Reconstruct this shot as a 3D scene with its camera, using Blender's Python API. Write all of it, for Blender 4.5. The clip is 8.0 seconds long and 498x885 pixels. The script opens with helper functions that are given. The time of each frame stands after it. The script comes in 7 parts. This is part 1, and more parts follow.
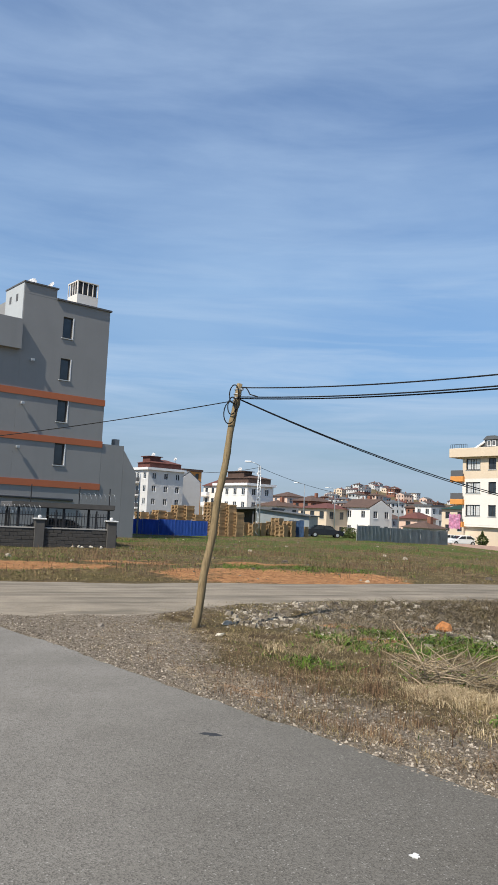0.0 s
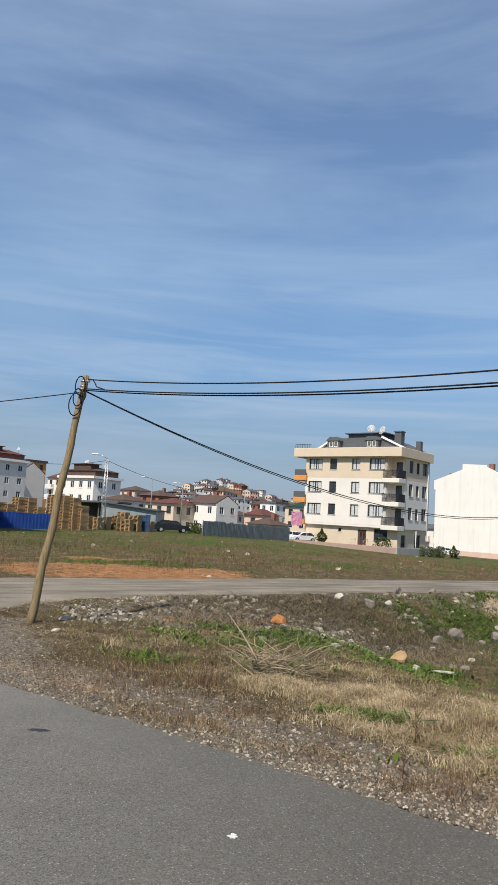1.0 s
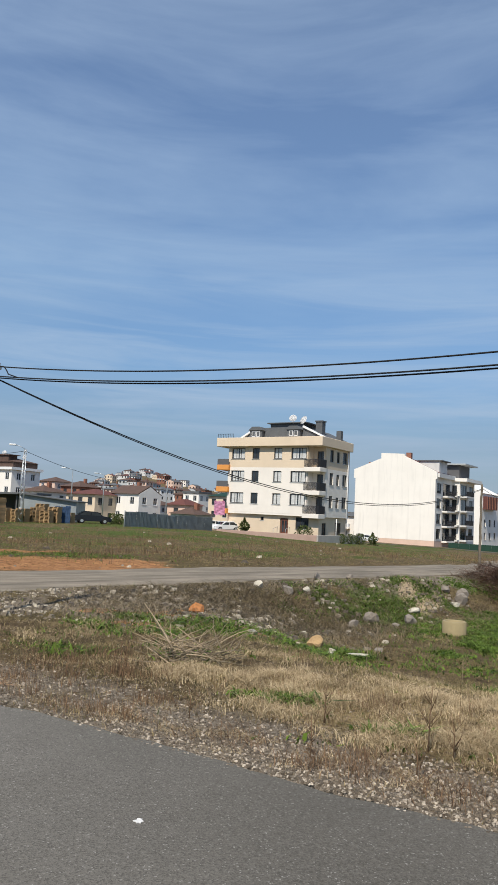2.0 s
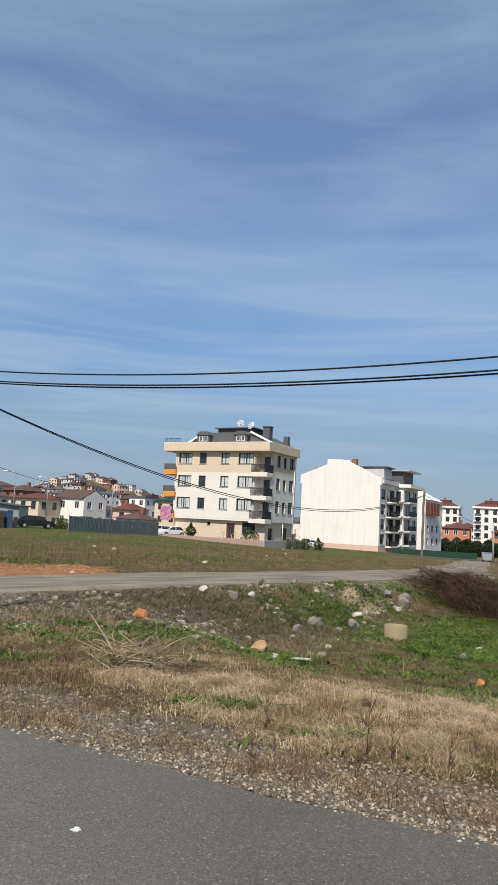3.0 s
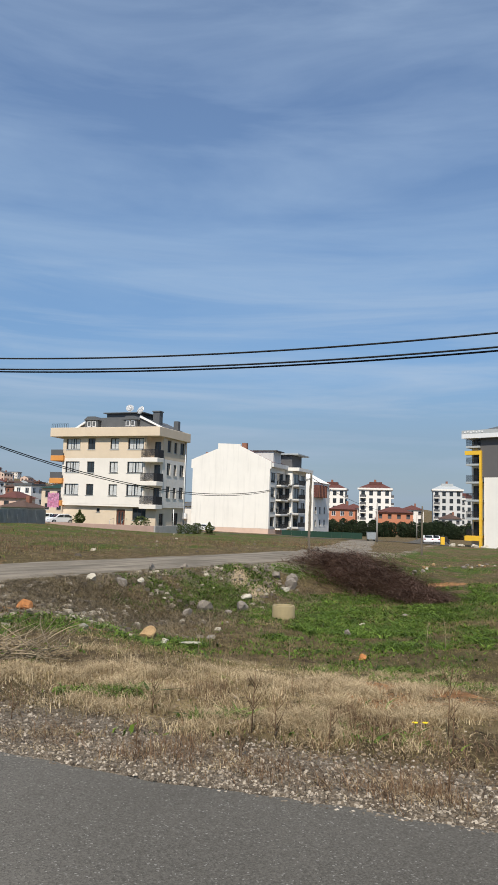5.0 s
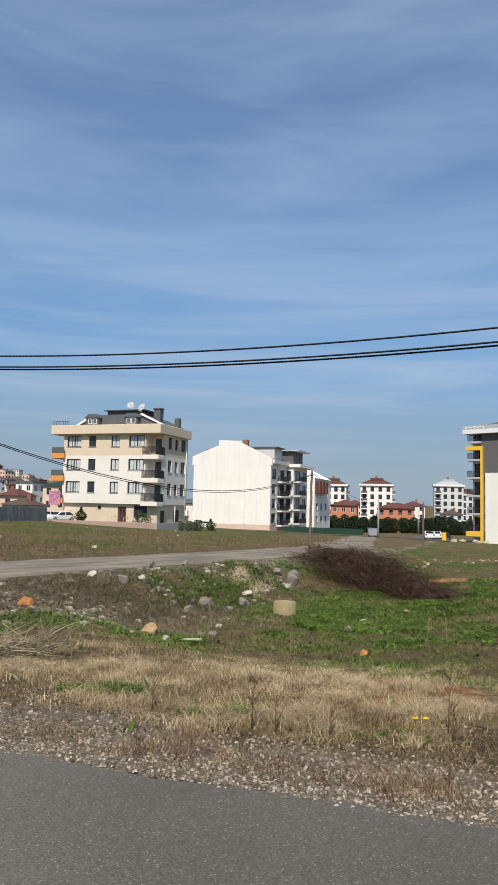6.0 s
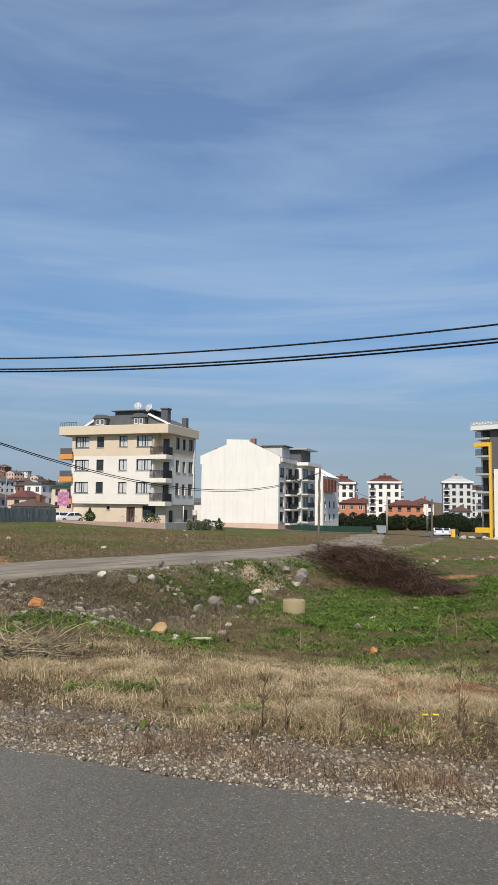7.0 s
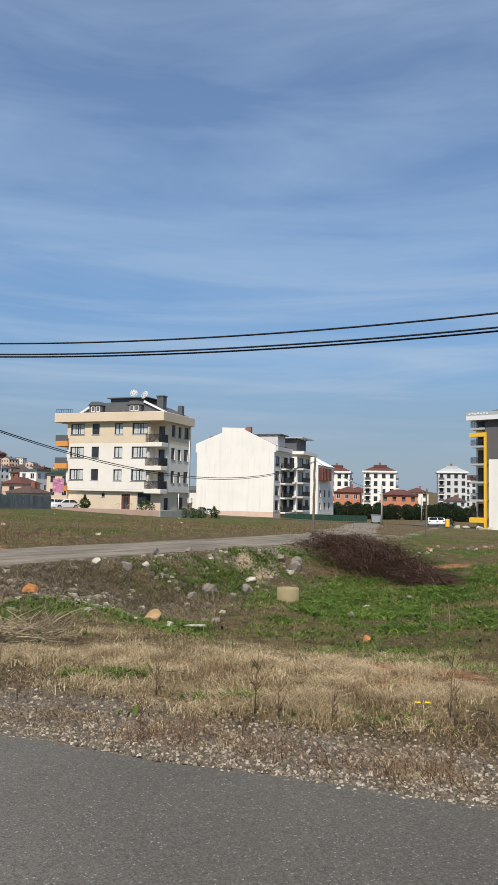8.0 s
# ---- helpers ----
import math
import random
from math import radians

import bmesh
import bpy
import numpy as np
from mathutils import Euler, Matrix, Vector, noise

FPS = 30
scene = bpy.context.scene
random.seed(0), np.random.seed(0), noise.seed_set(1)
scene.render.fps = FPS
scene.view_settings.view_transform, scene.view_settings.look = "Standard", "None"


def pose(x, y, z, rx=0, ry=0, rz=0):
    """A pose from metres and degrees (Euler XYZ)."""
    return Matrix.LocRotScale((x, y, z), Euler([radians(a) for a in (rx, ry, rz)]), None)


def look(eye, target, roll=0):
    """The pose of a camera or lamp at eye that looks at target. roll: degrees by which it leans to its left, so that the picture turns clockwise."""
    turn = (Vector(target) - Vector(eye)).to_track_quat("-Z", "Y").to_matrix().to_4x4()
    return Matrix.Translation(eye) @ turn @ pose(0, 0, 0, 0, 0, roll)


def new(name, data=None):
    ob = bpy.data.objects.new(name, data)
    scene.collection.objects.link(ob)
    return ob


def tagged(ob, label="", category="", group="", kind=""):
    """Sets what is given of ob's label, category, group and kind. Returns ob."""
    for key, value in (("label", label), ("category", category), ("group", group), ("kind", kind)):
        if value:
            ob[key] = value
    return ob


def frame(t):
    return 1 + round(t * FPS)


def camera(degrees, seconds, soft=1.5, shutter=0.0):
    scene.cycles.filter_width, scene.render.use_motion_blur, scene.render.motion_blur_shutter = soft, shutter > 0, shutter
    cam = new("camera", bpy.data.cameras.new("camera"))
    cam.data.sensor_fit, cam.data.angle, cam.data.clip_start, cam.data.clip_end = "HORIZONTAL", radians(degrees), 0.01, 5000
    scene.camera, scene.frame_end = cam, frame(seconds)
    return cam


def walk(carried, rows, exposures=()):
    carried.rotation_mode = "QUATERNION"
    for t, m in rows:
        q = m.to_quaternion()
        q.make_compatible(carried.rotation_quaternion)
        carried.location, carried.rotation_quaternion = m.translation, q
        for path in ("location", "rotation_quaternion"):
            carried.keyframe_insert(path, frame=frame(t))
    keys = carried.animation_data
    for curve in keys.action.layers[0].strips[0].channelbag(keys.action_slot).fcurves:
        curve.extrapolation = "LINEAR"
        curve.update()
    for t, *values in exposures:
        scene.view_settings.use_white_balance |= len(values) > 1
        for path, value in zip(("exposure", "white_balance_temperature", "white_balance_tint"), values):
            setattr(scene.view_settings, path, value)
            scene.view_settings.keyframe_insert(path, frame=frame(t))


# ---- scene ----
cam = camera(37.10, 8.0, soft=1.1)
PATH = [  # seconds, x, y, z, yaw, pitch, roll
    (0.0, -0.295, 0.198, 1.999, 11.72, 5.75, -2.58),
    (0.5, -0.283, 0.175, 2.009, 5.43, 6.15, -2.83),
    (1.0, -0.200, 0.084, 2.007, 0.01, 5.99, -3.53),
    (1.5, -0.122, 0.064, 1.985, -3.65, 5.44, -3.08),
    (3.0, -0.054, 0.025, 1.990, -9.94, 6.12, -2.97),
    (3.5, -0.035, 0.005, 2.000, -13.58, 6.54, -2.80),
    (4.0, 0.005, 0.015, 1.993, -16.96, 6.33, -2.34),
    (4.5, 0.001, 0.000, 2.000, -18.03, 5.70, -1.93),
    (6.0, 0.033, 0.001, 1.998, -18.16, 5.01, -1.40),
    (6.5, 0.028, -0.008, 1.995, -17.88, 4.90, -1.14),
    (7.0, 0.028, -0.024, 1.998, -17.52, 4.91, -0.78),
    (7.5, 0.036, -0.020, 1.995, -17.67, 4.65, -1.00),
    (8.0, 0.043, -0.004, 1.990, -17.89, 4.02, -1.22)]
walk(cam, [(t, pose(x, y, z, 90 + p, r, w)) for t, x, y, z, w, p, r in PATH],
     [(0.0, 0.34), (0.5, 0.26), (1.0, 0.16), (1.5, 0.12), (3.0, 0.12), (4.5, 0.10), (8.0, 0.10)])

# ---- sky and sun ----
SUN_TO = Vector((-0.48, -0.92, 1.28)).normalized()
sun_el = math.asin(SUN_TO.z)
sun_az = math.atan2(SUN_TO.x, SUN_TO.y)  # clockwise from +y
world = bpy.data.worlds.new("sky")
scene.world = world
world.use_nodes = True
wn, wl = world.node_tree.nodes, world.node_tree.links
wn.clear()
w_out = wn.new("ShaderNodeOutputWorld")
w_bg = wn.new("ShaderNodeBackground")
w_sky = wn.new("ShaderNodeTexSky")
w_sky.sky_type = "NISHITA"
w_sky.sun_disc = False
w_sky.sun_elevation = sun_el
w_sky.sun_rotation = sun_az
w_sky.air_density, w_sky.dust_density, w_sky.ozone_density = 1.0, 0.15, 3.0
# thin cirrus veils, stretched along the wind
w_tc = wn.new("ShaderNodeTexCoord")
w_map = wn.new("ShaderNodeMapping")
w_map.inputs["Rotation"].default_value = (0.0, radians(-12), radians(20))
w_map.inputs["Scale"].default_value = (1.2, 1.2, 7.0)
w_n1 = wn.new("ShaderNodeTexNoise")
w_n1.inputs["Scale"].default_value = 2.1
w_n1.inputs["Detail"].default_value = 7.0
w_n1.inputs["Roughness"].default_value = 0.55
w_n1.inputs["Distortion"].default_value = 0.4
w_rp = wn.new("ShaderNodeValToRGB")
w_rp.color_ramp.elements[0].position, w_rp.color_ramp.elements[0].color = 0.33, (0.02, 0.02, 0.02, 1)
w_rp.color_ramp.elements[1].position, w_rp.color_ramp.elements[1].color = 0.74, (0.38, 0.38, 0.38, 1)
w_mix = wn.new("ShaderNodeMixRGB")
w_mix.inputs["Color2"].default_value = (3.7, 4.75, 6.1, 1)
wl.new(w_tc.outputs["Generated"], w_map.inputs["Vector"])
wl.new(w_map.outputs["Vector"], w_n1.inputs["Vector"])
wl.new(w_n1.outputs["Fac"], w_rp.inputs["Fac"])
wl.new(w_rp.outputs["Color"], w_mix.inputs["Fac"])
wl.new(w_sky.outputs["Color"], w_mix.inputs["Color1"])
# the air near the ground is dull and dusty, so the sky does not glow at the horizon
w_sep = wn.new("ShaderNodeSeparateXYZ")
wl.new(w_tc.outputs["Generated"], w_sep.inputs["Vector"])
w_dim = wn.new("ShaderNodeValToRGB")
w_dim.color_ramp.elements[0].position, w_dim.color_ramp.elements[0].color = 0.0, (0.34, 0.385, 0.46, 1)
w_dim.color_ramp.elements[1].position, w_dim.color_ramp.elements[1].color = 0.5, (1, 1, 1, 1)
for at, v in ((0.08, (0.39, 0.455, 0.53)), (0.18, (0.57, 0.65, 0.715)), (0.30, (0.80, 0.86, 0.885))):
    w_el = w_dim.color_ramp.elements.new(at)
    w_el.color = (*v, 1)
wl.new(w_sep.outputs["Z"], w_dim.inputs["Fac"])
w_mul = wn.new("ShaderNodeMixRGB")
w_mul.blend_type = "MULTIPLY"
w_mul.inputs["Fac"].default_value = 1.0
wl.new(w_mix.outputs["Color"], w_mul.inputs["Color1"])
wl.new(w_dim.outputs["Color"], w_mul.inputs["Color2"])
# long low wisps, and grey haze over the horizon
w_map2 = wn.new("ShaderNodeMapping")
w_map2.inputs["Rotation"].default_value = (radians(2), radians(3), 0.0)
w_map2.inputs["Scale"].default_value = (1.5, 1.5, 19.0)
w_n2 = wn.new("ShaderNodeTexNoise")
w_n2.inputs["Scale"].default_value = 1.35
w_n2.inputs["Detail"].default_value = 8.0
w_n2.inputs["Roughness"].default_value = 0.6
w_n2.inputs["Distortion"].default_value = 0.5
wl.new(w_tc.outputs["Generated"], w_map2.inputs["Vector"])
wl.new(w_map2.outputs["Vector"], w_n2.inputs["Vector"])
w_rp2 = wn.new("ShaderNodeValToRGB")
w_rp2.color_ramp.elements[0].position, w_rp2.color_ramp.elements[0].color = 0.43, (0, 0, 0, 1)
w_rp2.color_ramp.elements[1].position, w_rp2.color_ramp.elements[1].color = 0.68, (0.9, 0.9, 0.9, 1)
wl.new(w_n2.outputs["Fac"], w_rp2.inputs["Fac"])
w_low = wn.new("ShaderNodeValToRGB")
w_low.color_ramp.elements[0].position, w_low.color_ramp.elements[0].color = 0.0, (0.5, 0.5, 0.5, 1)
w_low.color_ramp.elements[1].position, w_low.color_ramp.elements[1].color = 0.42, (0, 0, 0, 1)
for at, v in ((0.07, 1.0), (0.2, 0.75), (0.3, 0.4)):
    w_el = w_low.color_ramp.elements.new(at)
    w_el.color = (v, v, v, 1)
wl.new(w_sep.outputs["Z"], w_low.inputs["Fac"])
w_fac = wn.new("ShaderNodeMath")
w_fac.operation = "MULTIPLY"
wl.new(w_rp2.outputs["Color"], w_fac.inputs[0])
wl.new(w_low.outputs["Color"], w_fac.inputs[1])
w_wisp = wn.new("ShaderNodeMixRGB")
w_wisp.inputs["Color2"].default_value = (2.9, 3.8, 5.0, 1)
wl.new(w_fac.outputs[0], w_wisp.inputs["Fac"])
wl.new(w_mul.outputs["Color"], w_wisp.inputs["Color1"])
w_hz = wn.new("ShaderNodeValToRGB")
w_hz.color_ramp.elements[0].position, w_hz.color_ramp.elements[0].color = 0.0, (0.9, 0.9, 0.9, 1)
w_hz.color_ramp.elements[1].position, w_hz.color_ramp.elements[1].color = 0.18, (0, 0, 0, 1)
wl.new(w_sep.outputs["Z"], w_hz.inputs["Fac"])
w_haze = wn.new("ShaderNodeMixRGB")
w_haze.inputs["Color2"].default_value = (2.2, 2.8, 3.5, 1)
wl.new(w_hz.outputs["Color"], w_haze.inputs["Fac"])
wl.new(w_wisp.outputs["Color"], w_haze.inputs["Color1"])
wl.new(w_haze.outputs["Color"], w_bg.inputs["Color"])
w_bg.inputs["Strength"].default_value = 0.132
wl.new(w_bg.outputs["Background"], w_out.inputs["Surface"])

sun_data = bpy.data.lights.new("sun", "SUN")
sun_data.energy = 4.7
sun_data.angle = radians(0.53)
sun_data.color = (1.0, 0.925, 0.81)
sun = new("sun", sun_data)
sun.matrix_world = look(SUN_TO * 50, (0, 0, 0))

# ---- small building kit ----
U = Vector((-0.766, 0.643, 0))   # the street grid: along the road
V = Vector((0.643, 0.766, 0))    # the street grid: away from the road


def smooth(a, lo, hi):
    s = np.clip((np.asarray(a, float) - lo) / (hi - lo), 0, 1)
    return s * s * (3 - 2 * s)


def vnoise(x, y, seed=0):
    """Smooth value noise on arrays, -1 to 1."""
    x, y = np.asarray(x, float), np.asarray(y, float)
    xi, yi = np.floor(x), np.floor(y)
    fx, fy = x - xi, y - yi
    fx, fy = fx * fx * (3 - 2 * fx), fy * fy * (3 - 2 * fy)

    def h(a, b):
        v = np.sin(a * 127.1 + b * 311.7 + seed * 74.7) * 43758.5453
        return v - np.floor(v)
    top = h(xi, yi) * (1 - fx) + h(xi + 1, yi) * fx
    low = h(xi, yi + 1) * (1 - fx) + h(xi + 1, yi + 1) * fx
    return 2 * (top * (1 - fy) + low * fy) - 1


def fbm(x, y, seed=0, octaves=4):
    out, a, f = 0, 0.5, 1.0
    for i in range(octaves):
        out = out + a * vnoise(x * f + 13.1 * i, y * f - 7.7 * i, seed + i)
        a, f = a * 0.5, f * 2.03
    return out


def road_side(x, y):
    """Metres past the asphalt's edge."""
    return 0.608 * x + 0.794 * y - 5.16


def track_side(x, y):
    """Metres past the dirt track's near edge; its far edge is at about 4.7."""
    x, y = np.asarray(x, float), np.asarray(y, float)
    return -0.579 * x + 0.815 * y - 16.7 - 0.03 * np.clip(x - 11, 0, 15) ** 2 - 0.6 * np.maximum(x - 26, 0)


def land(x, y):
    """Height of the ground."""
    x, y = np.asarray(x, float), np.asarray(y, float)
    r, k = road_side(x, y), track_side(x, y)
    d = np.hypot(x, y)
    z = -(0.033 * np.clip(x - 4, 0, 20) + 0.026 * np.clip(x - 24, 0, 70)) * smooth(d, 34, 66)
    z = z - 0.0105 * np.clip(y - 32, 0, 200) * smooth(x, -12, 22)
    # hollow between the road and the track
    pit = smooth(r, 2.9, 9.6) * smooth(-k, 0.2, 3.6) * smooth(x, 0.2, 4.2) * (1 - 0.45 * smooth(x, 9, 17)) * (1 - smooth(x, 24, 34))
    z = z - 0.85 * pit + 0.32 * np.exp(-((x - 8.2) / 0.75) ** 2 - ((y - 24.1) / 1.3) ** 2)
    z = z - 0.07 * smooth(r, 0.0, 1.2) * (1 - smooth(k, -2.5, -0.5))
    rough = smooth(r, 0.3, 2.0) * (1 - 0.85 * smooth(k, -0.9, 0) * (1 - smooth(k, 4.4, 5.6)))
    z = z + rough * (0.05 * fbm(x * 0.55, y * 0.55, 3) + 0.045 * fbm(x * 2.1, y * 2.1, 9)) * (1 - smooth(d, 60, 120))
    z = z + 0.14 * smooth(k, 4.6, 7.5) * (1 - smooth(k, 12, 26)) + 0.12 * fbm(x * 0.12, y * 0.12, 5) * smooth(k, 6, 14)
    # rise and hill behind the town
    a = np.degrees(np.arctan2(x, y))
    hill = 14 + 23 * smooth(a, -9, -3.2) * (1 - 0.42 * smooth(a, -1.5, 3) - 0.58 * smooth(a, 3, 12)) + 3 * vnoise(a * 0.9, a * 0, 12) + 1.5 * vnoise(a * 3.1, a * 0, 13)
    z = z + hill * smooth(d, 230, 900) * (y > 0) * (1 - smooth(np.abs(a), 30, 60)) * (1 + 0.10 * fbm(x * 0.006, y * 0.006, 21))
    return z


def zat(x, y):
    return float(land(np.array([x]), np.array([y]))[0])


def bm_obj(name, bm, mat=None, parent=None, label=""):
    me = bpy.data.meshes.new(name)
    bm.to_mesh(me)
    bm.free()
    ob = new(name, me)
    if mat:
        for m in (mat if isinstance(mat, (list, tuple)) else [mat]):
            me.materials.append(m)
    if parent:
        ob.parent = parent
    if label:
        ob["label"] = label
    return ob


def part(name, bm, mat, parent, label=""):
    return bm_obj(name, bm, mat, parent, label)


def empty(name, m, label, category, group=""):
    ob = new(name)
    ob.empty_display_size = 0.2
    ob.matrix_world = m
    return tagged(ob, label, category, group)


def box(bm, x0, x1, y0, y1, z0, z1, bevel=0.0, mi=0):
    vs = [bm.verts.new(p) for p in ((x0, y0, z0), (x1, y0, z0), (x1, y1, z0), (x0, y1, z0), (x0, y0, z1), (x1, y0, z1), (x1, y1, z1), (x0, y1, z1))]
    fs = [bm.faces.new([vs[i] for i in q]) for q in ((3, 2, 1, 0), (4, 5, 6, 7), (0, 1, 5, 4), (1, 2, 6, 5), (2, 3, 7, 6), (3, 0, 4, 7))]
    for f in fs:
        f.material_index = mi
    if bevel:
        es = list({e for f in fs for e in f.edges})
        bmesh.ops.bevel(bm, geom=es, offset=bevel, segments=1, affect="EDGES", material=mi)
    return vs


def boxes(name, specs, mat, parent, label="", bevel=0.0):
    bm = bmesh.new()
    for s in specs:
        box(bm, *s, bevel=bevel)
    return part(name, bm, mat, parent, label)


def lattice(bm, xs, zs, solid, y0, y1):
    """One connected slab cut into a grid, in which only the cells that solid(i, j) names are filled."""
    nx, nz = len(xs) - 1, len(zs) - 1
    v = {}

    def at(i, j, y):
        if (i, j, y) not in v:
            v[i, j, y] = bm.verts.new((xs[i], y, zs[j]))
        return v[i, j, y]

    def full(i, j):
        return 0 <= i < nx and 0 <= j < nz and solid(i, j)
    for i in range(nx):
        for j in range(nz):
            if not full(i, j):
                continue
            q = ((i, j), (i + 1, j), (i + 1, j + 1), (i, j + 1))
            bm.faces.new([at(*p, y0) for p in q])
            bm.faces.new([at(*p, y1) for p in q[::-1]])
            for (di, dj), (a, b) in (((0, -1), (0, 1)), ((1, 0), (1, 2)), ((0, 1), (2, 3)), ((-1, 0), (3, 0))):
                if not full(i + di, j + dj):
                    bm.faces.new((at(*q[b], y0), at(*q[a], y0), at(*q[a], y1), at(*q[b], y1)))


def prism(bm, outline, y0, y1, mi=0):
    """A closed outline in x and z, pushed from y0 to y1."""
    a = [bm.verts.new((x, y0, z)) for x, z in outline]
    b = [bm.verts.new((x, y1, z)) for x, z in outline]
    n = len(a)
    fs = [bm.faces.new(a), bm.faces.new(b[::-1])] + [bm.faces.new((a[i], b[i], b[(i + 1) % n], a[(i + 1) % n])) for i in range(n)]
    for f in fs:
        f.material_index = mi
    bmesh.ops.recalc_face_normals(bm, faces=fs)


def tube(bm, pts, radii, sides=8):
    """A tube through points, capped."""
    pts = [Vector(p) for p in pts]
    if not isinstance(radii, (list, tuple)):
        radii = [radii] * len(pts)
    rings = []
    for i, p in enumerate(pts):
        d = (pts[min(i + 1, len(pts) - 1)] - pts[max(i - 1, 0)]).normalized()
        a = d.cross(Vector((0.31, 0.17, 0.93))).normalized() if abs(d.z) < 0.9 else d.cross(Vector((1, 0.2, 0))).normalized()
        b = d.cross(a)
        rings.append([bm.verts.new(p + radii[i] * (math.cos(2 * math.pi * s / sides) * a + math.sin(2 * math.pi * s / sides) * b)) for s in range(sides)])
    for r0, r1 in zip(rings, rings[1:]):
        for s in range(sides):
            f = bm.faces.new((r0[s], r0[(s + 1) % sides], r1[(s + 1) % sides], r1[s]))
            f.smooth = True
    bm.faces.new(rings[0][::-1])
    bm.faces.new(rings[-1])


def raw(name, verts, faces, mat, label="", category="", kind="", parent=None):
    me = bpy.data.meshes.new(name)
    me.from_pydata(verts if isinstance(verts, list) else verts.tolist(), [], faces if isinstance(faces, list) else faces.tolist())
    me.materials.append(mat)
    ob = new(name, me)
    if parent:
        ob.parent = parent
    return tagged(ob, label, category, "", kind)


# ---- materials ----
def shader(name, rough=0.8, metallic=0.0, spec=0.4):
    m = bpy.data.materials.new(name)
    m.use_nodes = True
    n, l = m.node_tree.nodes, m.node_tree.links
    b = n["Principled BSDF"]
    b.inputs["Roughness"].default_value = rough
    b.inputs["Metallic"].default_value = metallic
    b.inputs["Specular IOR Level"].default_value = spec
    return m, n, l, b


def noise_node(n, l, scale, detail=5.0, rough=0.55, coords=None, stretch=None):
    t = n.new("ShaderNodeTexNoise")
    t.inputs["Scale"].default_value = scale
    t.inputs["Detail"].default_value = detail
    t.inputs["Roughness"].default_value = rough
    if coords is None:
        coords = n.new("ShaderNodeTexCoord").outputs["Object"]
    if stretch:
        mp = n.new("ShaderNodeMapping")
        mp.inputs["Scale"].default_value = stretch
        l.new(coords, mp.inputs["Vector"])
        coords = mp.outputs["Vector"]
    l.new(coords, t.inputs["Vector"])
    return t


def ramp(n, l, src, stops):
    r = n.new("ShaderNodeValToRGB")
    e = r.color_ramp.elements
    while len(e) < len(stops):
        e.new(0.5)
    for el, (p, c) in zip(e, stops):
        el.position = p
        el.color = (*c, 1) if len(c) == 3 else c
    l.new(src, r.inputs["Fac"])
    return r


def mix(n, l, fac, a, b, mode="MIX"):
    m = n.new("ShaderNodeMixRGB")
    m.blend_type = mode
    for sock, v in (("Fac", fac), ("Color1", a), ("Color2", b)):
        if isinstance(v, (int, float)):
            m.inputs[sock].default_value = v
        elif isinstance(v, tuple):
            m.inputs[sock].default_value = (*v, 1)
        else:
            l.new(v, m.inputs[sock])
    return m.outputs["Color"]


def bump(n, l, b, height, strength, dist):
    bp = n.new("ShaderNodeBump")
    bp.inputs["Strength"].default_value = strength
    bp.inputs["Distance"].default_value = dist
    l.new(height, bp.inputs["Height"])
    l.new(bp.outputs["Normal"], b.inputs["Normal"])


def plain(name, c, rough=0.8, var=0.12, scale=1.5, metallic=0.0, streak=0.0, grain=40.0, relief=0.15, spec=0.4):
    """A surface of one colour with soft stains, fine grain, and rain streaks if wanted."""
    m, n, l, b = shader(name, rough, metallic, spec)
    co = n.new("ShaderNodeTexCoord").outputs["Object"]
    big = noise_node(n, l, scale, 6, 0.6, co)
    lo = tuple(max(0, v * (1 - var)) for v in c)
    hi = tuple(min(1, v * (1 + var * 0.6)) for v in c)
    col = ramp(n, l, big.outputs["Fac"], [(0.3, lo), (0.7, hi)]).outputs["Color"]
    fine = noise_node(n, l, grain, 3, 0.6, co)
    col = mix(n, l, ramp(n, l, fine.outputs["Fac"], [(0.35, (0.0,) * 3), (0.75, (0.35,) * 3)]).outputs["Color"], col, tuple(v * (1 - var) for v in c))
    if streak:
        st = noise_node(n, l, 1.0, 4, 0.6, co, (1.6, 1.6, 0.12))
        col = mix(n, l, ramp(n, l, st.outputs["Fac"], [(0.52, (0,) * 3), (0.78, (streak,) * 3)]).outputs["Color"], col, tuple(v * 0.55 for v in c))
    l.new(col, b.inputs["Base Color"])
    if relief:
        bump(n, l, b, fine.outputs["Fac"], relief, 0.01)
    return m


def glass_dark(name, c=(0.02, 0.025, 0.03)):
    m, n, l, b = shader(name, 0.06, 0.0, 0.6)
    t = noise_node(n, l, 0.7, 2, 0.5)
    l.new(ramp(n, l, t.outputs["Fac"], [(0.35, c), (0.7, tuple(v * 2.2 for v in c))]).outputs["Color"], b.inputs["Base Color"])
    return m


M_GLASS = glass_dark("window_glass")
M_CURTAIN = plain("net_curtain", (0.55, 0.56, 0.55), 0.9, 0.2, 3.0, relief=0)
M_CREAM = plain("cream_render", (0.76, 0.71, 0.64), 0.9, 0.07, 0.5, streak=0.10)
M_CREAM2 = plain("buff_render", (0.66, 0.54, 0.40), 0.9, 0.07, 0.5, streak=0.08)
M_WHITE = plain("white_render", (0.80, 0.77, 0.71), 0.9, 0.05, 0.35, streak=0.12)
M_GABLE = plain("stained_white_render", (0.80, 0.765, 0.70), 0.9, 0.06, 0.3, streak=0.32)
M_WHITE2 = plain("aged_white_render", (0.60, 0.595, 0.575), 0.9, 0.10, 0.6, streak=0.3)
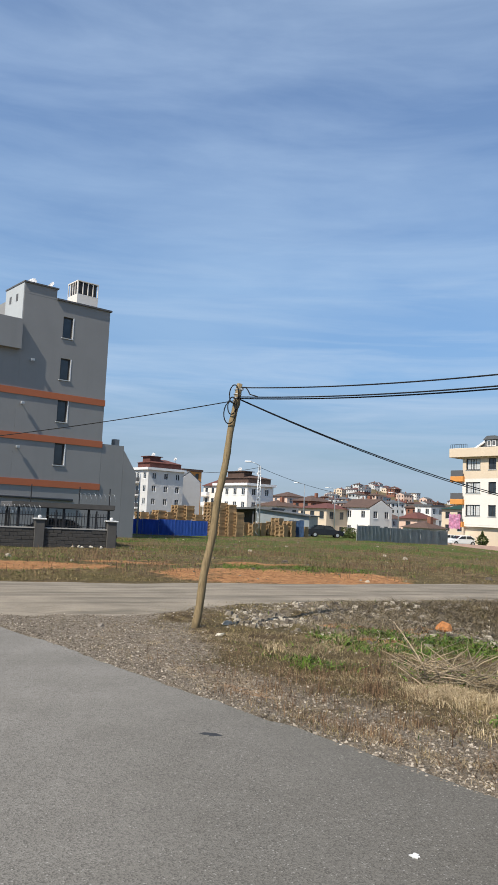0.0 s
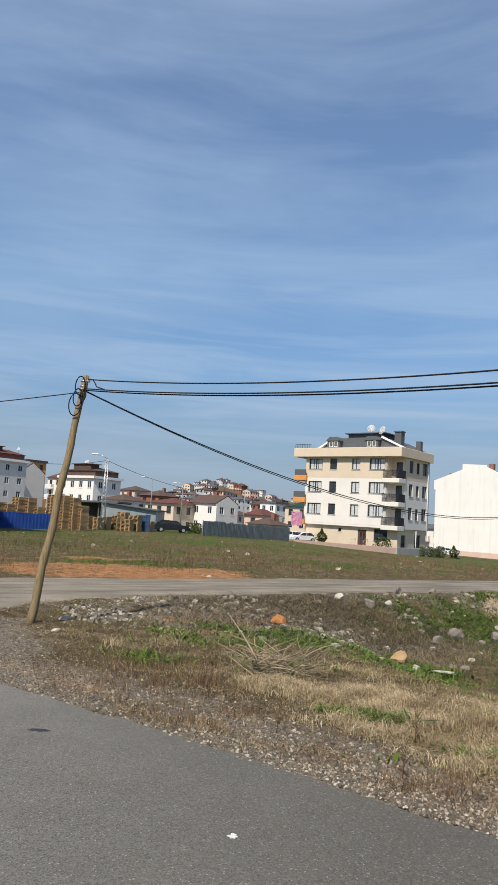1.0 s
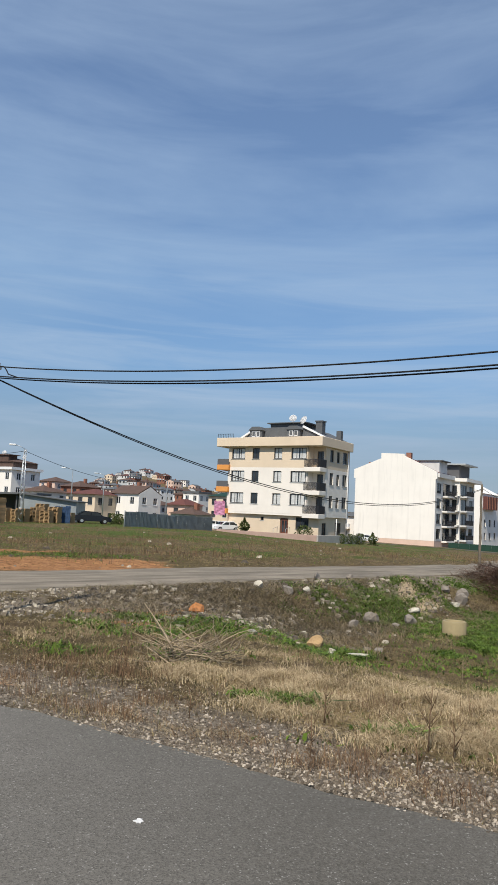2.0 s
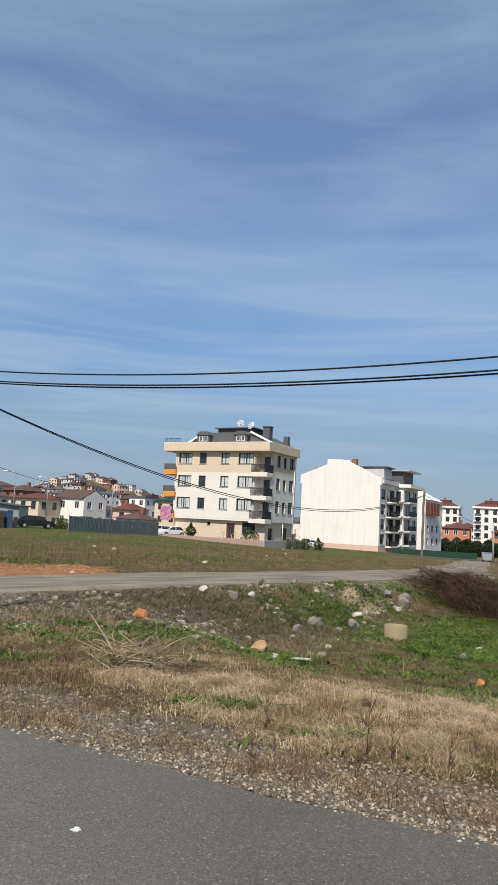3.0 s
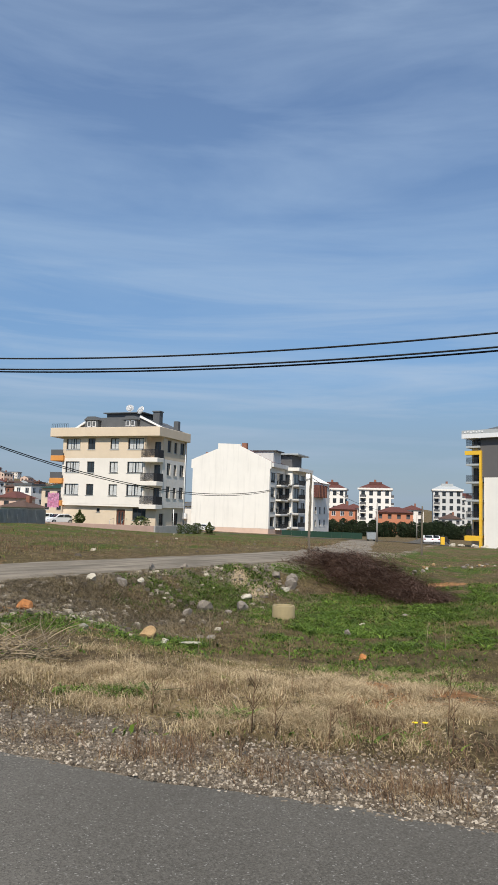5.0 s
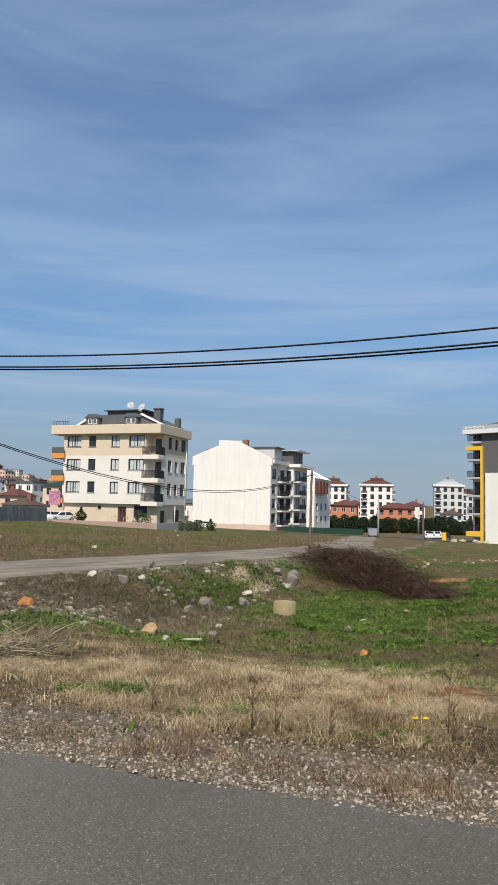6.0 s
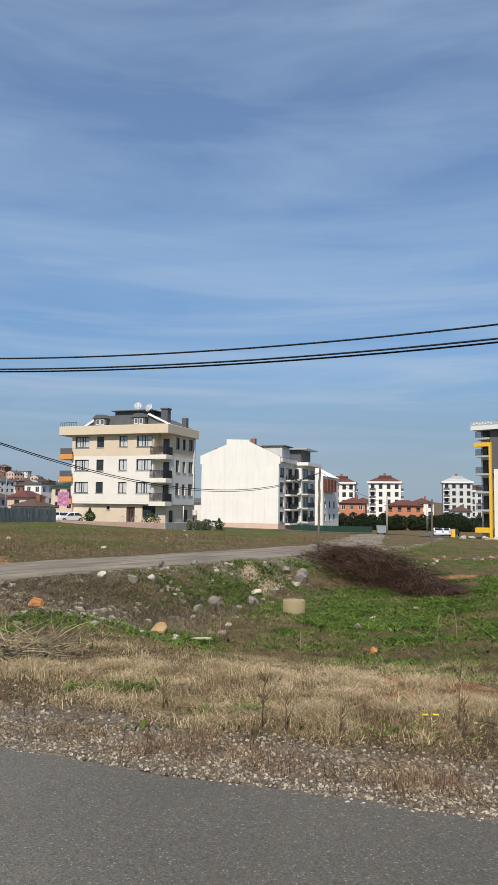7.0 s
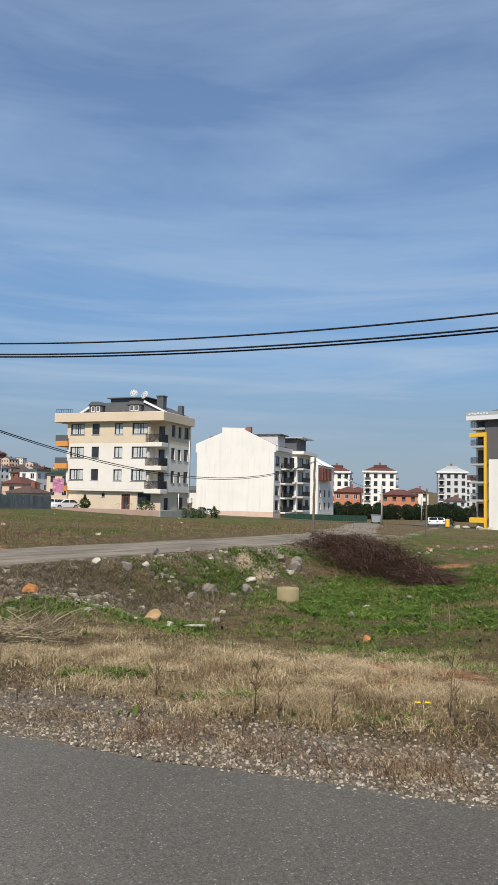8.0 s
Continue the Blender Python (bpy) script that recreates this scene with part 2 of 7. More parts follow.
M_GREYR = plain("grey_render", (0.255, 0.252, 0.245), 0.9, 0.06, 0.4, streak=0.12)
M_GREYL = plain("light_grey_render", (0.42, 0.44, 0.44), 0.9, 0.08, 0.5, streak=0.15)
# charcoal paint; also fills the buildings, its darkness standing for shaded rooms
M_DGREY = plain("charcoal_render_and_room_dark", (0.10, 0.10, 0.105), 0.85, 0.08, 0.5)
M_TERRA = plain("terracotta_paint", (0.42, 0.13, 0.06), 0.85, 0.08, 0.8)
M_ORANGE = plain("orange_paint", (0.66, 0.28, 0.07), 0.8, 0.08, 1.0)
M_CORAL = plain("coral_paint", (0.50, 0.20, 0.11), 0.85, 0.08, 0.8)
M_YELLOW = plain("yellow_paint", (0.80, 0.48, 0.04), 0.75, 0.06, 1.0)
M_SALMON = plain("salmon_plaster", (0.66, 0.48, 0.38), 0.9, 0.10, 0.8, streak=0.1)
M_FRAME = plain("dark_window_frame", (0.035, 0.032, 0.03), 0.5, 0.1, 5, relief=0)
M_WFRAME = plain("white_window_frame", (0.75, 0.75, 0.74), 0.5, 0.05, 5, relief=0)
M_ROOF = plain("slate_grey_roof", (0.10, 0.105, 0.11), 0.75, 0.15, 1.2)
M_REDROOF = plain("red_roof_tiles", (0.125, 0.046, 0.036), 0.85, 0.25, 1.2, grain=14)
M_BROWNROOF = plain("brown_roof_tiles", (0.10, 0.062, 0.047), 0.85, 0.25, 1.2, grain=14)
M_BRICKRED = plain("bare_red_brick", (0.26, 0.115, 0.075), 0.9, 0.25, 1.5, grain=20)
M_IRON = plain("black_iron", (0.02, 0.02, 0.022), 0.55, 0.2, 6, relief=0)
M_STEEL = plain("galvanised_steel", (0.45, 0.47, 0.48), 0.45, 0.15, 3, metallic=0.6)
M_TIN = plain("dull_corrugated_tin", (0.30, 0.33, 0.34), 0.55, 0.2, 1.2, metallic=0.3, streak=0.2)
M_BLUE = plain("blue_painted_sheet", (0.025, 0.09, 0.40), 0.55, 0.2, 0.8, streak=0.2)
M_PALLET = plain("pallet_pine", (0.38, 0.25, 0.125), 0.85, 0.3, 2.0, grain=25)
M_DOOR = plain("brown_wooden_door", (0.16, 0.055, 0.03), 0.5, 0.15, 3)
M_CONC = plain("concrete", (0.38, 0.36, 0.33), 0.92, 0.15, 1.2, grain=30, relief=0.3)
M_BLOCKS = plain("pinkish_wall_plaster", (0.40, 0.28, 0.23), 0.92, 0.15, 0.8)
M_BLACK = plain("black_rubber", (0.008, 0.008, 0.008), 0.9, 0.1, 5, relief=0)
M_CAR_W = plain("white_car_paint", (0.78, 0.79, 0.80), 0.25, 0.02, 2, relief=0, spec=0.6)
M_CAR_D = plain("dark_car_paint", (0.012, 0.014, 0.02), 0.22, 0.05, 2, relief=0, spec=0.6)
M_CAR_R = plain("red_car_paint", (0.45, 0.03, 0.02), 0.3, 0.05, 2, relief=0, spec=0.6)
M_LIGHTS = plain("red_lamp_lens", (0.35, 0.02, 0.02), 0.2, 0.05, 5, relief=0)
M_LENS = plain("clear_lamp_lens", (0.7, 0.72, 0.75), 0.15, 0.05, 5, relief=0)
M_PINK = plain("pink_cloth", (0.85, 0.42, 0.62), 0.9, 0.15, 2.0, relief=0)
M_GREENSHEET = plain("dark_green_sheet", (0.012, 0.045, 0.028), 0.6, 0.15, 1.0)

# ---- ground ----
def attr_fac(n, name):
    a = n.new("ShaderNodeAttribute")
    a.attribute_name = name
    s = n.new("ShaderNodeSeparateColor")
    return a, s


def ground_material():
    m, n, l, b = shader("open_ground", 0.95, 0, 0.2)
    co = n.new("ShaderNodeTexCoord").outputs["Object"]
    big = noise_node(n, l, 0.35, 6, 0.6, co)
    mid = noise_node(n, l, 3.0, 6, 0.65, co)
    fine = noise_node(n, l, 42.0, 6, 0.78, co)
    clod = noise_node(n, l, 11.0, 5, 0.7, co)
    base = ramp(n, l, mid.outputs["Fac"], [(0.3, (0.085, 0.056, 0.028)), (0.5, (0.165, 0.115, 0.058)), (0.72, (0.30, 0.22, 0.12))]).outputs["Color"]
    base = mix(n, l, ramp(n, l, big.outputs["Fac"], [(0.42, (0,) * 3), (0.62, (0.6,) * 3)]).outputs["Color"], base, (0.115, 0.100, 0.035))
    base = mix(n, l, 1.0, base, ramp(n, l, fine.outputs["Fac"], [(0.34, (0.35, 0.33, 0.30)), (0.5, (1, 1, 1)), (0.66, (1.0, 1.0, 1.0))]).outputs["Color"], "MULTIPLY")
    speck = ramp(n, l, clod.outputs["Fac"], [(0.34, (0.42, 0.40, 0.38)), (0.52, (1, 1, 1)), (0.7, (1.0, 1.0, 1.0))]).outputs["Color"]
    a1, s1 = attr_fac(n, "cover")
    l.new(a1.outputs["Color"], s1.inputs[0])
    a2, s2 = attr_fac(n, "soil")
    l.new(a2.outputs["Color"], s2.inputs[0])

    def ragged(src, lo=0.35, hi=0.62):
        mt = n.new("ShaderNodeMath")
        mt.operation = "ADD"
        l.new(src, mt.inputs[0])
        off = n.new("ShaderNodeMath")
        off.operation = "MULTIPLY_ADD"
        off.inputs[1].default_value = 0.7
        off.inputs[2].default_value = -0.35
        l.new(mid.outputs["Fac"], off.inputs[0])
        l.new(off.outputs[0], mt.inputs[1])
        return ramp(n, l, mt.outputs[0], [(lo, (0,) * 3), (hi, (1,) * 3)]).outputs["Color"]
    green = ramp(n, l, fine.outputs["Fac"], [(0.3, (0.036, 0.058, 0.009)), (0.7, (0.115, 0.165, 0.026))]).outputs["Color"]
    straw = ramp(n, l, fine.outputs["Fac"], [(0.3, (0.22, 0.155, 0.072)), (0.7, (0.46, 0.35, 0.18))]).outputs["Color"]
    grit = ramp(n, l, fine.outputs["Fac"], [(0.3, (0.085, 0.066, 0.046)), (0.49, (0.25, 0.205, 0.15)), (0.67, (0.52, 0.45, 0.36))]).outputs["Color"]
    rust = ramp(n, l, mid.outputs["Fac"], [(0.3, (0.26, 0.115, 0.045)), (0.7, (0.56, 0.29, 0.125))]).outputs["Color"]
    sand = ramp(n, l, fine.outputs["Fac"], [(0.3, (0.34, 0.25, 0.15)), (0.7, (0.58, 0.46, 0.31))]).outputs["Color"]
    c = mix(n, l, ragged(s1.outputs[1]), base, straw)
    c = mix(n, l, ragged(s1.outputs[0]), c, green)
    c = mix(n, l, ragged(s1.outputs[2]), c, grit)
    c = mix(n, l, ragged(s2.outputs[0]), c, rust)
    c = mix(n, l, ragged(s2.outputs[1]), c, sand)
    c = mix(n, l, 1.0, c, speck, "MULTIPLY")
    l.new(c, b.inputs["Base Color"])
    hsum = n.new("ShaderNodeMath")
    hsum.operation = "ADD"
    l.new(mid.outputs["Fac"], hsum.inputs[0])
    l.new(fine.outputs["Fac"], hsum.inputs[1])
    bump(n, l, b, hsum.outputs[0], 1.0, 0.06)
    return m


def blob(x, y, cx, cy, rx, ry, turn=0.0, soft=0.5):
    """1 inside an ellipse, fading to 0 at its rim."""
    c, s = math.cos(radians(turn)), math.sin(radians(turn))
    dx, dy = x - cx, y - cy
    q = np.hypot((dx * c + dy * s) / rx, (-dx * s + dy * c) / ry)
    return 1 - smooth(q, 1 - soft, 1 + soft)


def cover_at(x, y):
    """How much green grass, dry straw, grit, rusty soil and sand lies at a place."""
    x, y = np.asarray(x, float), np.asarray(y, float)
    r, k = road_side(x, y), track_side(x, y)
    nz = fbm(x * 0.8, y * 0.8, 31)
    nb = fbm(x * 0.25, y * 0.25, 41)
    before = 1 - smooth(k, -1.0, 0.2)
    green = smooth(r + 1.2 * nz, 7.6, 10.6) * before * smooth(x + 0.8 * nz, 1.5, 4.5) * (0.30 + 0.6 * nb + 1.1 * nz + 0.5 * blob(x, y, 9.5, 19.5, 6.0, 2.8, 25))
    green = green * (1 - 0.85 * blob(x, y, 3.0, 19.5, 2.6, 2.4))
    green = np.maximum(green, 0.36 * blob(x, y, 0.8, 14.3, 2.4, 1.2, 20) * (0.8 + nz) + 0.25 * nz * before)
    green = np.maximum(green, smooth(k, 5.2, 8) * (0.28 + 0.6 * nb + 0.4 * nz + 0.22 * smooth(k, 14, 34)))
    green = green + 0.15 * smooth(x, 9, 13) * before * smooth(r, 9, 12) * (0.6 + nz)
    green = green * (1 - 0.75 * smooth(np.hypot(x, y), 110, 190))
    tuft = np.maximum(np.maximum(blob(x, y, 1.16, 8.45, 0.55, 0.22, -20), blob(x, y, 2.15, 7.25, 0.35, 0.14, -10)), np.maximum(blob(x, y, 2.5, 5.5, 0.4, 0.22, -36), blob(x, y, -1.55, 11.1, 0.7, 0.4, -20)))
    green = np.maximum(green, 0.36 * tuft)
    green = np.maximum(green, np.maximum(0.62 * blob(x, y, 0.4, 13.7, 1.5, 0.8, -20), 0.5 * blob(x, y, 2.0, 14.2, 1.5, 0.9, -30)) * (0.7 + 0.9 * nz))
    green = np.maximum(green, 0.8 * blob(x, y, 5.2, 22.2, 1.2, 1.6, -15) * (0.75 + nz) + 0.7 * blob(x, y, 3.9, 20.5, 0.8, 1.2, -30) * (0.6 + nz))
    green = green * (0.08 + 0.92 * np.maximum(smooth(r + 2.2 * nz, 11.6, 13.8), 1 - smooth(x, 2.5, 4.5)))
    green = np.maximum(green, 0.95 * blob(x, y, 11.0, 19.2, 4.4, 1.3, -22) * (0.9 + 0.5 * nz))
    green = green * (1 - 0.8 * blob(x, y, 5.9, 17.5, 1.3, 0.6, -20))
    straw_rim = 0.2 * smooth(x, 2.5, 4.5) * smooth(r, 4.2, 5.5) * (1 - smooth(r, 8.5, 12)) * (0.6 + 1.3 * nz)
    green = np.maximum(green, (0.08 + 0.5 * nz) * smooth(x, 3.5, 6) * smooth(r, 5.0, 7.5) * before)
    green = np.maximum(green, 0.85 * blob(x, y, 3.75, 16.0, 0.8, 0.5, -20))
    straw = blob(x, y, 2.6, 8.2, 2.7, 1.35, -36) * (0.85 + 0.7 * nz) + straw_rim + 0.3 * blob(x, y, -0.2, 10.6, 3.2, 1.2, -34) * (0.3 + 1.4 * nz) + 0.2 * smooth(r, 1.2, 2.4) * (1 - smooth(r, 5, 7)) * (0.2 + 1.5 * nz)
    grit = (1 - smooth(r + 0.9 * nz, 0.7, 2.3)) * (0.85 + 0.5 * nz)
    apron = smooth(-x - 0.55 * (y - 10) + 1.2 * nz, 1.2, 3.4) * smooth(k, -9, -4.5) * (1 - smooth(k, -0.2, 0.6))
    grit = np.maximum(grit, apron)
    grit = np.maximum(grit, (0.5 + 0.6 * nz) * smooth(k, -3.2, -0.6) * (1 - smooth(k, -0.2, 0.6)))
    grit = np.maximum(grit, 0.6 * blob(x, y, 0.5, 17.6, 4.0, 1.6, 30) * (0.6 + nz))
    grit = np.maximum(grit, 0.9 * blob(x, y, -1.5, 16.2, 2.6, 1.7, 20) * (0.6 + 1.2 * nz))
    rust = np.maximum(blob(x, y, -4.2, 25.2, 4.4, 2.2, 30) * (0.85 + 0.7 * nz), blob(x, y, -12.5, 22.5, 3.4, 1.6, 32) * 0.9)
    rust = np.maximum(rust, 0.8 * blob(x, y, -8.0, 28.5, 5.5, 1.3, 34) * (0.7 + nz))
    rust = np.maximum(rust, 0.75 * blob(x, y, 16.0, 24.6, 1.5, 0.7, 20))
    rust = np.maximum(rust, 0.85 * blob(x, y, 0.3, 15.4, 1.1, 0.45, 10)) + 0.8 * blob(x, y, 5.0, 8.0, 2.3, 1.3, -36) * (0.7 + 0.8 * nz)
    rust = np.maximum(rust, 0.62 * blob(x, y, 2.0, 14.2, 1.6, 0.25, -42))
    rust = np.maximum(rust, np.maximum(blob(x, y, 0.45, 16.1, 0.45, 0.8), np.maximum(blob(x, y, -0.72, 13.95, 0.6, 0.35), 0.8 * blob(x, y, -1.25, 15.2, 0.7, 0.4))) * (0.8 + 0.5 * nz))
    rust = np.maximum(rust, 0.6 * blob(x, y, -2.1, 9.1, 0.5, 0.2, -36))
    sand = np.maximum(blob(x, y, 8.1, 24.0, 0.7, 1.5, -15) * (0.75 + 0.9 * nz), 0.7 * blob(x, y, 7.0, 17.6, 2.2, 0.35, -10) * (0.5 + nz))
    green = green * (1 - 0.85 * np.clip(rust, 0, 1))
    sand = np.maximum(sand, 0.5 * blob(x, y, -2.6, 9.6, 1.4, 0.5, -36))
    return [np.clip(v, 0, 1) for v in (green, straw, grit, rust, sand)]


def build_ground():
    ang = np.concatenate([np.arange(-180, -36, 6.0), np.arange(-36, 46, 0.22), np.arange(48, 180, 6.0)])
    rad = np.concatenate([np.geomspace(1.2, 60, 250), np.geomspace(62, 4000, 110)])
    A, Rr = np.meshgrid(np.radians(ang), rad)
    X, Y = Rr * np.sin(A), Rr * np.cos(A)
    Z = land(X, Y)
    Z = np.where(road_side(X, Y) < 0.02, -0.10, Z)  # the bed under the asphalt
    na, nr = len(ang), len(rad)
    verts = np.stack([X.ravel(), Y.ravel(), Z.ravel()], 1)
    i = np.arange(nr - 1)[:, None] * na
    j = np.arange(na)[None, :]
    jn = (j + 1) % na
    faces = np.stack([i + j, i + na + j, i + na + jn, i + jn], -1).reshape(-1, 4)
    verts = np.vstack([verts, [[0, 0, -0.10]]])
    fan = [(len(verts) - 1, a, (a + 1) % na) for a in range(na)]
    ob = raw("ground", verts.tolist(), faces.tolist() + fan, ground_material(), "waste ground of weeds, straw, grit and reddish soil", "ground", "structure")
    me = ob.data
    me.polygons.foreach_set("use_smooth", [True] * len(me.polygons))
    cov = cover_at(verts[:, 0], verts[:, 1])
    one = np.ones(len(verts))
    for name, cols in (("cover", (cov[0], cov[1], cov[2])), ("soil", (cov[3], cov[4], one * 0))):
        at = me.color_attributes.new(name, "FLOAT_COLOR", "POINT")
        at.data.foreach_set("color", np.stack([*cols, one], 1).astype(np.float32).ravel())
    return ob


def asphalt_material():
    m, n, l, b = shader("worn_asphalt", 0.92, 0, 0.12)
    co = n.new("ShaderNodeTexCoord").outputs["Object"]
    big = noise_node(n, l, 0.45, 5, 0.55, co)
    stones = n.new("ShaderNodeTexVoronoi")
    stones.inputs["Scale"].default_value = 105
    l.new(co, stones.inputs["Vector"])
    fine = noise_node(n, l, 60, 4, 0.7, co)
    c = ramp(n, l, big.outputs["Fac"], [(0.3, (0.068, 0.063, 0.053)), (0.7, (0.106, 0.097, 0.082))]).outputs["Color"]
    c = mix(n, l, ramp(n, l, fine.outputs["Fac"], [(0.35, (0.0,) * 3), (0.7, (0.75,) * 3)]).outputs["Color"], c, (0.165, 0.153, 0.132))
    # asphalt turns paler towards negative x, broken up by noise
    xyz = n.new("ShaderNodeSeparateXYZ")
    l.new(co, xyz.inputs[0])
    pale_left = n.new("ShaderNodeMapRange")
    pale_left.inputs["From Min"].default_value, pale_left.inputs["From Max"].default_value = 1.0, -4.2
    pale_left.inputs["To Max"].default_value = 0.8
    l.new(xyz.outputs["X"], pale_left.inputs["Value"])
    pale_patch = noise_node(n, l, 0.8, 6, 0.65, co)
    c = mix(n, l, mix(n, l, 1.0, pale_left.outputs["Result"], ramp(n, l, pale_patch.outputs["Fac"], [(0.3, (0.45,) * 3), (0.65, (1,) * 3)]).outputs["Color"], "MULTIPLY"), c, (0.25, 0.235, 0.21))
    hs = n.new("ShaderNodeSeparateColor")
    l.new(stones.outputs["Color"], hs.inputs[0])
    c = mix(n, l, ramp(n, l, hs.outputs[0], [(0.95, (0,) * 3), (0.985, (0.55,) * 3)]).outputs["Color"], c, (0.34, 0.325, 0.295))
    c = mix(n, l, ramp(n, l, hs.outputs[1], [(0.55, (0,) * 3), (0.9, (0.6,) * 3)]).outputs["Color"], c, (0.055, 0.051, 0.044))
    l.new(c, b.inputs["Base Color"])
    bump(n, l, b, stones.outputs["Distance"], 0.35, 0.008)
    return m


M_ASPHALT = asphalt_material()


def strip(name, pts_fn, s0, s1, n_s, n_t, mat, lift, label, thick=0.0):
    """A strip of road laid on the ground: pts_fn(s, t) gives x, y."""
    S, T = np.meshgrid(np.linspace(s0, s1, n_s), np.linspace(0, 1, n_t), indexing="ij")
    X, Y = pts_fn(S, T)
    Z = lift(X, Y, T)
    verts = np.stack([X.ravel(), Y.ravel(), Z.ravel()], 1)
    i = np.arange(n_s - 1)[:, None] * n_t
    j = np.arange(n_t - 1)[None, :]
    f = np.stack([i + j, i + n_t + j, i + n_t + j + 1, i + j + 1], -1).reshape(-1, 4)
    ob = raw(name, verts, f, mat, label, "road", "structure")
    ob.data.polygons.foreach_set("use_smooth", [name != "road"] * len(ob.data.polygons))
    return ob


def main_road(S, T):
    edge = 0.05 * vnoise(S * 1.3, S * 0, 2) + 0.03 * vnoise(S * 4.7, S * 0, 5) + 0.015 * vnoise(S * 13, S * 0, 8)
    across = 5.16 + np.where(T > 0.95, edge, 0) - 8.0 * (1 - np.clip(T * 27 / 26, 0, 1)) + 0.012 * (T > 0.99)
    return 0.794 * S + 0.608 * across, -0.608 * S + 0.794 * across


def track_pts(S, T):
    x0, y0 = 0.815 * S, 16.7 / 0.815 + 0.579 * S
    wob = 0.22 * vnoise(S * 0.5, T * 0 + 3, 4) + 0.12 * vnoise(S * 1.9, T * 0, 6) + 0.05 * vnoise(S * 6, T * 0, 7)
    wob2 = 0.25 * vnoise(S * 0.45, T * 0 + 9, 14) + 0.12 * vnoise(S * 1.7, T * 0, 16)
    bend = 0.03 * np.clip(x0 - 12.5, 0, 15) ** 2 + 0.6 * np.maximum(x0 - 27.5, 0)
    k = bend + (wob - 1.9 * smooth(-S, 2, 9)) * (1 - T) + (4.7 + wob2) * T
    return x0 - 0.579 * k, y0 + 0.815 * k


def track_material():
    m, n, l, b = shader("packed_gravel", 0.95, 0, 0.2)
    co = n.new("ShaderNodeTexCoord").outputs["Object"]
    big = noise_node(n, l, 0.8, 6, 0.6, co)
    rmap = n.new("ShaderNodeMapping")
    rmap.inputs["Rotation"].default_value = (0, 0, radians(-35))
    l.new(co, rmap.inputs["Vector"])
    rut = noise_node(n, l, 1.0, 6, 0.65, rmap.outputs["Vector"], (0.22, 1.9, 1))
    fine = noise_node(n, l, 34, 6, 0.78, co)
    c = ramp(n, l, big.outputs["Fac"], [(0.3, (0.165, 0.138, 0.102)), (0.7, (0.27, 0.228, 0.172))]).outputs["Color"]
    c = mix(n, l, ramp(n, l, fine.outputs["Fac"], [(0.4, (0,) * 3), (0.75, (0.6,) * 3)]).outputs["Color"], c, (0.34, 0.305, 0.25))
    c = mix(n, l, ramp(n, l, rut.outputs["Fac"], [(0.44, (0,) * 3), (0.62, (0.75,) * 3)]).outputs["Color"], c, (0.10, 0.087, 0.068))
    l.new(c, b.inputs["Base Color"])
    bump(n, l, b, fine.outputs["Fac"], 0.6, 0.02)
    return m


M_TRACK = track_material()
build_ground()
strip("road", main_road, -120, 120, 1400, 28, M_ASPHALT,
      lambda X, Y, T: np.where(T > 0.99, -0.09, 0.010), "grey worn asphalt road with a ragged gravel edge")
strip("track", track_pts, -24, 88, 640, 16, M_TRACK,
      lambda X, Y, T: land(X, Y) + 0.015 + 0.03 * np.sin(T * math.pi) - 0.06 * (np.abs(T - 0.5) > 0.49), "pale packed gravel track across the waste ground")


def line_strip(name, p, q, width, mat, label, lift=0.03, n_s=60):
    p, q = np.array(p, float), np.array(q, float)
    d = (q - p) / np.hypot(*(q - p))
    nx = np.array([-d[1], d[0]])

    def pts(S, T):
        return p[0] + d[0] * S + nx[0] * (T - 0.5) * width, p[1] + d[1] * S + nx[1] * (T - 0.5) * width
    return strip(name, pts, 0, float(np.hypot(*(q - p))), n_s, 6, mat, lambda X, Y, T: land(X, Y) + lift, label)


line_strip("street", (30, 132), (67, 102.6), 5.0, M_ASPHALT, "grey asphalt side street beyond the field", 0.05)
line_strip("street", (64, 103), (120, 190), 7.0, M_ASPHALT, "grey asphalt side street running away between blocks", 0.08)

# ---- buildings ----
def on_face(face, w, d):
    """Local frame of a face: x along it, y into the building, z up."""
    return {"front": Matrix.Identity(4), "right": pose(w, 0, 0, 0, 0, 90), "back": pose(w, d, 0, 0, 0, 180), "left": pose(0, d, 0, 0, 0, -90)}[face]


def facade(bm, m, x0, x1, z0, z1, holes, depth=0.22, mi=0):
    """One outer wall skin with rectangular openings and their reveals."""
    xs = sorted({x0, x1, *[v for h in holes for v in h[:2]]})
    zs = sorted({z0, z1, *[v for h in holes for v in h[2:4]]})

    def quad(pts):
        f = bm.faces.new([bm.verts.new(m @ Vector(p)) for p in pts])
        f.material_index = mi
    for a, b in zip(xs, xs[1:]):
        for c, e in zip(zs, zs[1:]):
            if not any(h[0] <= (a + b) / 2 <= h[1] and h[2] <= (c + e) / 2 <= h[3] for h in holes):
                quad(((a, 0, c), (b, 0, c), (b, 0, e), (a, 0, e)))
    for h in holes:
        a, b, c, e = h[:4]
        quad(((a, 0, c), (a, depth, c), (b, depth, c), (b, 0, c)))
        quad(((a, 0, e), (b, 0, e), (b, depth, e), (a, depth, e)))
        quad(((a, 0, c), (a, 0, e), (a, depth, e), (a, depth, c)))
        quad(((b, 0, c), (b, depth, c), (b, depth, e), (b, 0, e)))


MESHES = {}


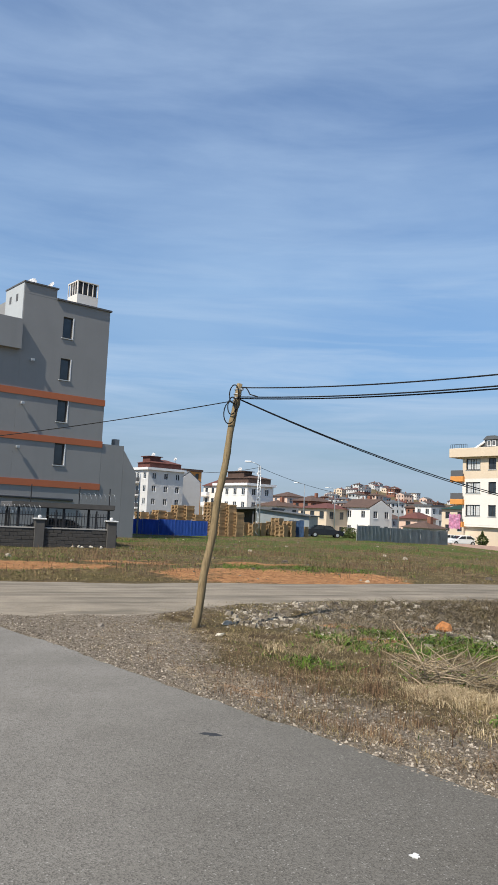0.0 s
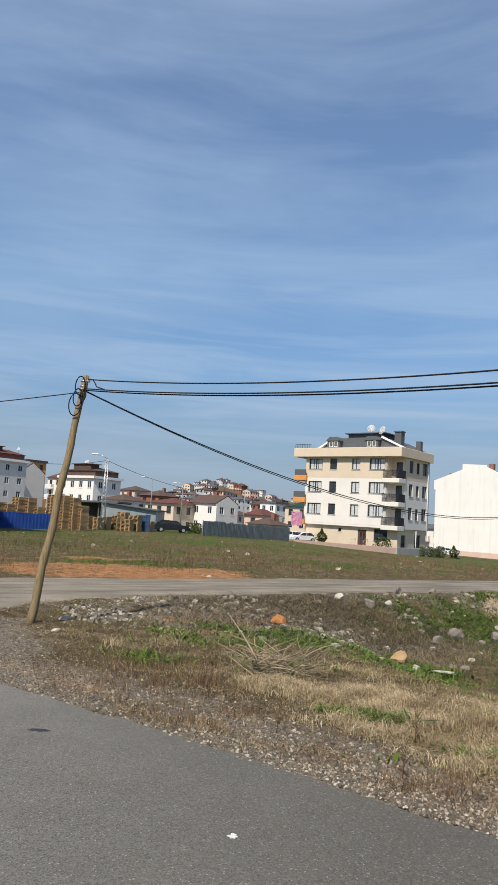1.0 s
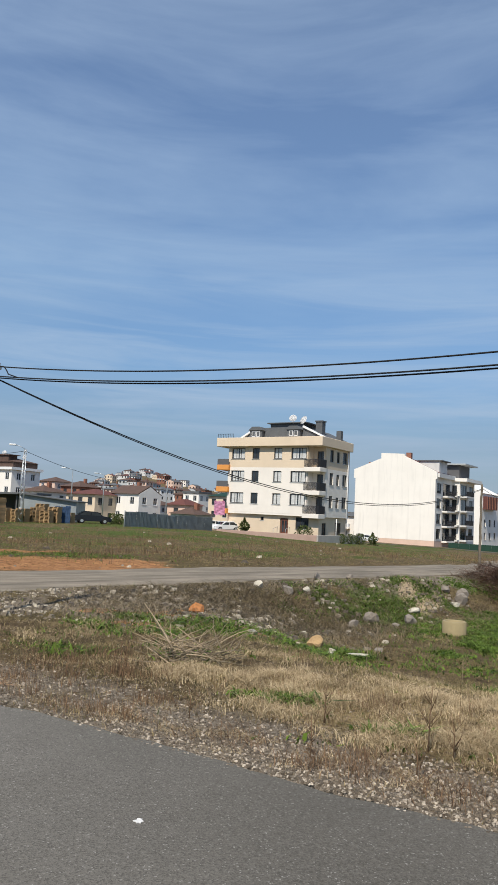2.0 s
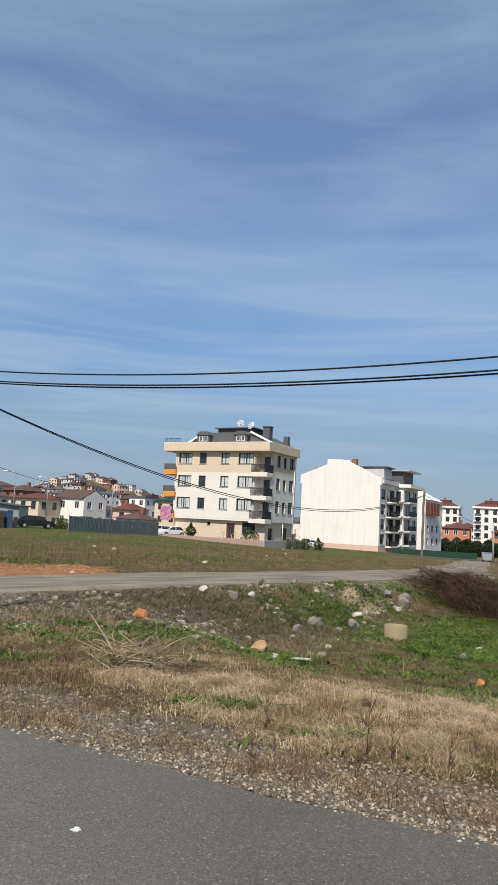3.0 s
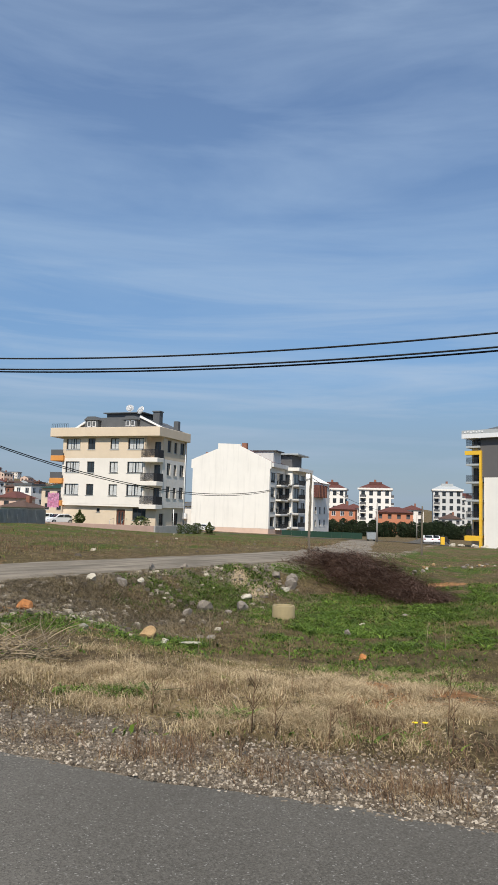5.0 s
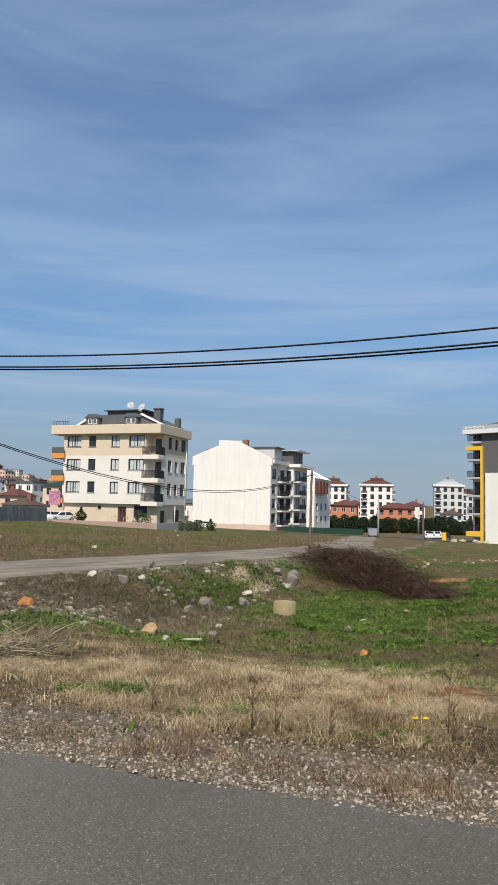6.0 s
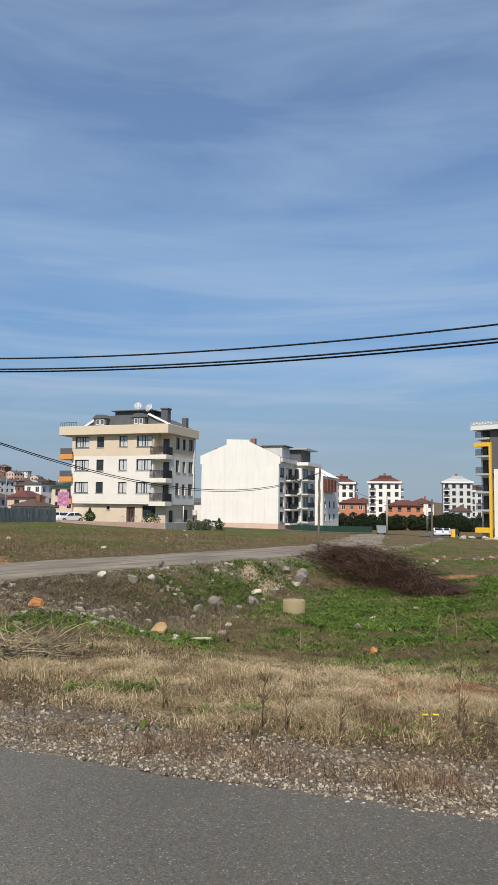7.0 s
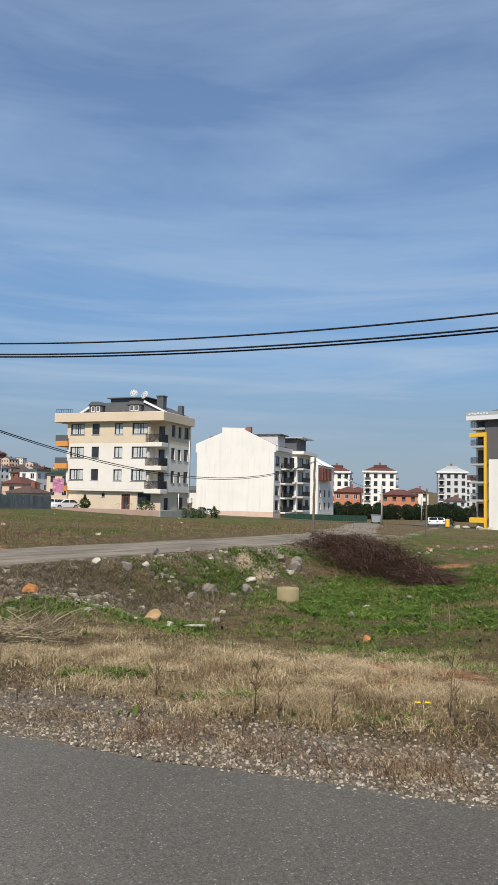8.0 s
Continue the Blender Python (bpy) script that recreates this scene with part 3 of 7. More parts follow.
def shared(key, maker, mat):
    if key not in MESHES:
        bm = bmesh.new()
        maker(bm)
        me = bpy.data.meshes.new(key[0])
        bm.to_mesh(me)
        bm.free()
        me.materials.append(mat)
        MESHES[key] = me
    return MESHES[key]


def add(name, me, parent, m):
    ob = new(name, me)
    ob.parent = parent
    ob.matrix_local = m
    return ob


def window(parent, m, h, frame_mat=None, bars=1, sill=True, curtain=False, deep=0.13, name="window"):
    frame_mat = frame_mat or M_FRAME
    x0, x1, z0, z1 = h[:4]
    w, t = round(x1 - x0, 2), round(z1 - z0, 2)
    b = min(0.09, 0.12 * w)

    def frame_mesh(bm):
        xs = [0, b]
        for i in range(bars):
            c = w * (i + 1) / (bars + 1)
            xs += [c - b / 2, c + b / 2]
        xs += [w - b, w]
        lattice(bm, xs, [0, b, t - b, t], lambda i, j: i % 2 == 0 or j != 1, 0, 0.06)
    loc = m @ Matrix.Translation((x0, deep, z0))
    ob = add(name, shared(("window_frame", w, t, bars, frame_mat.name), frame_mesh, frame_mat), parent, loc)
    ident = Matrix.Identity(4)
    add("pane", shared(("pane", w, t), lambda bm: box(bm, b * 0.5, w - b * 0.5, 0.03, 0.045, b * 0.5, t - b * 0.5), M_GLASS), ob, ident)
    if curtain:
        add("curtain", shared(("curtain", w, t, bars), lambda bm: [box(bm, b + (w - 2 * b) * a, b + (w - 2 * b) * e, 0.022, 0.028, b, t - b) for a, e in ((0.06, 0.46), (0.56, 0.97))], M_CURTAIN), ob, ident)
    if sill:
        add("sill", shared(("sill", w), lambda bm: box(bm, -0.08, w + 0.08, -deep - 0.06, 0.02, -0.07, -0.003), M_WFRAME if frame_mat is M_WFRAME else M_GREYL), ob, ident)
    return ob


def rail_lattice(bm, x0, x1, y, z, h, gap=0.13, bar=0.03):
    n = max(2, int((x1 - x0) / gap))
    xs = []
    for i in range(n + 1):
        x = x0 + (x1 - x0 - bar) * i / n
        xs += [x, x + bar]
    lattice(bm, xs, [z, z + h - 0.05, z + h], lambda i, j: j == 1 or i % 2 == 0, y, y + 0.03)


def balcony(parent, m, x0, x1, z, out, slab_mat, rail="bars", rail_h=1.0, slab=0.35, rail_mat=None):
    """A slab that juts out of a face, with a railing."""
    bm = bmesh.new()
    box(bm, x0, x1, -out, 0, z - slab, z, 0.02)
    ob = part("balcony", bm, slab_mat, parent)
    ob.matrix_local = m
    bm = bmesh.new()
    if rail == "bars":
        rail_lattice(bm, x0 + 0.04, x1 - 0.04, -out + 0.05, z, rail_h)
    else:
        box(bm, x0 + 0.02, x1 - 0.02, -out + 0.02, -out + 0.07, z + 0.06, z + rail_h)
        box(bm, x0 + 0.02, x0 + 0.07, -out + 0.07, 0, z + 0.06, z + rail_h)
        box(bm, x1 - 0.07, x1 - 0.02, -out + 0.07, 0, z + 0.06, z + rail_h)
    part("railing", bm, rail_mat or M_IRON, ob)
    return ob


def hip_roof(bm, x0, x1, y0, y1, z, rise, inset=None):
    cy, cx = (y0 + y1) / 2, (x0 + x1) / 2
    i = inset if inset is not None else min(y1 - y0, x1 - x0) / 2
    if x1 - x0 >= y1 - y0:
        a, b = (x0 + i, cy, z + rise), (x1 - i, cy, z + rise)
    else:
        a, b = (cx, y0 + i, z + rise), (cx, y1 - i, z + rise)
    p = [bm.verts.new(v) for v in ((x0, y0, z), (x1, y0, z), (x1, y1, z), (x0, y1, z), a, b)]
    if x1 - x0 >= y1 - y0:
        fs = ((0, 1, 5, 4), (1, 2, 5), (2, 3, 4, 5), (3, 0, 4))
    else:
        fs = ((0, 1, 4), (1, 2, 5, 4), (2, 3, 5), (3, 0, 4, 5))
    for f in (*fs, (3, 2, 1, 0)):
        bm.faces.new([p[k] for k in f])


def shell(parent, w, d, z0, z1, holes, mat, name="wall", depth=0.22, roofed=True, label=""):
    """Four walls with openings; holes is {face: [(x0, x1, z0, z1), ...]}."""
    bm = bmesh.new()
    for face, length in (("front", w), ("right", d), ("back", w), ("left", d)):
        facade(bm, on_face(face, w, d), 0, length, z0, z1, holes.get(face, []), depth)
    if roofed:
        for z in (z1,):
            bm.faces.new([bm.verts.new(p) for p in ((0, 0, z), (w, 0, z), (w, d, z), (0, d, z))])
    # solid charcoal box behind the openings; its dark colour stands in for unlit rooms
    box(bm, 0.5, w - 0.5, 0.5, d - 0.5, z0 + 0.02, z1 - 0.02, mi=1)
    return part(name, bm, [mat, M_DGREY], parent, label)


def dish(parent, x, y, z, turn=0.0, r=0.45):
    bm = bmesh.new()
    rings = []
    for i in range(4):
        a = i / 3
        rings.append([bm.verts.new((r * a * math.cos(t * math.pi / 6), 0.25 * r * a * a, r * a * math.sin(t * math.pi / 6))) for t in range(12)] if i else [bm.verts.new((0, 0, 0))])
    for t in range(12):
        bm.faces.new((rings[0][0], rings[1][t], rings[1][(t + 1) % 12]))
        for i in (1, 2):
            bm.faces.new((rings[i][t], rings[i + 1][t], rings[i + 1][(t + 1) % 12], rings[i][(t + 1) % 12]))
    bmesh.ops.solidify(bm, geom=bm.faces[:], thickness=0.02)
    bmesh.ops.rotate(bm, verts=bm.verts[:], cent=(0, 0, 0), matrix=Euler((radians(-25), 0, radians(turn))).to_matrix())
    ob = part("satellite_dish", bm, M_WFRAME, parent, "white satellite dish")
    ob.matrix_local = Matrix.Translation((x, y, z))
    bm = bmesh.new()
    tube(bm, [(0, 0.15, -0.9), (0, 0.15, 0)], 0.03, 6)
    part("mast", bm, M_STEEL, ob)
    return ob


ROT = -38.5


def cream_block():
    """Four-storey corner block with a buff top floor, set on a low plinth wall."""
    w, d = 15.0, 8.4
    o = Vector((19.55, 97.9, -1.45))
    root = empty("apartment_building", pose(o.x, o.y, o.z, 0, 0, ROT) @ Matrix.Translation((-w, 0, 0)) @ Matrix.Diagonal((1, 1, 1.05, 1)), "cream four-storey apartment block with buff top floor and dark roof", "building")
    H0, H1, H2, H3, HT = 0.0, 3.6, 6.55, 9.5, 12.75
    ground = [(8.75, 10.05, 0.9, 3.0), (11.2, 13.2, 1.7, 3.2), (5.6, 6.1, 2.6, 3.05)]
    wins = []
    for z in (4.75, 7.7, 10.75):
        wins += [(0.55, 2.8, z, z + 1.45), (4.05, 5.2, z, z + 1.45), (7.6, 8.9, z, z + 1.45), (10.35, 12.75, z, z + 1.45)]
    side = []
    for z in (4.6, 7.6, 10.6):
        side += [(2.2, 3.3, z, z + 1.55), (4.3, 5.2, z, z + 1.45), (6.2, 7.6, z, z + 1.55)]
    side += [(1.0, 2.3, 0.9, 2.6), (5.0, 6.8, 0.6, 2.7)]
    hf = on_face("front", w, d)
    hr = on_face("right", w, d)
    # ground floor set back a little, buff
    shell(root, w - 0.3, d, H0, H1, {"front": ground, "right": side[-2:]}, M_CREAM2, "ground_floor_wall")
    up = bmesh.new()
    for z0, z1 in ((H1 + 0.01, H3 + 0.1),):
        facade(up, hf @ Matrix.Translation((0, -0.45, 0)), 0, w - 1.9, z0, z1, [h for h in wins if h[2] < H3])
        facade(up, hf @ Matrix.Translation((0, 0.9, 0)), w - 1.9, w, z0, z1, [(w - 1.3, w - 0.35, z + 0.02, z + 2.2) for z in (3.7, 6.65)])
        facade(up, hr, 0.9, d, z0, z1, [h for h in side[:-2] if h[2] < H3])
        facade(up, on_face("left", w, d), 0, d, z0, z1, [])
        facade(up, on_face("back", w, d), 0, w, z0, z1, [])
        box(up, w - 2.1, w - 1.9, -0.45, 0.9, z0, z1)
        box(up, 0, w, -0.44, d, z0 - 0.25, z0 + 0.02)
    part("wall", up, M_CREAM, root)
    top = bmesh.new()
    facade(top, hf @ Matrix.Translation((0, -0.45, 0)), 0, w - 1.9, H3 + 0.1, HT - 0.3, [h for h in wins if h[2] > H3])
    facade(top, hf @ Matrix.Translation((0, 0.9, 0)), w - 1.9, w, H3 + 0.1, HT - 0.3, [(w - 1.3, w - 0.35, 9.67, 11.85)])
    facade(top, hr, 0.9, d, H3 + 0.1, HT - 0.3, [h for h in side[:-2] if h[2] > H3])
    facade(top, on_face("left", w, d), 0, d, H3 + 0.1, HT - 0.3, [])
    box(top, w - 2.1, w - 1.9, -0.45, 0.9, H3 + 0.1, HT - 0.3)
    part("top_floor_wall", top, M_CREAM2, root)
    # charcoal fill behind the upper windows, the rooms' shade put into its colour
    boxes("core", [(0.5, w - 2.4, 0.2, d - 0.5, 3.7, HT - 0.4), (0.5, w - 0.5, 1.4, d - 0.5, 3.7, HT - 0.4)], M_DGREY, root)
    for h in wins:
        window(root, hf @ Matrix.Translation((0, -0.45, 0)), h, bars=2 if h[1] - h[0] > 2 else 1, curtain=(h[0] > 3 and h[0] < 4.5) is False)
    for h in side[:-2]:
        window(root, hr, h, bars=1, curtain=False)
    for h in side[-2:]:
        window(root, on_face("right", w - 0.3, d), h, bars=1)
    window(root, hf, ground[1], bars=2)
    window(root, hf, ground[2], bars=0)
    for z in (3.7, 6.65, 9.65):
        window(root, hf @ Matrix.Translation((0, 0.9, 0)), (w - 1.3, w - 0.35, z + 0.02, z + 2.2), bars=1, sill=False, name="balcony_door")
        bm = bmesh.new()
        box(bm, w - 2.35, w + 0.15, -1.0, 0.9, z - 0.55, z + 0.01, 0.03)
        b = part("balcony", bm, M_CREAM, root)
        bm = bmesh.new()
        rail_lattice(bm, w - 2.3, w + 0.12, -0.95, z, 1.05, 0.09, 0.045)
        part("railing", bm, M_IRON, b)
        bm = bmesh.new()
        rail_lattice(bm, 0, 1.8, 0, z, 1.05, 0.09, 0.045)
        part("railing", bm, M_IRON, b).matrix_local = pose(w + 0.12, -0.9, 0, 0, 0, 90)
        # orange-fronted balcony at the other end
        bm = bmesh.new()
        box(bm, -1.7, 0.35, -0.9, 2.2, z - 0.45, z + 0.25, 0.03)
        b = part("balcony", bm, M_ORANGE, root, "orange balcony front")
        bm = bmesh.new()
        box(bm, -1.66, 0.3, -0.86, -0.8, z + 0.25, z + 1.05)
        box(bm, -1.66, -1.6, -0.8, 2.1, z + 0.25, z + 1.05)
        part("railing", bm, M_DGREY, b)
    # parapet band, roof and attic
    boxes("parapet", [(-1.8, w + 0.4, -1.1, d + 0.3, HT - 0.35, HT + 0.85)], M_CREAM2, root, "broad buff parapet band", 0.04)
    bm = bmesh.new()
    prism(bm, [(1.2, HT + 0.86), (w, HT + 0.86), (w - 3.4, HT + 2.3), (4.0, HT + 2.3)], 0.6, d)
    box(bm, 5.6, 11.0, 1.6, 6.0, HT + 1.7, HT + 2.95)
    box(bm, 5.2, 11.6, 1.2, 6.4, HT + 2.95, HT + 3.07)
    roof = part("roof", bm, M_ROOF, root, "dark slate-grey attic roof")
    for pts in (((1.0, HT + 0.86), (1.45, HT + 0.86), (4.15, HT + 2.25), (4.0, HT + 2.48)), ((w + 0.2, HT + 0.86), (w - 0.25, HT + 0.86), (w - 3.55, HT + 2.25), (w - 3.4, HT + 2.48))):
        bm = bmesh.new()
        prism(bm, list(pts), 0.35, 0.62)
        part("bargeboard", bm, M_WFRAME, roof, "white painted bargeboard")
    bm = bmesh.new()
    rail_lattice(bm, -1.7, 1.0, -0.95, HT + 0.85, 0.55, 0.3, 0.04)
    part("terrace_railing", bm, M_IRON, root)
    for x in (3.2, 9.3):
        bm = bmesh.new()
        box(bm, x, x + 2.0, -0.1, 2.5, HT + 0.86, HT + 1.9)
        prism(bm, [(x - 0.2, HT + 1.9), (x + 2.2, HT + 1.9), (x + 1.6, HT + 2.4), (x + 0.4, HT + 2.4)], -0.25, 2.5)
        part("dormer", bm, M_ROOF, root)
        for k in (0.35, 1.1):
            window(root, Matrix.Translation((0, -0.25, 0)), (x + k, x + k + 0.6, HT + 1.05, HT + 1.8), M_WFRAME, 0, False)
    boxes("chimney", [(w - 2.6, w - 1.6, 2.5, 3.5, HT + 1.5, HT + 3.2), (w - 2.7, w - 1.5, 2.4, 3.6, HT + 3.2, HT + 3.35)], M_ROOF, root)
    boxes("chimney", [(w - 0.9, w - 0.2, 5.6, 6.3, HT + 0.86, HT + 2.3)], M_ROOF, root)
    dish(root, 9.3, 1.4, HT + 3.7, 20, 0.55)
    dish(root, 11.0, 1.2, HT + 3.4, -15, 0.6)
    bm = bmesh.new()
    box(bm, 8.85, 9.95, 0.08, 0.14, 0.9, 2.95)
    door = part("door", bm, M_DOOR, root, "brown wooden entrance door")
    boxes("door_panel", [(9.05, 9.35, 0.05, 0.08, 1.2, 2.7), (9.5, 9.8, 0.05, 0.08, 1.2, 2.7)], M_GLASS, door)
    boxes("step", [(8.5, 10.3, -1.2, 0, 0.0, 0.7), (8.5, 10.3, -0.8, 0, 0.7, 0.88)], M_CONC, root)
    for x in (8.45, 10.35):
        bm = bmesh.new()
        tube(bm, [(x, -1.2, 0.6), (x, -1.2, 1.6), (x, -0.05, 1.85)], 0.03, 6)
        part("handrail", bm, M_STEEL, root)
    for x, y, z in ((w + 0.08, d - 0.6, HT - 0.4), (w, d - 3.6, 3.2)):
        bm = bmesh.new()
        tube(bm, [(x, y, 0), (x, y, z)], 0.06, 6)
        part("downpipe", bm, M_WFRAME, root)
    # pink bedding hung out on the lowest orange balcony
    bm = bmesh.new()
    g = [[bm.verts.new((-1.75 + 1.9 * i / 8, -0.98 - 0.05 * math.sin(i * 1.7) - 0.03 * math.cos(j * 2 + i), 4.9 - 1.9 * j / 8 + 0.1 * math.sin(i * 2.1))) for i in range(9)] for j in range(9)]
    for j in range(8):
        for i in range(8):
            bm.faces.new((g[j][i], g[j][i + 1], g[j + 1][i + 1], g[j + 1][i]))
    bmesh.ops.solidify(bm, geom=bm.faces[:], thickness=0.04)
    cloth = bm_obj("hanging_blanket", bm, M_PINK)
    cloth.matrix_world = root.matrix_world.copy()
    tagged(cloth, "pink blanket hung over an orange balcony front", "blanket")
    # low wall in front
    wl = bmesh.new()
    box(wl, -3.0, w + 1.2, -3.3, -3.0, -1.0, 1.12, 0.03)
    wall = bm_obj("garden_wall", wl, M_BLOCKS)
    wall.matrix_world = root.matrix_world.copy()
    tagged(wall, "low pinkish plastered garden wall before the cream block", "wall")
    wl = bmesh.new()
    box(wl, w + 1.2, w + 1.45, -3.3, d + 2, -1.3, 1.12, 0.03)
    wall = bm_obj("garden_wall", wl, M_CONC)
    wall.matrix_world = root.matrix_world.copy()
    tagged(wall, "low grey garden wall beside the cream block", "wall")
    return root


def grey_block():
    """Tall grey block with terracotta bands."""
    w, d = 14.0, 24.0
    far = Vector((-22.4, 51.7, 0))
    m = pose(far.x, far.y, zat(-22, 50), 0, 0, ROT) @ Matrix.Translation((-w, -d, 0))
    root = empty("grey_building", m, "tall grey rendered building with terracotta bands and a stair tower", "building")
    HT = 16.9
    LOW = HT - 2.1
    da = 6.75                      # the tall end; the rest of the block is lower
    wz = [14.25, 11.2, 8.15, 5.05]
    holes = [(da - 3.72, da - 2.95, z, z + 1.55) for z in wz]
    off = Matrix.Translation((0, d - da, 0))
    shell(root, w, da, 0, HT, {"right": holes}, M_GREYR, "tall_end_wall").matrix_local = off
    shell(root, w, d - da - 0.004, 0, LOW, {}, M_GREYR)
    hr = off @ on_face("right", w, da)
    for h in holes:
        window(root, hr, h, bars=0, sill=True)
        boxes("jamb", [(w + 0.0, w + 0.02, d - da + h[1], d - da + h[1] + 0.07, h[2] - 0.06, h[3])], M_WFRAME, root)
    for z in (9.6, 6.5, 3.35):
        boxes("band", [(w + 0.003, w + 0.06, 0, d + 0.03, z + 0.1, z + 0.56)], M_TERRA, root, "terracotta painted band")
    boxes("coping", [(-0.1, w + 0.12, d - 4.35, d + 0.12, HT + 0.003, HT + 0.12)], M_DGREY, root)
    # raised stair tower over the tall end
    boxes("stair_tower", [(w - 3.3, w + 0.004, d - da - 0.003, d - 4.35, HT + 0.003, HT + 0.75)], M_GREYR, root)
    boxes("coping", [(w - 3.4, w + 0.1, d - da - 0.1, d - 4.25, HT + 0.75, HT + 0.85)], M_DGREY, root)
    # added slab of paler grey: the sunlight on this end put into its colour
    boxes("tower_end_sunlit", [(w - 3.3, w - 0.03, d - da - 0.06, d - da - 0.005, LOW + 0.12, HT + 0.73)], M_GREYL, root, "grey end of the stair tower, paled to look sunlit")
    for x in (w - 2.5, w - 1.3):
        boxes("vent", [(x, x + 0.3, d - da - 0.09, d - da - 0.062, HT - 0.4, HT + 0.1)], M_DGREY, root)
    # projecting parapet of the lower part, which shades the wall
    boxes("parapet", [(w + 0.005, w + 0.40, 0, d - da - 0.1, LOW - 2.0, LOW + 0.1)], M_GREYR, root, "deep grey projecting parapet")
    # cabin on the roof
    bm = bmesh.new()
    box(bm, w - 1.9, w - 0.3, d - 2.65, d - 0.95, HT + 0.12, HT + 0.95)
    cab = part("roof_unit", bm, M_CREAM, root, "cream ventilation unit with louvres")
    bm = bmesh.new()
    for i in range(5):
        box(bm, w - 0.36, w - 0.29, d - 2.65 + 0.41 * i, d - 2.59 + 0.41 * i, HT + 0.95, HT + 1.9)
        box(bm, w - 1.9 + 0.37 * i, w - 1.84 + 0.37 * i, d - 2.66, d - 2.6, HT + 0.95, HT + 1.9)
    box(bm, w - 1.92, w - 0.28, d - 2.67, d - 0.94, HT + 1.9, HT + 1.97)
    part("louvre", bm, M_CREAM, cab)
    boxes("louvre_core", [(w - 1.8, w - 0.42, d - 2.52, d - 1.05, HT + 0.953, HT + 1.898)], M_FRAME, cab)
    # wall lamps on brackets
    for y, z in ((d - 6.4, 9.1), (d - 6.5, 6.05), (d - 6.6, 1.6), (d - 5.9, 12.2)):
        bm = bmesh.new()
        tube(bm, [(w, y, z), (w + 0.2, y, z + 0.02)], 0.03, 6)
        box(bm, w + 0.12, w + 0.32, y - 0.12, y + 0.12, z - 0.08, z + 0.1, 0.02)
        part("wall_lamp", bm, M_STEEL, root)
    dish(root, w - 1.6, d - 5.8, HT + 1.3, 30, 0.5)
    dish(root, w - 0.6, d - 4.7, HT + 1.15, 10, 0.35)
    bm = bmesh.new()
    tube(bm, [(w + 0.1, d - 8.8, 0), (w + 0.1, d - 8.8, 2.7), (w + 0.1, d - 2.1, 2.6)], 0.09, 8)
    part("pipe", bm, M_DGREY, root, "dark drainpipe")
    # lower annex behind
    ax = bmesh.new()
    prism(ax, [(w - 9, 0), (w - 0.004, 0), (w - 0.004, 6.9), (w - 9, 6.9)], d + 0.01, d + 1.9)
    part("annex", ax, M_GREYR, root)
    ax = bmesh.new()
    v = [ax.verts.new(p) for p in ((w - 9, d + 1.91, 0), (w - 0.004, d + 1.91, 0), (w - 0.004, d + 3.1, 0), (w - 9, d + 3.1, 0), (w - 9, d + 1.91, 6.6), (w - 0.004, d + 1.91, 6.6), (w - 0.004, d + 3.1, 4.9), (w - 9, d + 3.1, 4.9))]
    for q in ((3, 2, 1, 0), (4, 5, 6, 7), (0, 1, 5, 4), (1, 2, 6, 5), (2, 3, 7, 6), (3, 0, 4, 7)):
        ax.faces.new([v[i] for i in q])
    part("annex_end", ax, M_GREYR, root)
    boxes("chimney", [(w - 0.9, w - 0.4, d + 1.3, d + 1.7, 6.9, 7.4)], M_GREYR, root)
    return root


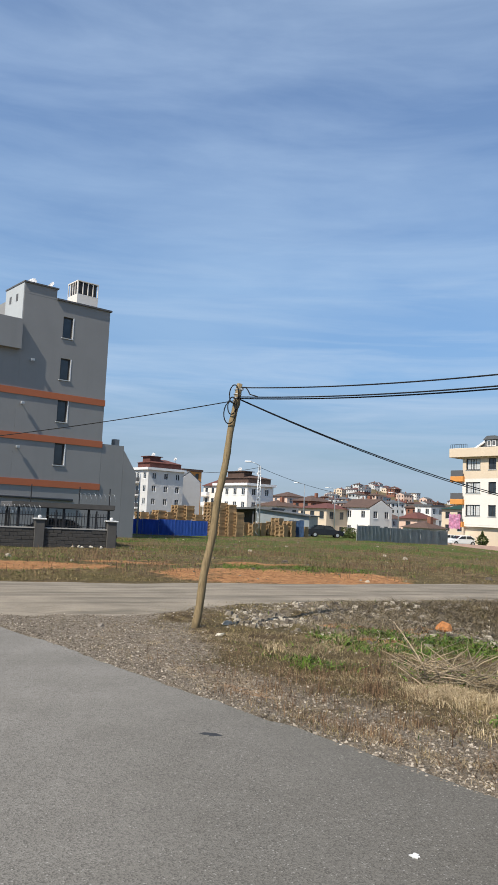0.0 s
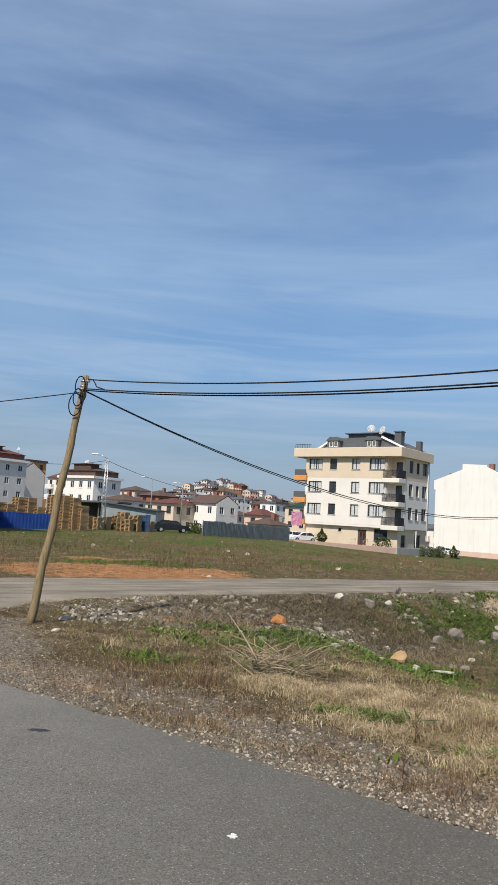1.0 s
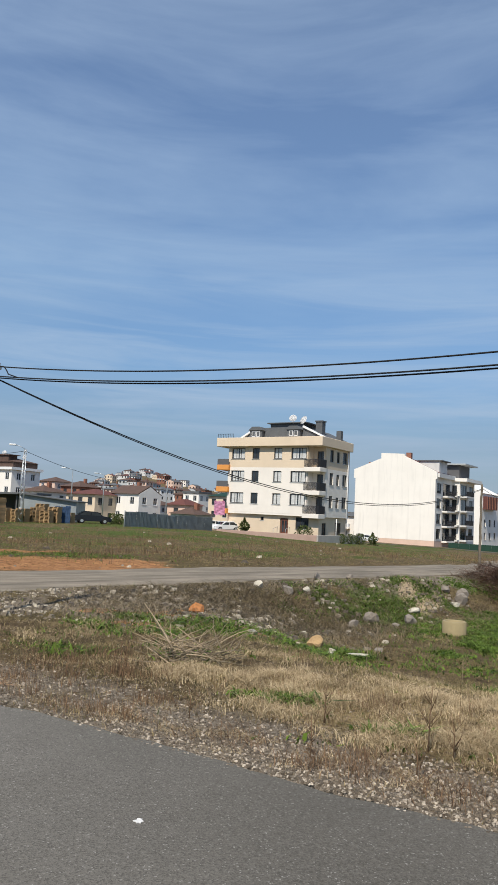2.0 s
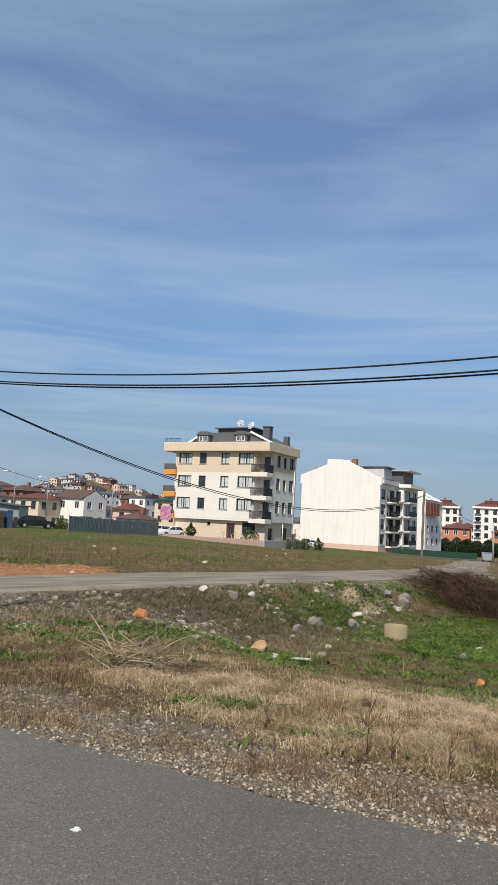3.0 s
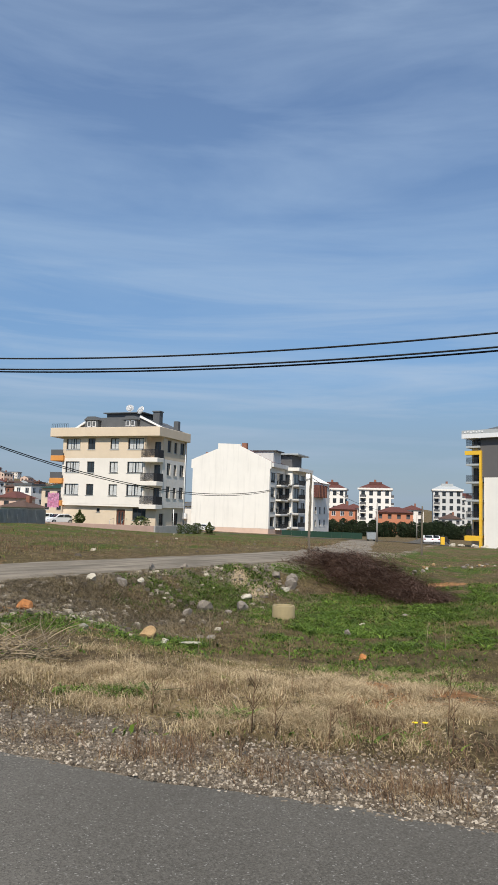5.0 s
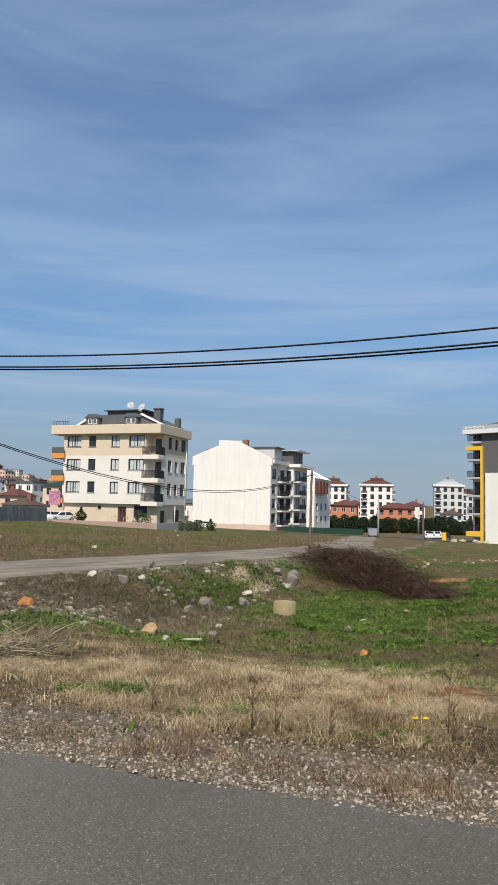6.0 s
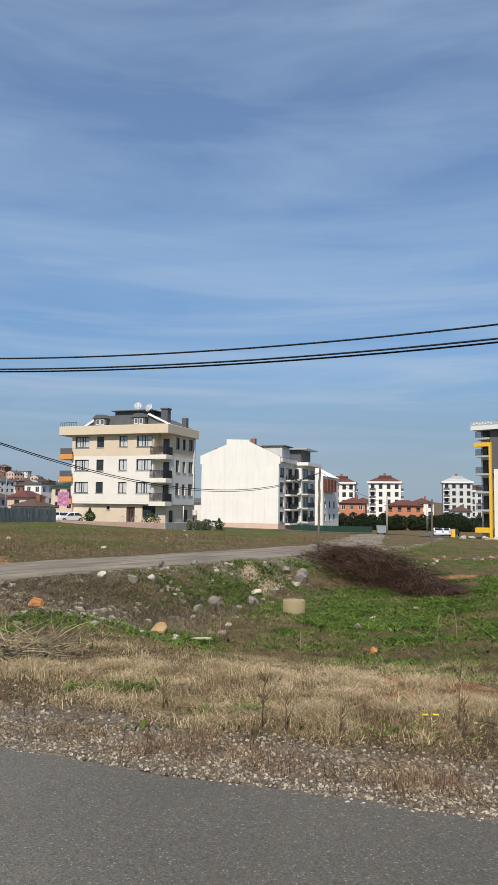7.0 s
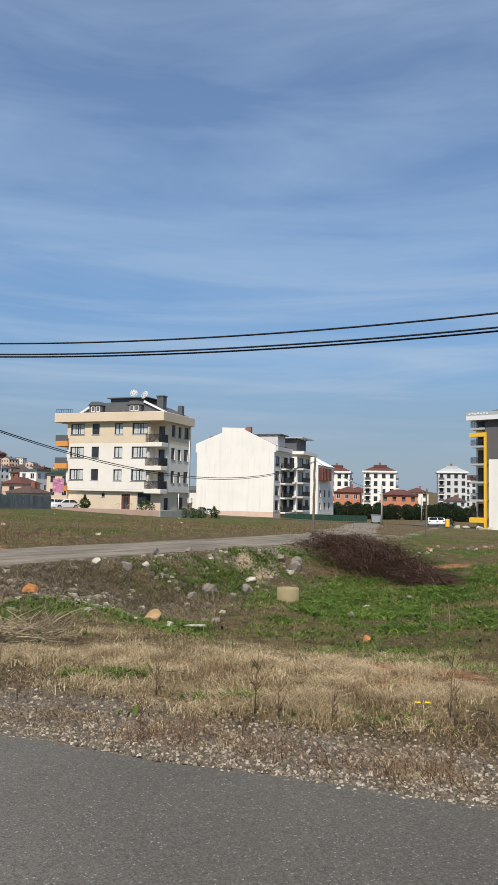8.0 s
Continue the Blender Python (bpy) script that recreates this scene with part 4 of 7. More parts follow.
def white_block():
    w, d = 17.1, 10.5
    m = pose(50.8, 141.2, -2.75, 0, 0, ROT) @ Matrix.Translation((-w, 0, 0))
    root = empty("white_building", m, "large white apartment block with a blank stained gable wall", "building")
    EV = 14.3
    right = []
    for z in (1.9, 4.9, 7.9, 10.9):
        right += [(0.9, 3.6, z - 0.2, z + 1.8), (4.6, 9.4, z - 0.6, z + 1.9)]
    shell(root, w, d, 1.3, EV, {"right": right}, M_GABLE)
    boxes("plinth", [(3.0, w - 0.02, 0.02, d, -0.6, 1.3)], M_SALMON, root, "salmon plinth")
    for h in right:
        window(root, on_face("right", w, d), h, bars=1)
    for z in (1.9, 4.9, 7.9, 10.9):
        balcony(root, on_face("right", w, d), 4.3, 9.7, z - 0.62, 1.1, M_WHITE, slab=0.3)
    gb = bmesh.new()
    prism(gb, [(-0.35, EV - 0.9), (w + 0.3, EV - 0.9), (w + 0.3, EV + 0.5), (10.6, EV + 3.7), (10.6, EV + 4.1), (5.6, EV + 4.3), (5.6, EV + 3.2), (-0.35, EV + 0.9)], -0.006, 0.5)
    part("gable", gb, M_GABLE, root, "white gable head with faint rain streaks")
    rf = bmesh.new()
    prism(rf, [(-0.2, EV + 0.75), (w + 0.3, EV + 0.35), (11.0, EV + 3.3), (5.6, EV + 3.0)], 0.5, d)
    part("roof", rf, M_REDROOF, root, "dark red tiled roof")
    boxes("chimney", [(10.7, 11.7, 0.6, 1.5, EV + 2.2, EV + 4.4)], M_BRICKRED, root)
    boxes("chimney", [(2.0, 3.0, 2.0, 3.0, EV + 1.2, EV + 2.6)], M_BRICKRED, root)
    boxes("penthouse", [(w - 4.5, w - 0.3, 3.0, 8.0, EV + 0.3, EV + 2.9)], M_WHITE2, root)
    boxes("penthouse_roof", [(w - 4.8, w + 0.4, 2.7, 8.3, EV + 2.9, EV + 3.1)], M_DGREY, root)
    boxes("cornice", [(w + 0.003, w + 0.7, 0.4, d, EV - 0.5, EV + 0.35)], M_WHITE2, root)
    # balconied wing
    m2 = m @ Matrix.Translation((w + 1.6, d + 0.05, 0))
    wing = empty("white_building", m2 @ Matrix.Translation((-12, 0, 0)), "white apartment wing with dark-railed balconies and a roof terrace", "building")
    ww, wd, wt = 12.0, 10.6, 13.6
    hs, doors = [], []
    for z in (1.6, 4.6, 7.6, 10.6):
        doors.append((0.9, 5.0, z, z + 2.35))
        hs += [(6.6, 9.6, z + 0.4, z + 2.3)]
    fr = [(10.4, 11.4, z, z + 2.2) for z in (1.6, 4.6, 7.6, 10.6)]
    shell(wing, ww, wd, -0.5, wt, {"right": hs + doors, "front": fr}, M_WHITE)
    hr = on_face("right", ww, wd)
    for h in hs + doors:
        window(wing, hr, h, bars=1, sill=False)
    for h in fr:
        window(wing, on_face("front", ww, wd), h, bars=1, sill=False)
    for z in (1.6, 4.6, 7.6, 10.6):
        balcony(wing, hr, 0.3, 5.6, z, 1.4, M_WHITE2)
        balcony(wing, on_face("front", ww, wd), ww - 1.9, ww + 0.0, z, 1.2, M_WHITE2)
    boxes("cornice", [(-0.3, ww + 1.6, -0.4, wd + 0.3, wt, wt + 0.7)], M_WHITE, wing)
    boxes("penthouse", [(2, ww - 0.8, 2.0, 9.4, wt + 0.7, wt + 3.6)], M_DGREY, wing)
    boxes("penthouse_roof", [(1.5, ww + 0.8, 1.2, 10.2, wt + 3.6, wt + 3.85)], M_GREYL, wing)
    return root


def gable_sliver_block():
    """White block farther along the street, with a red timber loggia."""
    w, d = 12.0, 16.0
    m = pose(73.0, 170.5, -3.4, 0, 0, ROT) @ Matrix.Translation((-w, 0, 0))
    root = empty("white_building", m, "white apartment block with a red timber loggia below the roof", "building")
    hs = [(y, y + 1.5, z, z + 1.7) for z in (2.0, 5.2) for y in (1.6, 6.0, 10.5)]
    shell(root, w, d, 0, 13.1, {"right": hs}, M_WHITE)
    for h in hs:
        window(root, on_face("right", w, d), h)
    bm = bmesh.new()
    prism(bm, [(-0.3, 13.1), (w + 0.3, 13.1), (w * 0.5, 16.3)], -0.01, d)
    part("roof", bm, [M_WHITE], root)
    boxes("loggia", [(w + 0.003, w + 1.0, 0.6, 9.5, 9.3, 12.4)], M_REDROOF, root, "red-brown timber loggia")
    bm = bmesh.new()
    for i in range(7):
        box(bm, w + 1.0, w + 1.1, 0.6 + 1.45 * i, 0.75 + 1.45 * i, 9.3, 12.4)
    part("loggia_post", bm, M_BRICKRED, root)


def yellow_block():
    d, w = 14.0, 26.0
    m = pose(70.98, 103.2, zat(71, 103) - 0.1, 0, 0, -62)
    root = empty("apartment_building", m, "new six-storey block in white and dark grey with yellow trim", "building")
    HT = 18.3
    bay = 2.05
    zs = [1.9 + 2.88 * i for i in range(6)]
    holes = [(x, x + 1.9, z + 0.65, z + 2.15) for z in zs for x in (8.0, 13.5, 19.0)]
    bm = bmesh.new()
    hf = on_face("front", w, d)
    facade(bm, hf, bay + 1.0, w, 0, 11.2, [h for h in holes if h[3] < 11.2])
    box(bm, bay + 1.0, w, 0.5, d, 0, 11.19)
    part("wall", bm, M_WHITE, root)
    bm = bmesh.new()
    facade(bm, hf, bay + 0.4, w, 11.204, HT - 0.8, [h for h in holes if h[3] > 11.2])
    box(bm, bay + 0.4, w, 0.5, d, 11.204, HT - 0.8)
    part("upper_wall", bm, plain("dark_grey_render", (0.12, 0.115, 0.115), 0.9, 0.06, 0.5), root, "dark grey upper storeys")
    for h in holes:
        window(root, hf, h, M_WFRAME, 1, True, h[2] < 4)
        boxes("surround", [(h[0] - 0.18, h[0], -0.05, -0.004, h[2] - 0.15, h[3] + 0.18), (h[1], h[1] + 0.18, -0.05, -0.004, h[2] - 0.15, h[3] + 0.18), (h[0], h[1], -0.05, -0.004, h[3], h[3] + 0.18)], M_WFRAME, root)
    # recessed balcony bay at the corner
    fr = [(0.45, 1.75, z + 0.02, z + 2.25) for z in zs]
    bm = bmesh.new()
    facade(bm, hf @ Matrix.Translation((0, 1.5, 0)), 0.15, bay + 0.4, 0, HT - 0.8, fr)
    box(bm, 0.15, bay + 0.4, 2.0, d, 0, HT - 0.8)
    part("bay_wall", bm, M_WHITE, root)
    for h in fr:
        window(root, hf @ Matrix.Translation((0, 1.5, 0)), h, M_FRAME, 1, False, name="balcony_door")
    for i, z in enumerate(zs):
        bm = bmesh.new()
        box(bm, 0, bay + 0.35, -0.25, 1.5, z - 0.32, z, 0.02)
        b = part("balcony", bm, M_GREYL if i else M_YELLOW, root)
        bm = bmesh.new()
        rail_lattice(bm, 0.05, bay, -0.22, z, 1.0, 0.11, 0.05)
        part("railing", bm, M_IRON, b)
    boxes("frame", [(bay + 0.35, bay + 0.68, -0.4, 0.12, 0.0, 15.5), (-0.1, bay + 0.35, -0.4, 0.6, 14.85, 15.5), (-0.1, bay + 0.35, -0.4, 0.6, 1.1, 1.85)], M_YELLOW, root, "yellow painted frame round the balcony bay")
    boxes("cornice", [(-0.45, w + 0.3, -0.8, d, HT - 0.8, HT - 0.1)], M_WFRAME, root)
    boxes("parapet", [(-0.45, w + 0.3, -0.8, d, HT - 0.1, HT + 0.5)], M_GREYL, root)
    bm = bmesh.new()
    hip_roof(bm, 2.0, w, 0.6, d, HT + 0.5, 2.6)
    part("roof", bm, M_ROOF, root)
    # pierced parapet pattern
    for i in range(7):
        boxes("ornament", [(0.0 + 0.5 * i, 0.3 + 0.5 * i, -0.83, -0.804, HT + 0.05 + 0.1 * (i % 2), HT + 0.3 + 0.1 * (i % 2))], M_WFRAME, root)


def tower(x, y, w, d, storeys, rot, wall, roof, label, z=None, bal=True):
    z = zat(x, y) if z is None else z
    root = empty("apartment_tower", pose(x, y, z, 0, 0, rot), label, "building", "distant apartment towers")
    h = storeys * 3.0
    n = max(3, int(w / 2.6))
    hs = [(w * (i + 0.5) / n - 0.72, w * (i + 0.5) / n + 0.72, 3 * s + 0.7, 3 * s + 2.6) for s in range(storeys) for i in range(n)]
    m2 = max(2, int(d / 4.4))
    rs = [(d * (i + 0.5) / m2 - 0.8, d * (i + 0.5) / m2 + 0.8, 3 * s + 0.9, 3 * s + 2.5) for s in range(storeys) for i in range(m2)]
    shell(root, w, d, 0, h, {"front": hs, "right": rs, "left": rs}, wall)
    for k in hs:
        window(root, on_face("front", w, d), k, M_FRAME, 1, False, deep=0.05)
    for face in ("right", "left"):
        for k in rs:
            window(root, on_face(face, w, d), k, M_FRAME, 1, False, deep=0.05)
    boxes("cornice", [(-0.6, w + 0.6, -0.6, d + 0.6, h + 0.003, h + 0.7)], M_WHITE, root)
    if bal:
        for s in range(1, storeys):
            balcony(root, on_face("front", w, d), w * 0.5 / n - 1.2, w * 0.5 / n + 1.2, 3 * s, 1.0, M_WHITE, "solid", rail_mat=M_DGREY)
            balcony(root, on_face("right", w, d), 0.3, 3.2, 3 * s, 1.1, M_WHITE, "solid", rail_mat=M_DGREY)
    bm = bmesh.new()
    hip_roof(bm, -0.3, w + 0.3, -0.3, d + 0.3, h + 0.7, 2.0, 4)
    box(bm, w * 0.3, w * 0.7, d * 0.3, d * 0.7, h + 1.0, h + 3.2)
    part("roof", bm, roof, root)
    boxes("chimney", [(w * 0.45, w * 0.52, d * 0.4, d * 0.5, h + 3.2, h + 4.2)], M_BRICKRED, root)
    return root


HOUSE_NO = [0]


def house(az, dist, w, storeys, wall, roof, kind="hip", d=9.0, rot=ROT, base=0.0, label="", lift=0.0, eave=None, rise=1.9, blank=False):
    """A small town house, by bearing in degrees and distance; eave is a height in the world."""
    x, y = dist * math.sin(radians(az)), dist * math.cos(radians(az))
    z = zat(x, y) - 0.3 + base
    root = empty("town_house", pose(x, y, z, 0, 0, rot) @ Matrix.Translation((-w / 2, 0, 0)), label, "house", "houses of the town")
    h = storeys * 2.9 + lift if eave is None else eave - z
    top = h - storeys * 2.9
    n = max(1, int(w / 2.6))
    k = max(1, int(d / 2.6))
    hs = [] if blank else [(w * (i + 0.5) / n - 0.6, w * (i + 0.5) / n + 0.6, top + 2.9 * s + 0.85, top + 2.9 * s + 2.3) for s in range(storeys) for i in range(n)]
    rs = [(d * (i + 0.5) / k - 0.55, d * (i + 0.5) / k + 0.55, top + 2.9 * s + 0.85, top + 2.9 * s + 2.3) for s in range(storeys) for i in range(k)]
    ls = rs if rot != ROT and dist < 225 else []
    shell(root, w, d, min(-1.0, top - 1.0), h, {"front": hs, "right": rs, "left": ls}, wall)
    if dist < 245:
        for face, qs in (("front", hs), ("right", rs), ("left", ls)):
            for q in qs:
                window(root, on_face(face, w, d), q, M_FRAME if HOUSE_NO[0] % 3 else M_WFRAME, 1, dist < 200 and face == "front", deep=0.06)
    bm = bmesh.new()
    if kind == "hip":
        hip_roof(bm, -0.5, w + 0.5, -0.5, d + 0.5, h + 0.01, rise)
    elif kind == "gable":
        prism(bm, [(-0.4, h + 0.01), (w + 0.4, h + 0.01), (w / 2, h + rise)], 0.02, d + 0.4)
        gb = bmesh.new()
        prism(gb, [(0, h - 0.02), (w, h - 0.02), (w / 2, h + rise - 0.25)], -0.004, 0.4)
        part("gable", gb, wall, root)
    elif kind == "attic":
        box(bm, 0.6, w - 0.4, 0.5, d - 0.5, h + 0.5, h + 1.7)
        hip_roof(bm, 0.3, w - 0.1, 0.2, d - 0.2, h + 1.7, 1.0)
        boxes("cornice", [(-0.5, w + 0.5, -0.5, d + 0.5, h + 0.01, h + 0.55)], M_WFRAME, root)
        boxes("roof_hut", [(w * 0.3, w * 0.8, d * 0.1, d * 0.4, h + 0.56, h + 3.1), (w * 0.25, w * 0.85, d * 0.06, d * 0.45, h + 3.1, h + 3.25)], roof, root)
        dish(root, w * 0.5, d * 0.3, h + 3.8, 20, 0.55)
        dish(root, w * 0.6, d * 0.9, h + 3.2, 20, 0.45)
    else:
        box(bm, -0.3, w + 0.3, -0.3, d + 0.3, h + 0.01, h + 0.5)
    part("roof", bm, roof, root)
    if HOUSE_NO[0] % 2:
        boxes("chimney", [(w * 0.6, w * 0.6 + 0.7, d * 0.5, d * 0.5 + 0.7, h, h + rise + 0.7)], M_BRICKRED, root)
    if storeys > 1 and HOUSE_NO[0] % 2 == 0 and not blank:
        for s in range(1, storeys):
            balcony(root, on_face("front" if rot == ROT else "left", w, d), 0.3, 3.0, top + 2.9 * s + 0.1, 1.1, wall, "solid", rail_mat=M_WFRAME if dist > 180 else M_DGREY)
    HOUSE_NO[0] += 1
    return root


cream_block()
grey_block()
white_block()
gable_sliver_block()
yellow_block()
WT, BT = "tall white apartment tower with dark window strips and red roof", "cream apartment tower with stacked balconies"
tower(120.0, 276.0, 11.0, 11.0, 5, -30, M_WHITE, M_REDROOF, WT, -3.5)
tower(134.0, 267.0, 12.5, 11.0, 5, -30, M_WHITE, M_REDROOF, WT, -3.2)
tower(174.0, 277.0, 12.0, 12.0, 5, -30, M_WHITE2, M_GREYL, BT, -2.0)
tower(196.0, 300.0, 14.0, 12.0, 4, -30, M_WHITE2, M_REDROOF, BT, -2.0)

# ---- the small town behind the field ----
GBL = ROT + 90
house(-20.2, 172, 6.2, 4, M_WHITE2, M_REDROOF, "attic", 9.6, eave=11.7, label="white four-storey town house with stacked balconies and maroon attic")
house(-16.5, 184, 6.8, 3, M_CREAM, M_ROOF, "gable", 9.0, GBL, eave=10.0, rise=2.6, blank=True, label="cream town house with a plain blank gable wall")
house(-17.4, 200, 5.0, 4, M_ORANGE, M_BROWNROOF, "flat", 6.0, eave=13.6, label="ochre penthouse showing above its neighbours")
house(-13.3, 165, 11.5, 2, M_WHITE, M_BROWNROOF, "attic", 7.5, base=3.3, eave=8.8, label="white town house raised over an open shed")
house(-14.9, 215, 6.0, 3, M_CREAM, M_REDROOF, "hip", 7.0, eave=10.5, label="cream house with a red roof behind the white block")
house(-10.6, 160, 7.0, 1, M_CREAM, M_BROWNROOF, "hip", 7.0, eave=4.6, rise=1.4, label="low cream house under a brown hipped roof")
house(-9.5, 232, 7.0, 2, M_SALMON, M_BROWNROOF, "hip", 7.0, eave=9.0, rise=1.5, label="salmon house under a wide brown hipped roof")
house(-7.8, 200, 7.0, 2, M_BRICKRED, M_BROWNROOF, "hip", 8.0, eave=7.0, rise=1.6, label="bare brick house under a brown hipped roof")
house(-7.0, 150, 8.0, 2, M_CREAM2, M_REDROOF, "hip", 8.6, eave=4.4, rise=1.2, label="buff house under a long red hipped roof")
house(-1.8, 150, 6.7, 2, M_WHITE, M_BROWNROOF, "gable", 7.2, GBL, eave=4.9, rise=1.8, label="white house with terraces and a grey gable")
house(0.2, 152, 4.5, 1, M_SALMON, M_REDROOF, "hip", 6.0, eave=3.2, rise=1.3, label="salmon house with a red roof")
house(0.7, 126, 5.0, 1, M_WHITE2, M_BROWNROOF, "hip", 5.0, eave=1.5, rise=1.2, label="low house under a brown hipped roof")
house(1.3, 200, 5.2, 3, M_WHITE, M_ROOF, "flat", 5.4, eave=6.9, label="white three-storey block with grey side")
house(3.5, 178, 6.5, 2, M_CREAM2, M_GREENSHEET, "hip", 8, eave=5.9, rise=1.2, label="buff house under a green sheet roof")
house(14.0, 185, 9.0, 2, M_CREAM, M_ROOF, "hip", 9, label="cream house glimpsed between two blocks")
house(25.4, 232, 8.0, 2, M_CORAL, M_REDROOF, "hip", 9, rot=-30, label="orange two-storey house under a red roof", base=2.2)
house(29.3, 250, 12.0, 2, M_CORAL, M_REDROOF, "hip", 9, rot=-30, label="orange-red two-storey house under a red roof", base=1.8)
house(30.6, 300, 9.0, 3, M_CREAM, M_REDROOF, "hip", 9, rot=-30, label="cream house under a red roof")
house(26.2, 330, 8.0, 3, M_CREAM, M_REDROOF, "hip", 9, rot=-30, label="cream house under a red roof")
house(33.4, 290, 8.0, 2, M_WHITE2, M_BROWNROOF, "hip", 9, rot=-30, label="pale house under a brown roof")
rng = random.Random(5)
WALLS = [(M_WHITE2, "weathered white"), (M_WHITE2, "weathered white"), (M_CREAM, "cream"), (M_GREYL, "pale grey"), (M_CREAM2, "buff"), (M_BRICKRED, "bare brick"), (M_SALMON, "salmon")]
ROOFS = [(M_REDROOF, "red"), (M_BROWNROOF, "brown"), (M_BROWNROOF, "brown"), (M_ROOF, "dark grey")]
for i in range(270):
    far = i / 170
    az = rng.uniform(-12.5, 8.5) if i < 170 else (rng.uniform(-8, 8) if i < 210 else rng.gauss(-3.0, 1.3))
    dist = 205 + 400 * far ** 1.2 + rng.uniform(-8, 12) if i < 170 else (rng.uniform(560, 820) if i < 210 else rng.uniform(790, 950))
    wm, wn_ = rng.choice(WALLS if i < 210 else WALLS[:3])
    rm, rn = rng.choice(ROOFS)
    st = 2 if dist < 330 else rng.choice((2, 2, 3))
    house(az, dist, rng.uniform(6, 9), st, wm, rm, rng.choice(("hip", "hip", "gable", "flat")), rng.uniform(6, 9), ROT + rng.uniform(-14, 14), -2.0 if dist < 330 or i >= 170 else -0.6,
          f"{wn_} {'two' if st == 2 else 'three'}-storey town house with a {rn} roof", rise=1.5)


# ---- poles and cables ----
def wood_material(name, c):
    m, n, l, b = shader(name, 0.85, 0, 0.25)
    co = n.new("ShaderNodeTexCoord").outputs["Object"]
    gr = noise_node(n, l, 9, 6, 0.65, co, (5, 5, 0.35))
    st = noise_node(n, l, 1.2, 4, 0.6, co)
    col = ramp(n, l, gr.outputs["Fac"], [(0.28, tuple(v * 0.45 for v in c)), (0.5, c), (0.75, tuple(min(1, v * 1.4) for v in c))]).outputs["Color"]
    col = mix(n, l, ramp(n, l, st.outputs["Fac"], [(0.5, (0,) * 3), (0.72, (0.5,) * 3)]).outputs["Color"], col, (0.10, 0.095, 0.05))
    l.new(col, b.inputs["Base Color"])
    bump(n, l, b, gr.outputs["Fac"], 0.6, 0.01)
    return m


M_POLE = wood_material("weathered_pole_wood", (0.23, 0.17, 0.09))
M_GREYPOLE = wood_material("silvered_pole_wood", (0.15, 0.125, 0.095))
M_TWIG = wood_material("dry_branch_wood", (0.36, 0.28, 0.18))
M_BRUSH = wood_material("grey_brushwood", (0.21, 0.165, 0.11))


def sag(p, q, drop, n=40):
    p, q = Vector(p), Vector(q)
    return [p.lerp(q, i / n) - Vector((0, 0, 4 * drop * (i / n) * (1 - i / n))) for i in range(n + 1)]


def cable(p, q, drop, r, label, name="cable"):
    bm = bmesh.new()
    tube(bm, sag(p, q, drop), r, 6)
    return tagged(bm_obj(name, bm, M_BLACK), label, "cable", "overhead cables")


def wooden_pole(base, top, r0, r1, label, mat=None):
    base, top = Vector(base), Vector(top)
    root = empty("utility_pole", Matrix.Translation(base), label, "pole", "utility poles")
    d = top - base
    bm = bmesh.new()
    n = 24
    pts = [d * (i / n) + Vector((0.012 * math.sin(i * 0.9), 0.012 * math.cos(i * 0.7), 0)) for i in range(n + 1)]
    pts[0] -= d * 0.08
    tube(bm, pts, [r0 + (r1 - r0) * i / n + 0.004 * math.sin(i * 2.3) for i in range(n + 1)], 12)
    part("trunk", bm, mat or M_POLE, root)
    return root, d


P0, P1 = Vector((-4.01, 13.66, -0.05)), Vector((-3.48, 14.07, 4.56))
lean, d_lean = wooden_pole(P0, P1, 0.078, 0.060, "leaning weathered wooden utility pole with looped black cables")
TOPV = d_lean
bm = bmesh.new()
box(bm, -0.03, 0.03, -0.03, 0.03, 0, 0.06, 0.012)
pb = part("bracket", bm, M_STEEL, lean, "rusty hook bracket")
pb.location = TOPV * 0.985 + Vector((0.07, -0.03, -0.06))
for frac, rr, side in ((0.965, 0.16, -1), (0.915, 0.15, -1), (0.885, 0.19, -1.1), (0.925, 0.10, 1)):
    bm = bmesh.new()
    c = TOPV * frac
    pts = [c + Vector((side * rr * (0.5 - 0.8 * math.cos(a)) * 0.7, -0.09 + 0.03 * math.sin(a), rr * 1.15 * math.sin(a) - 0.05)) for a in [2 * math.pi * i / 18 for i in range(19)]]
    tube(bm, pts, 0.012, 6)
    part("cable_loop", bm, M_BLACK, lean, "loose loop of black cable")
for frac in (0.94, 0.955, 0.975):
    bm = bmesh.new()
    c = TOPV * frac
    tube(bm, [c + Vector((0.07 * math.cos(a), 0.07 * math.sin(a), 0)) for a in [2 * math.pi * i / 14 for i in range(15)]], 0.012, 5)
    part("clamp_band", bm, M_STEEL, lean)
RD = Vector((0.766, -0.643, 0))
T0 = P0 + TOPV
E1 = Vector((T0.x, T0.y, 0)) + RD * 17.4
wooden_pole((E1.x, E1.y, -0.1), (E1.x, E1.y, 4.75), 0.11, 0.08, "upright weathered wooden utility pole beside the road")
cable(P0 + TOPV * 0.985, (E1.x, E1.y, 4.59), 0.55, 0.011, "single black overhead cable strung from pole to pole")
cable(P0 + TOPV * 0.945, (E1.x, E1.y, 4.39), 0.515, 0.011, "black overhead cable strung from pole to pole")
cable(P0 + TOPV * 0.939 + Vector((0.02, 0.02, 0)), (E1.x + 0.02, E1.y + 0.03, 4.355), 0.517, 0.011, "black overhead cable strung from pole to pole")
bm = bmesh.new()
a0 = P0 + TOPV * 0.985
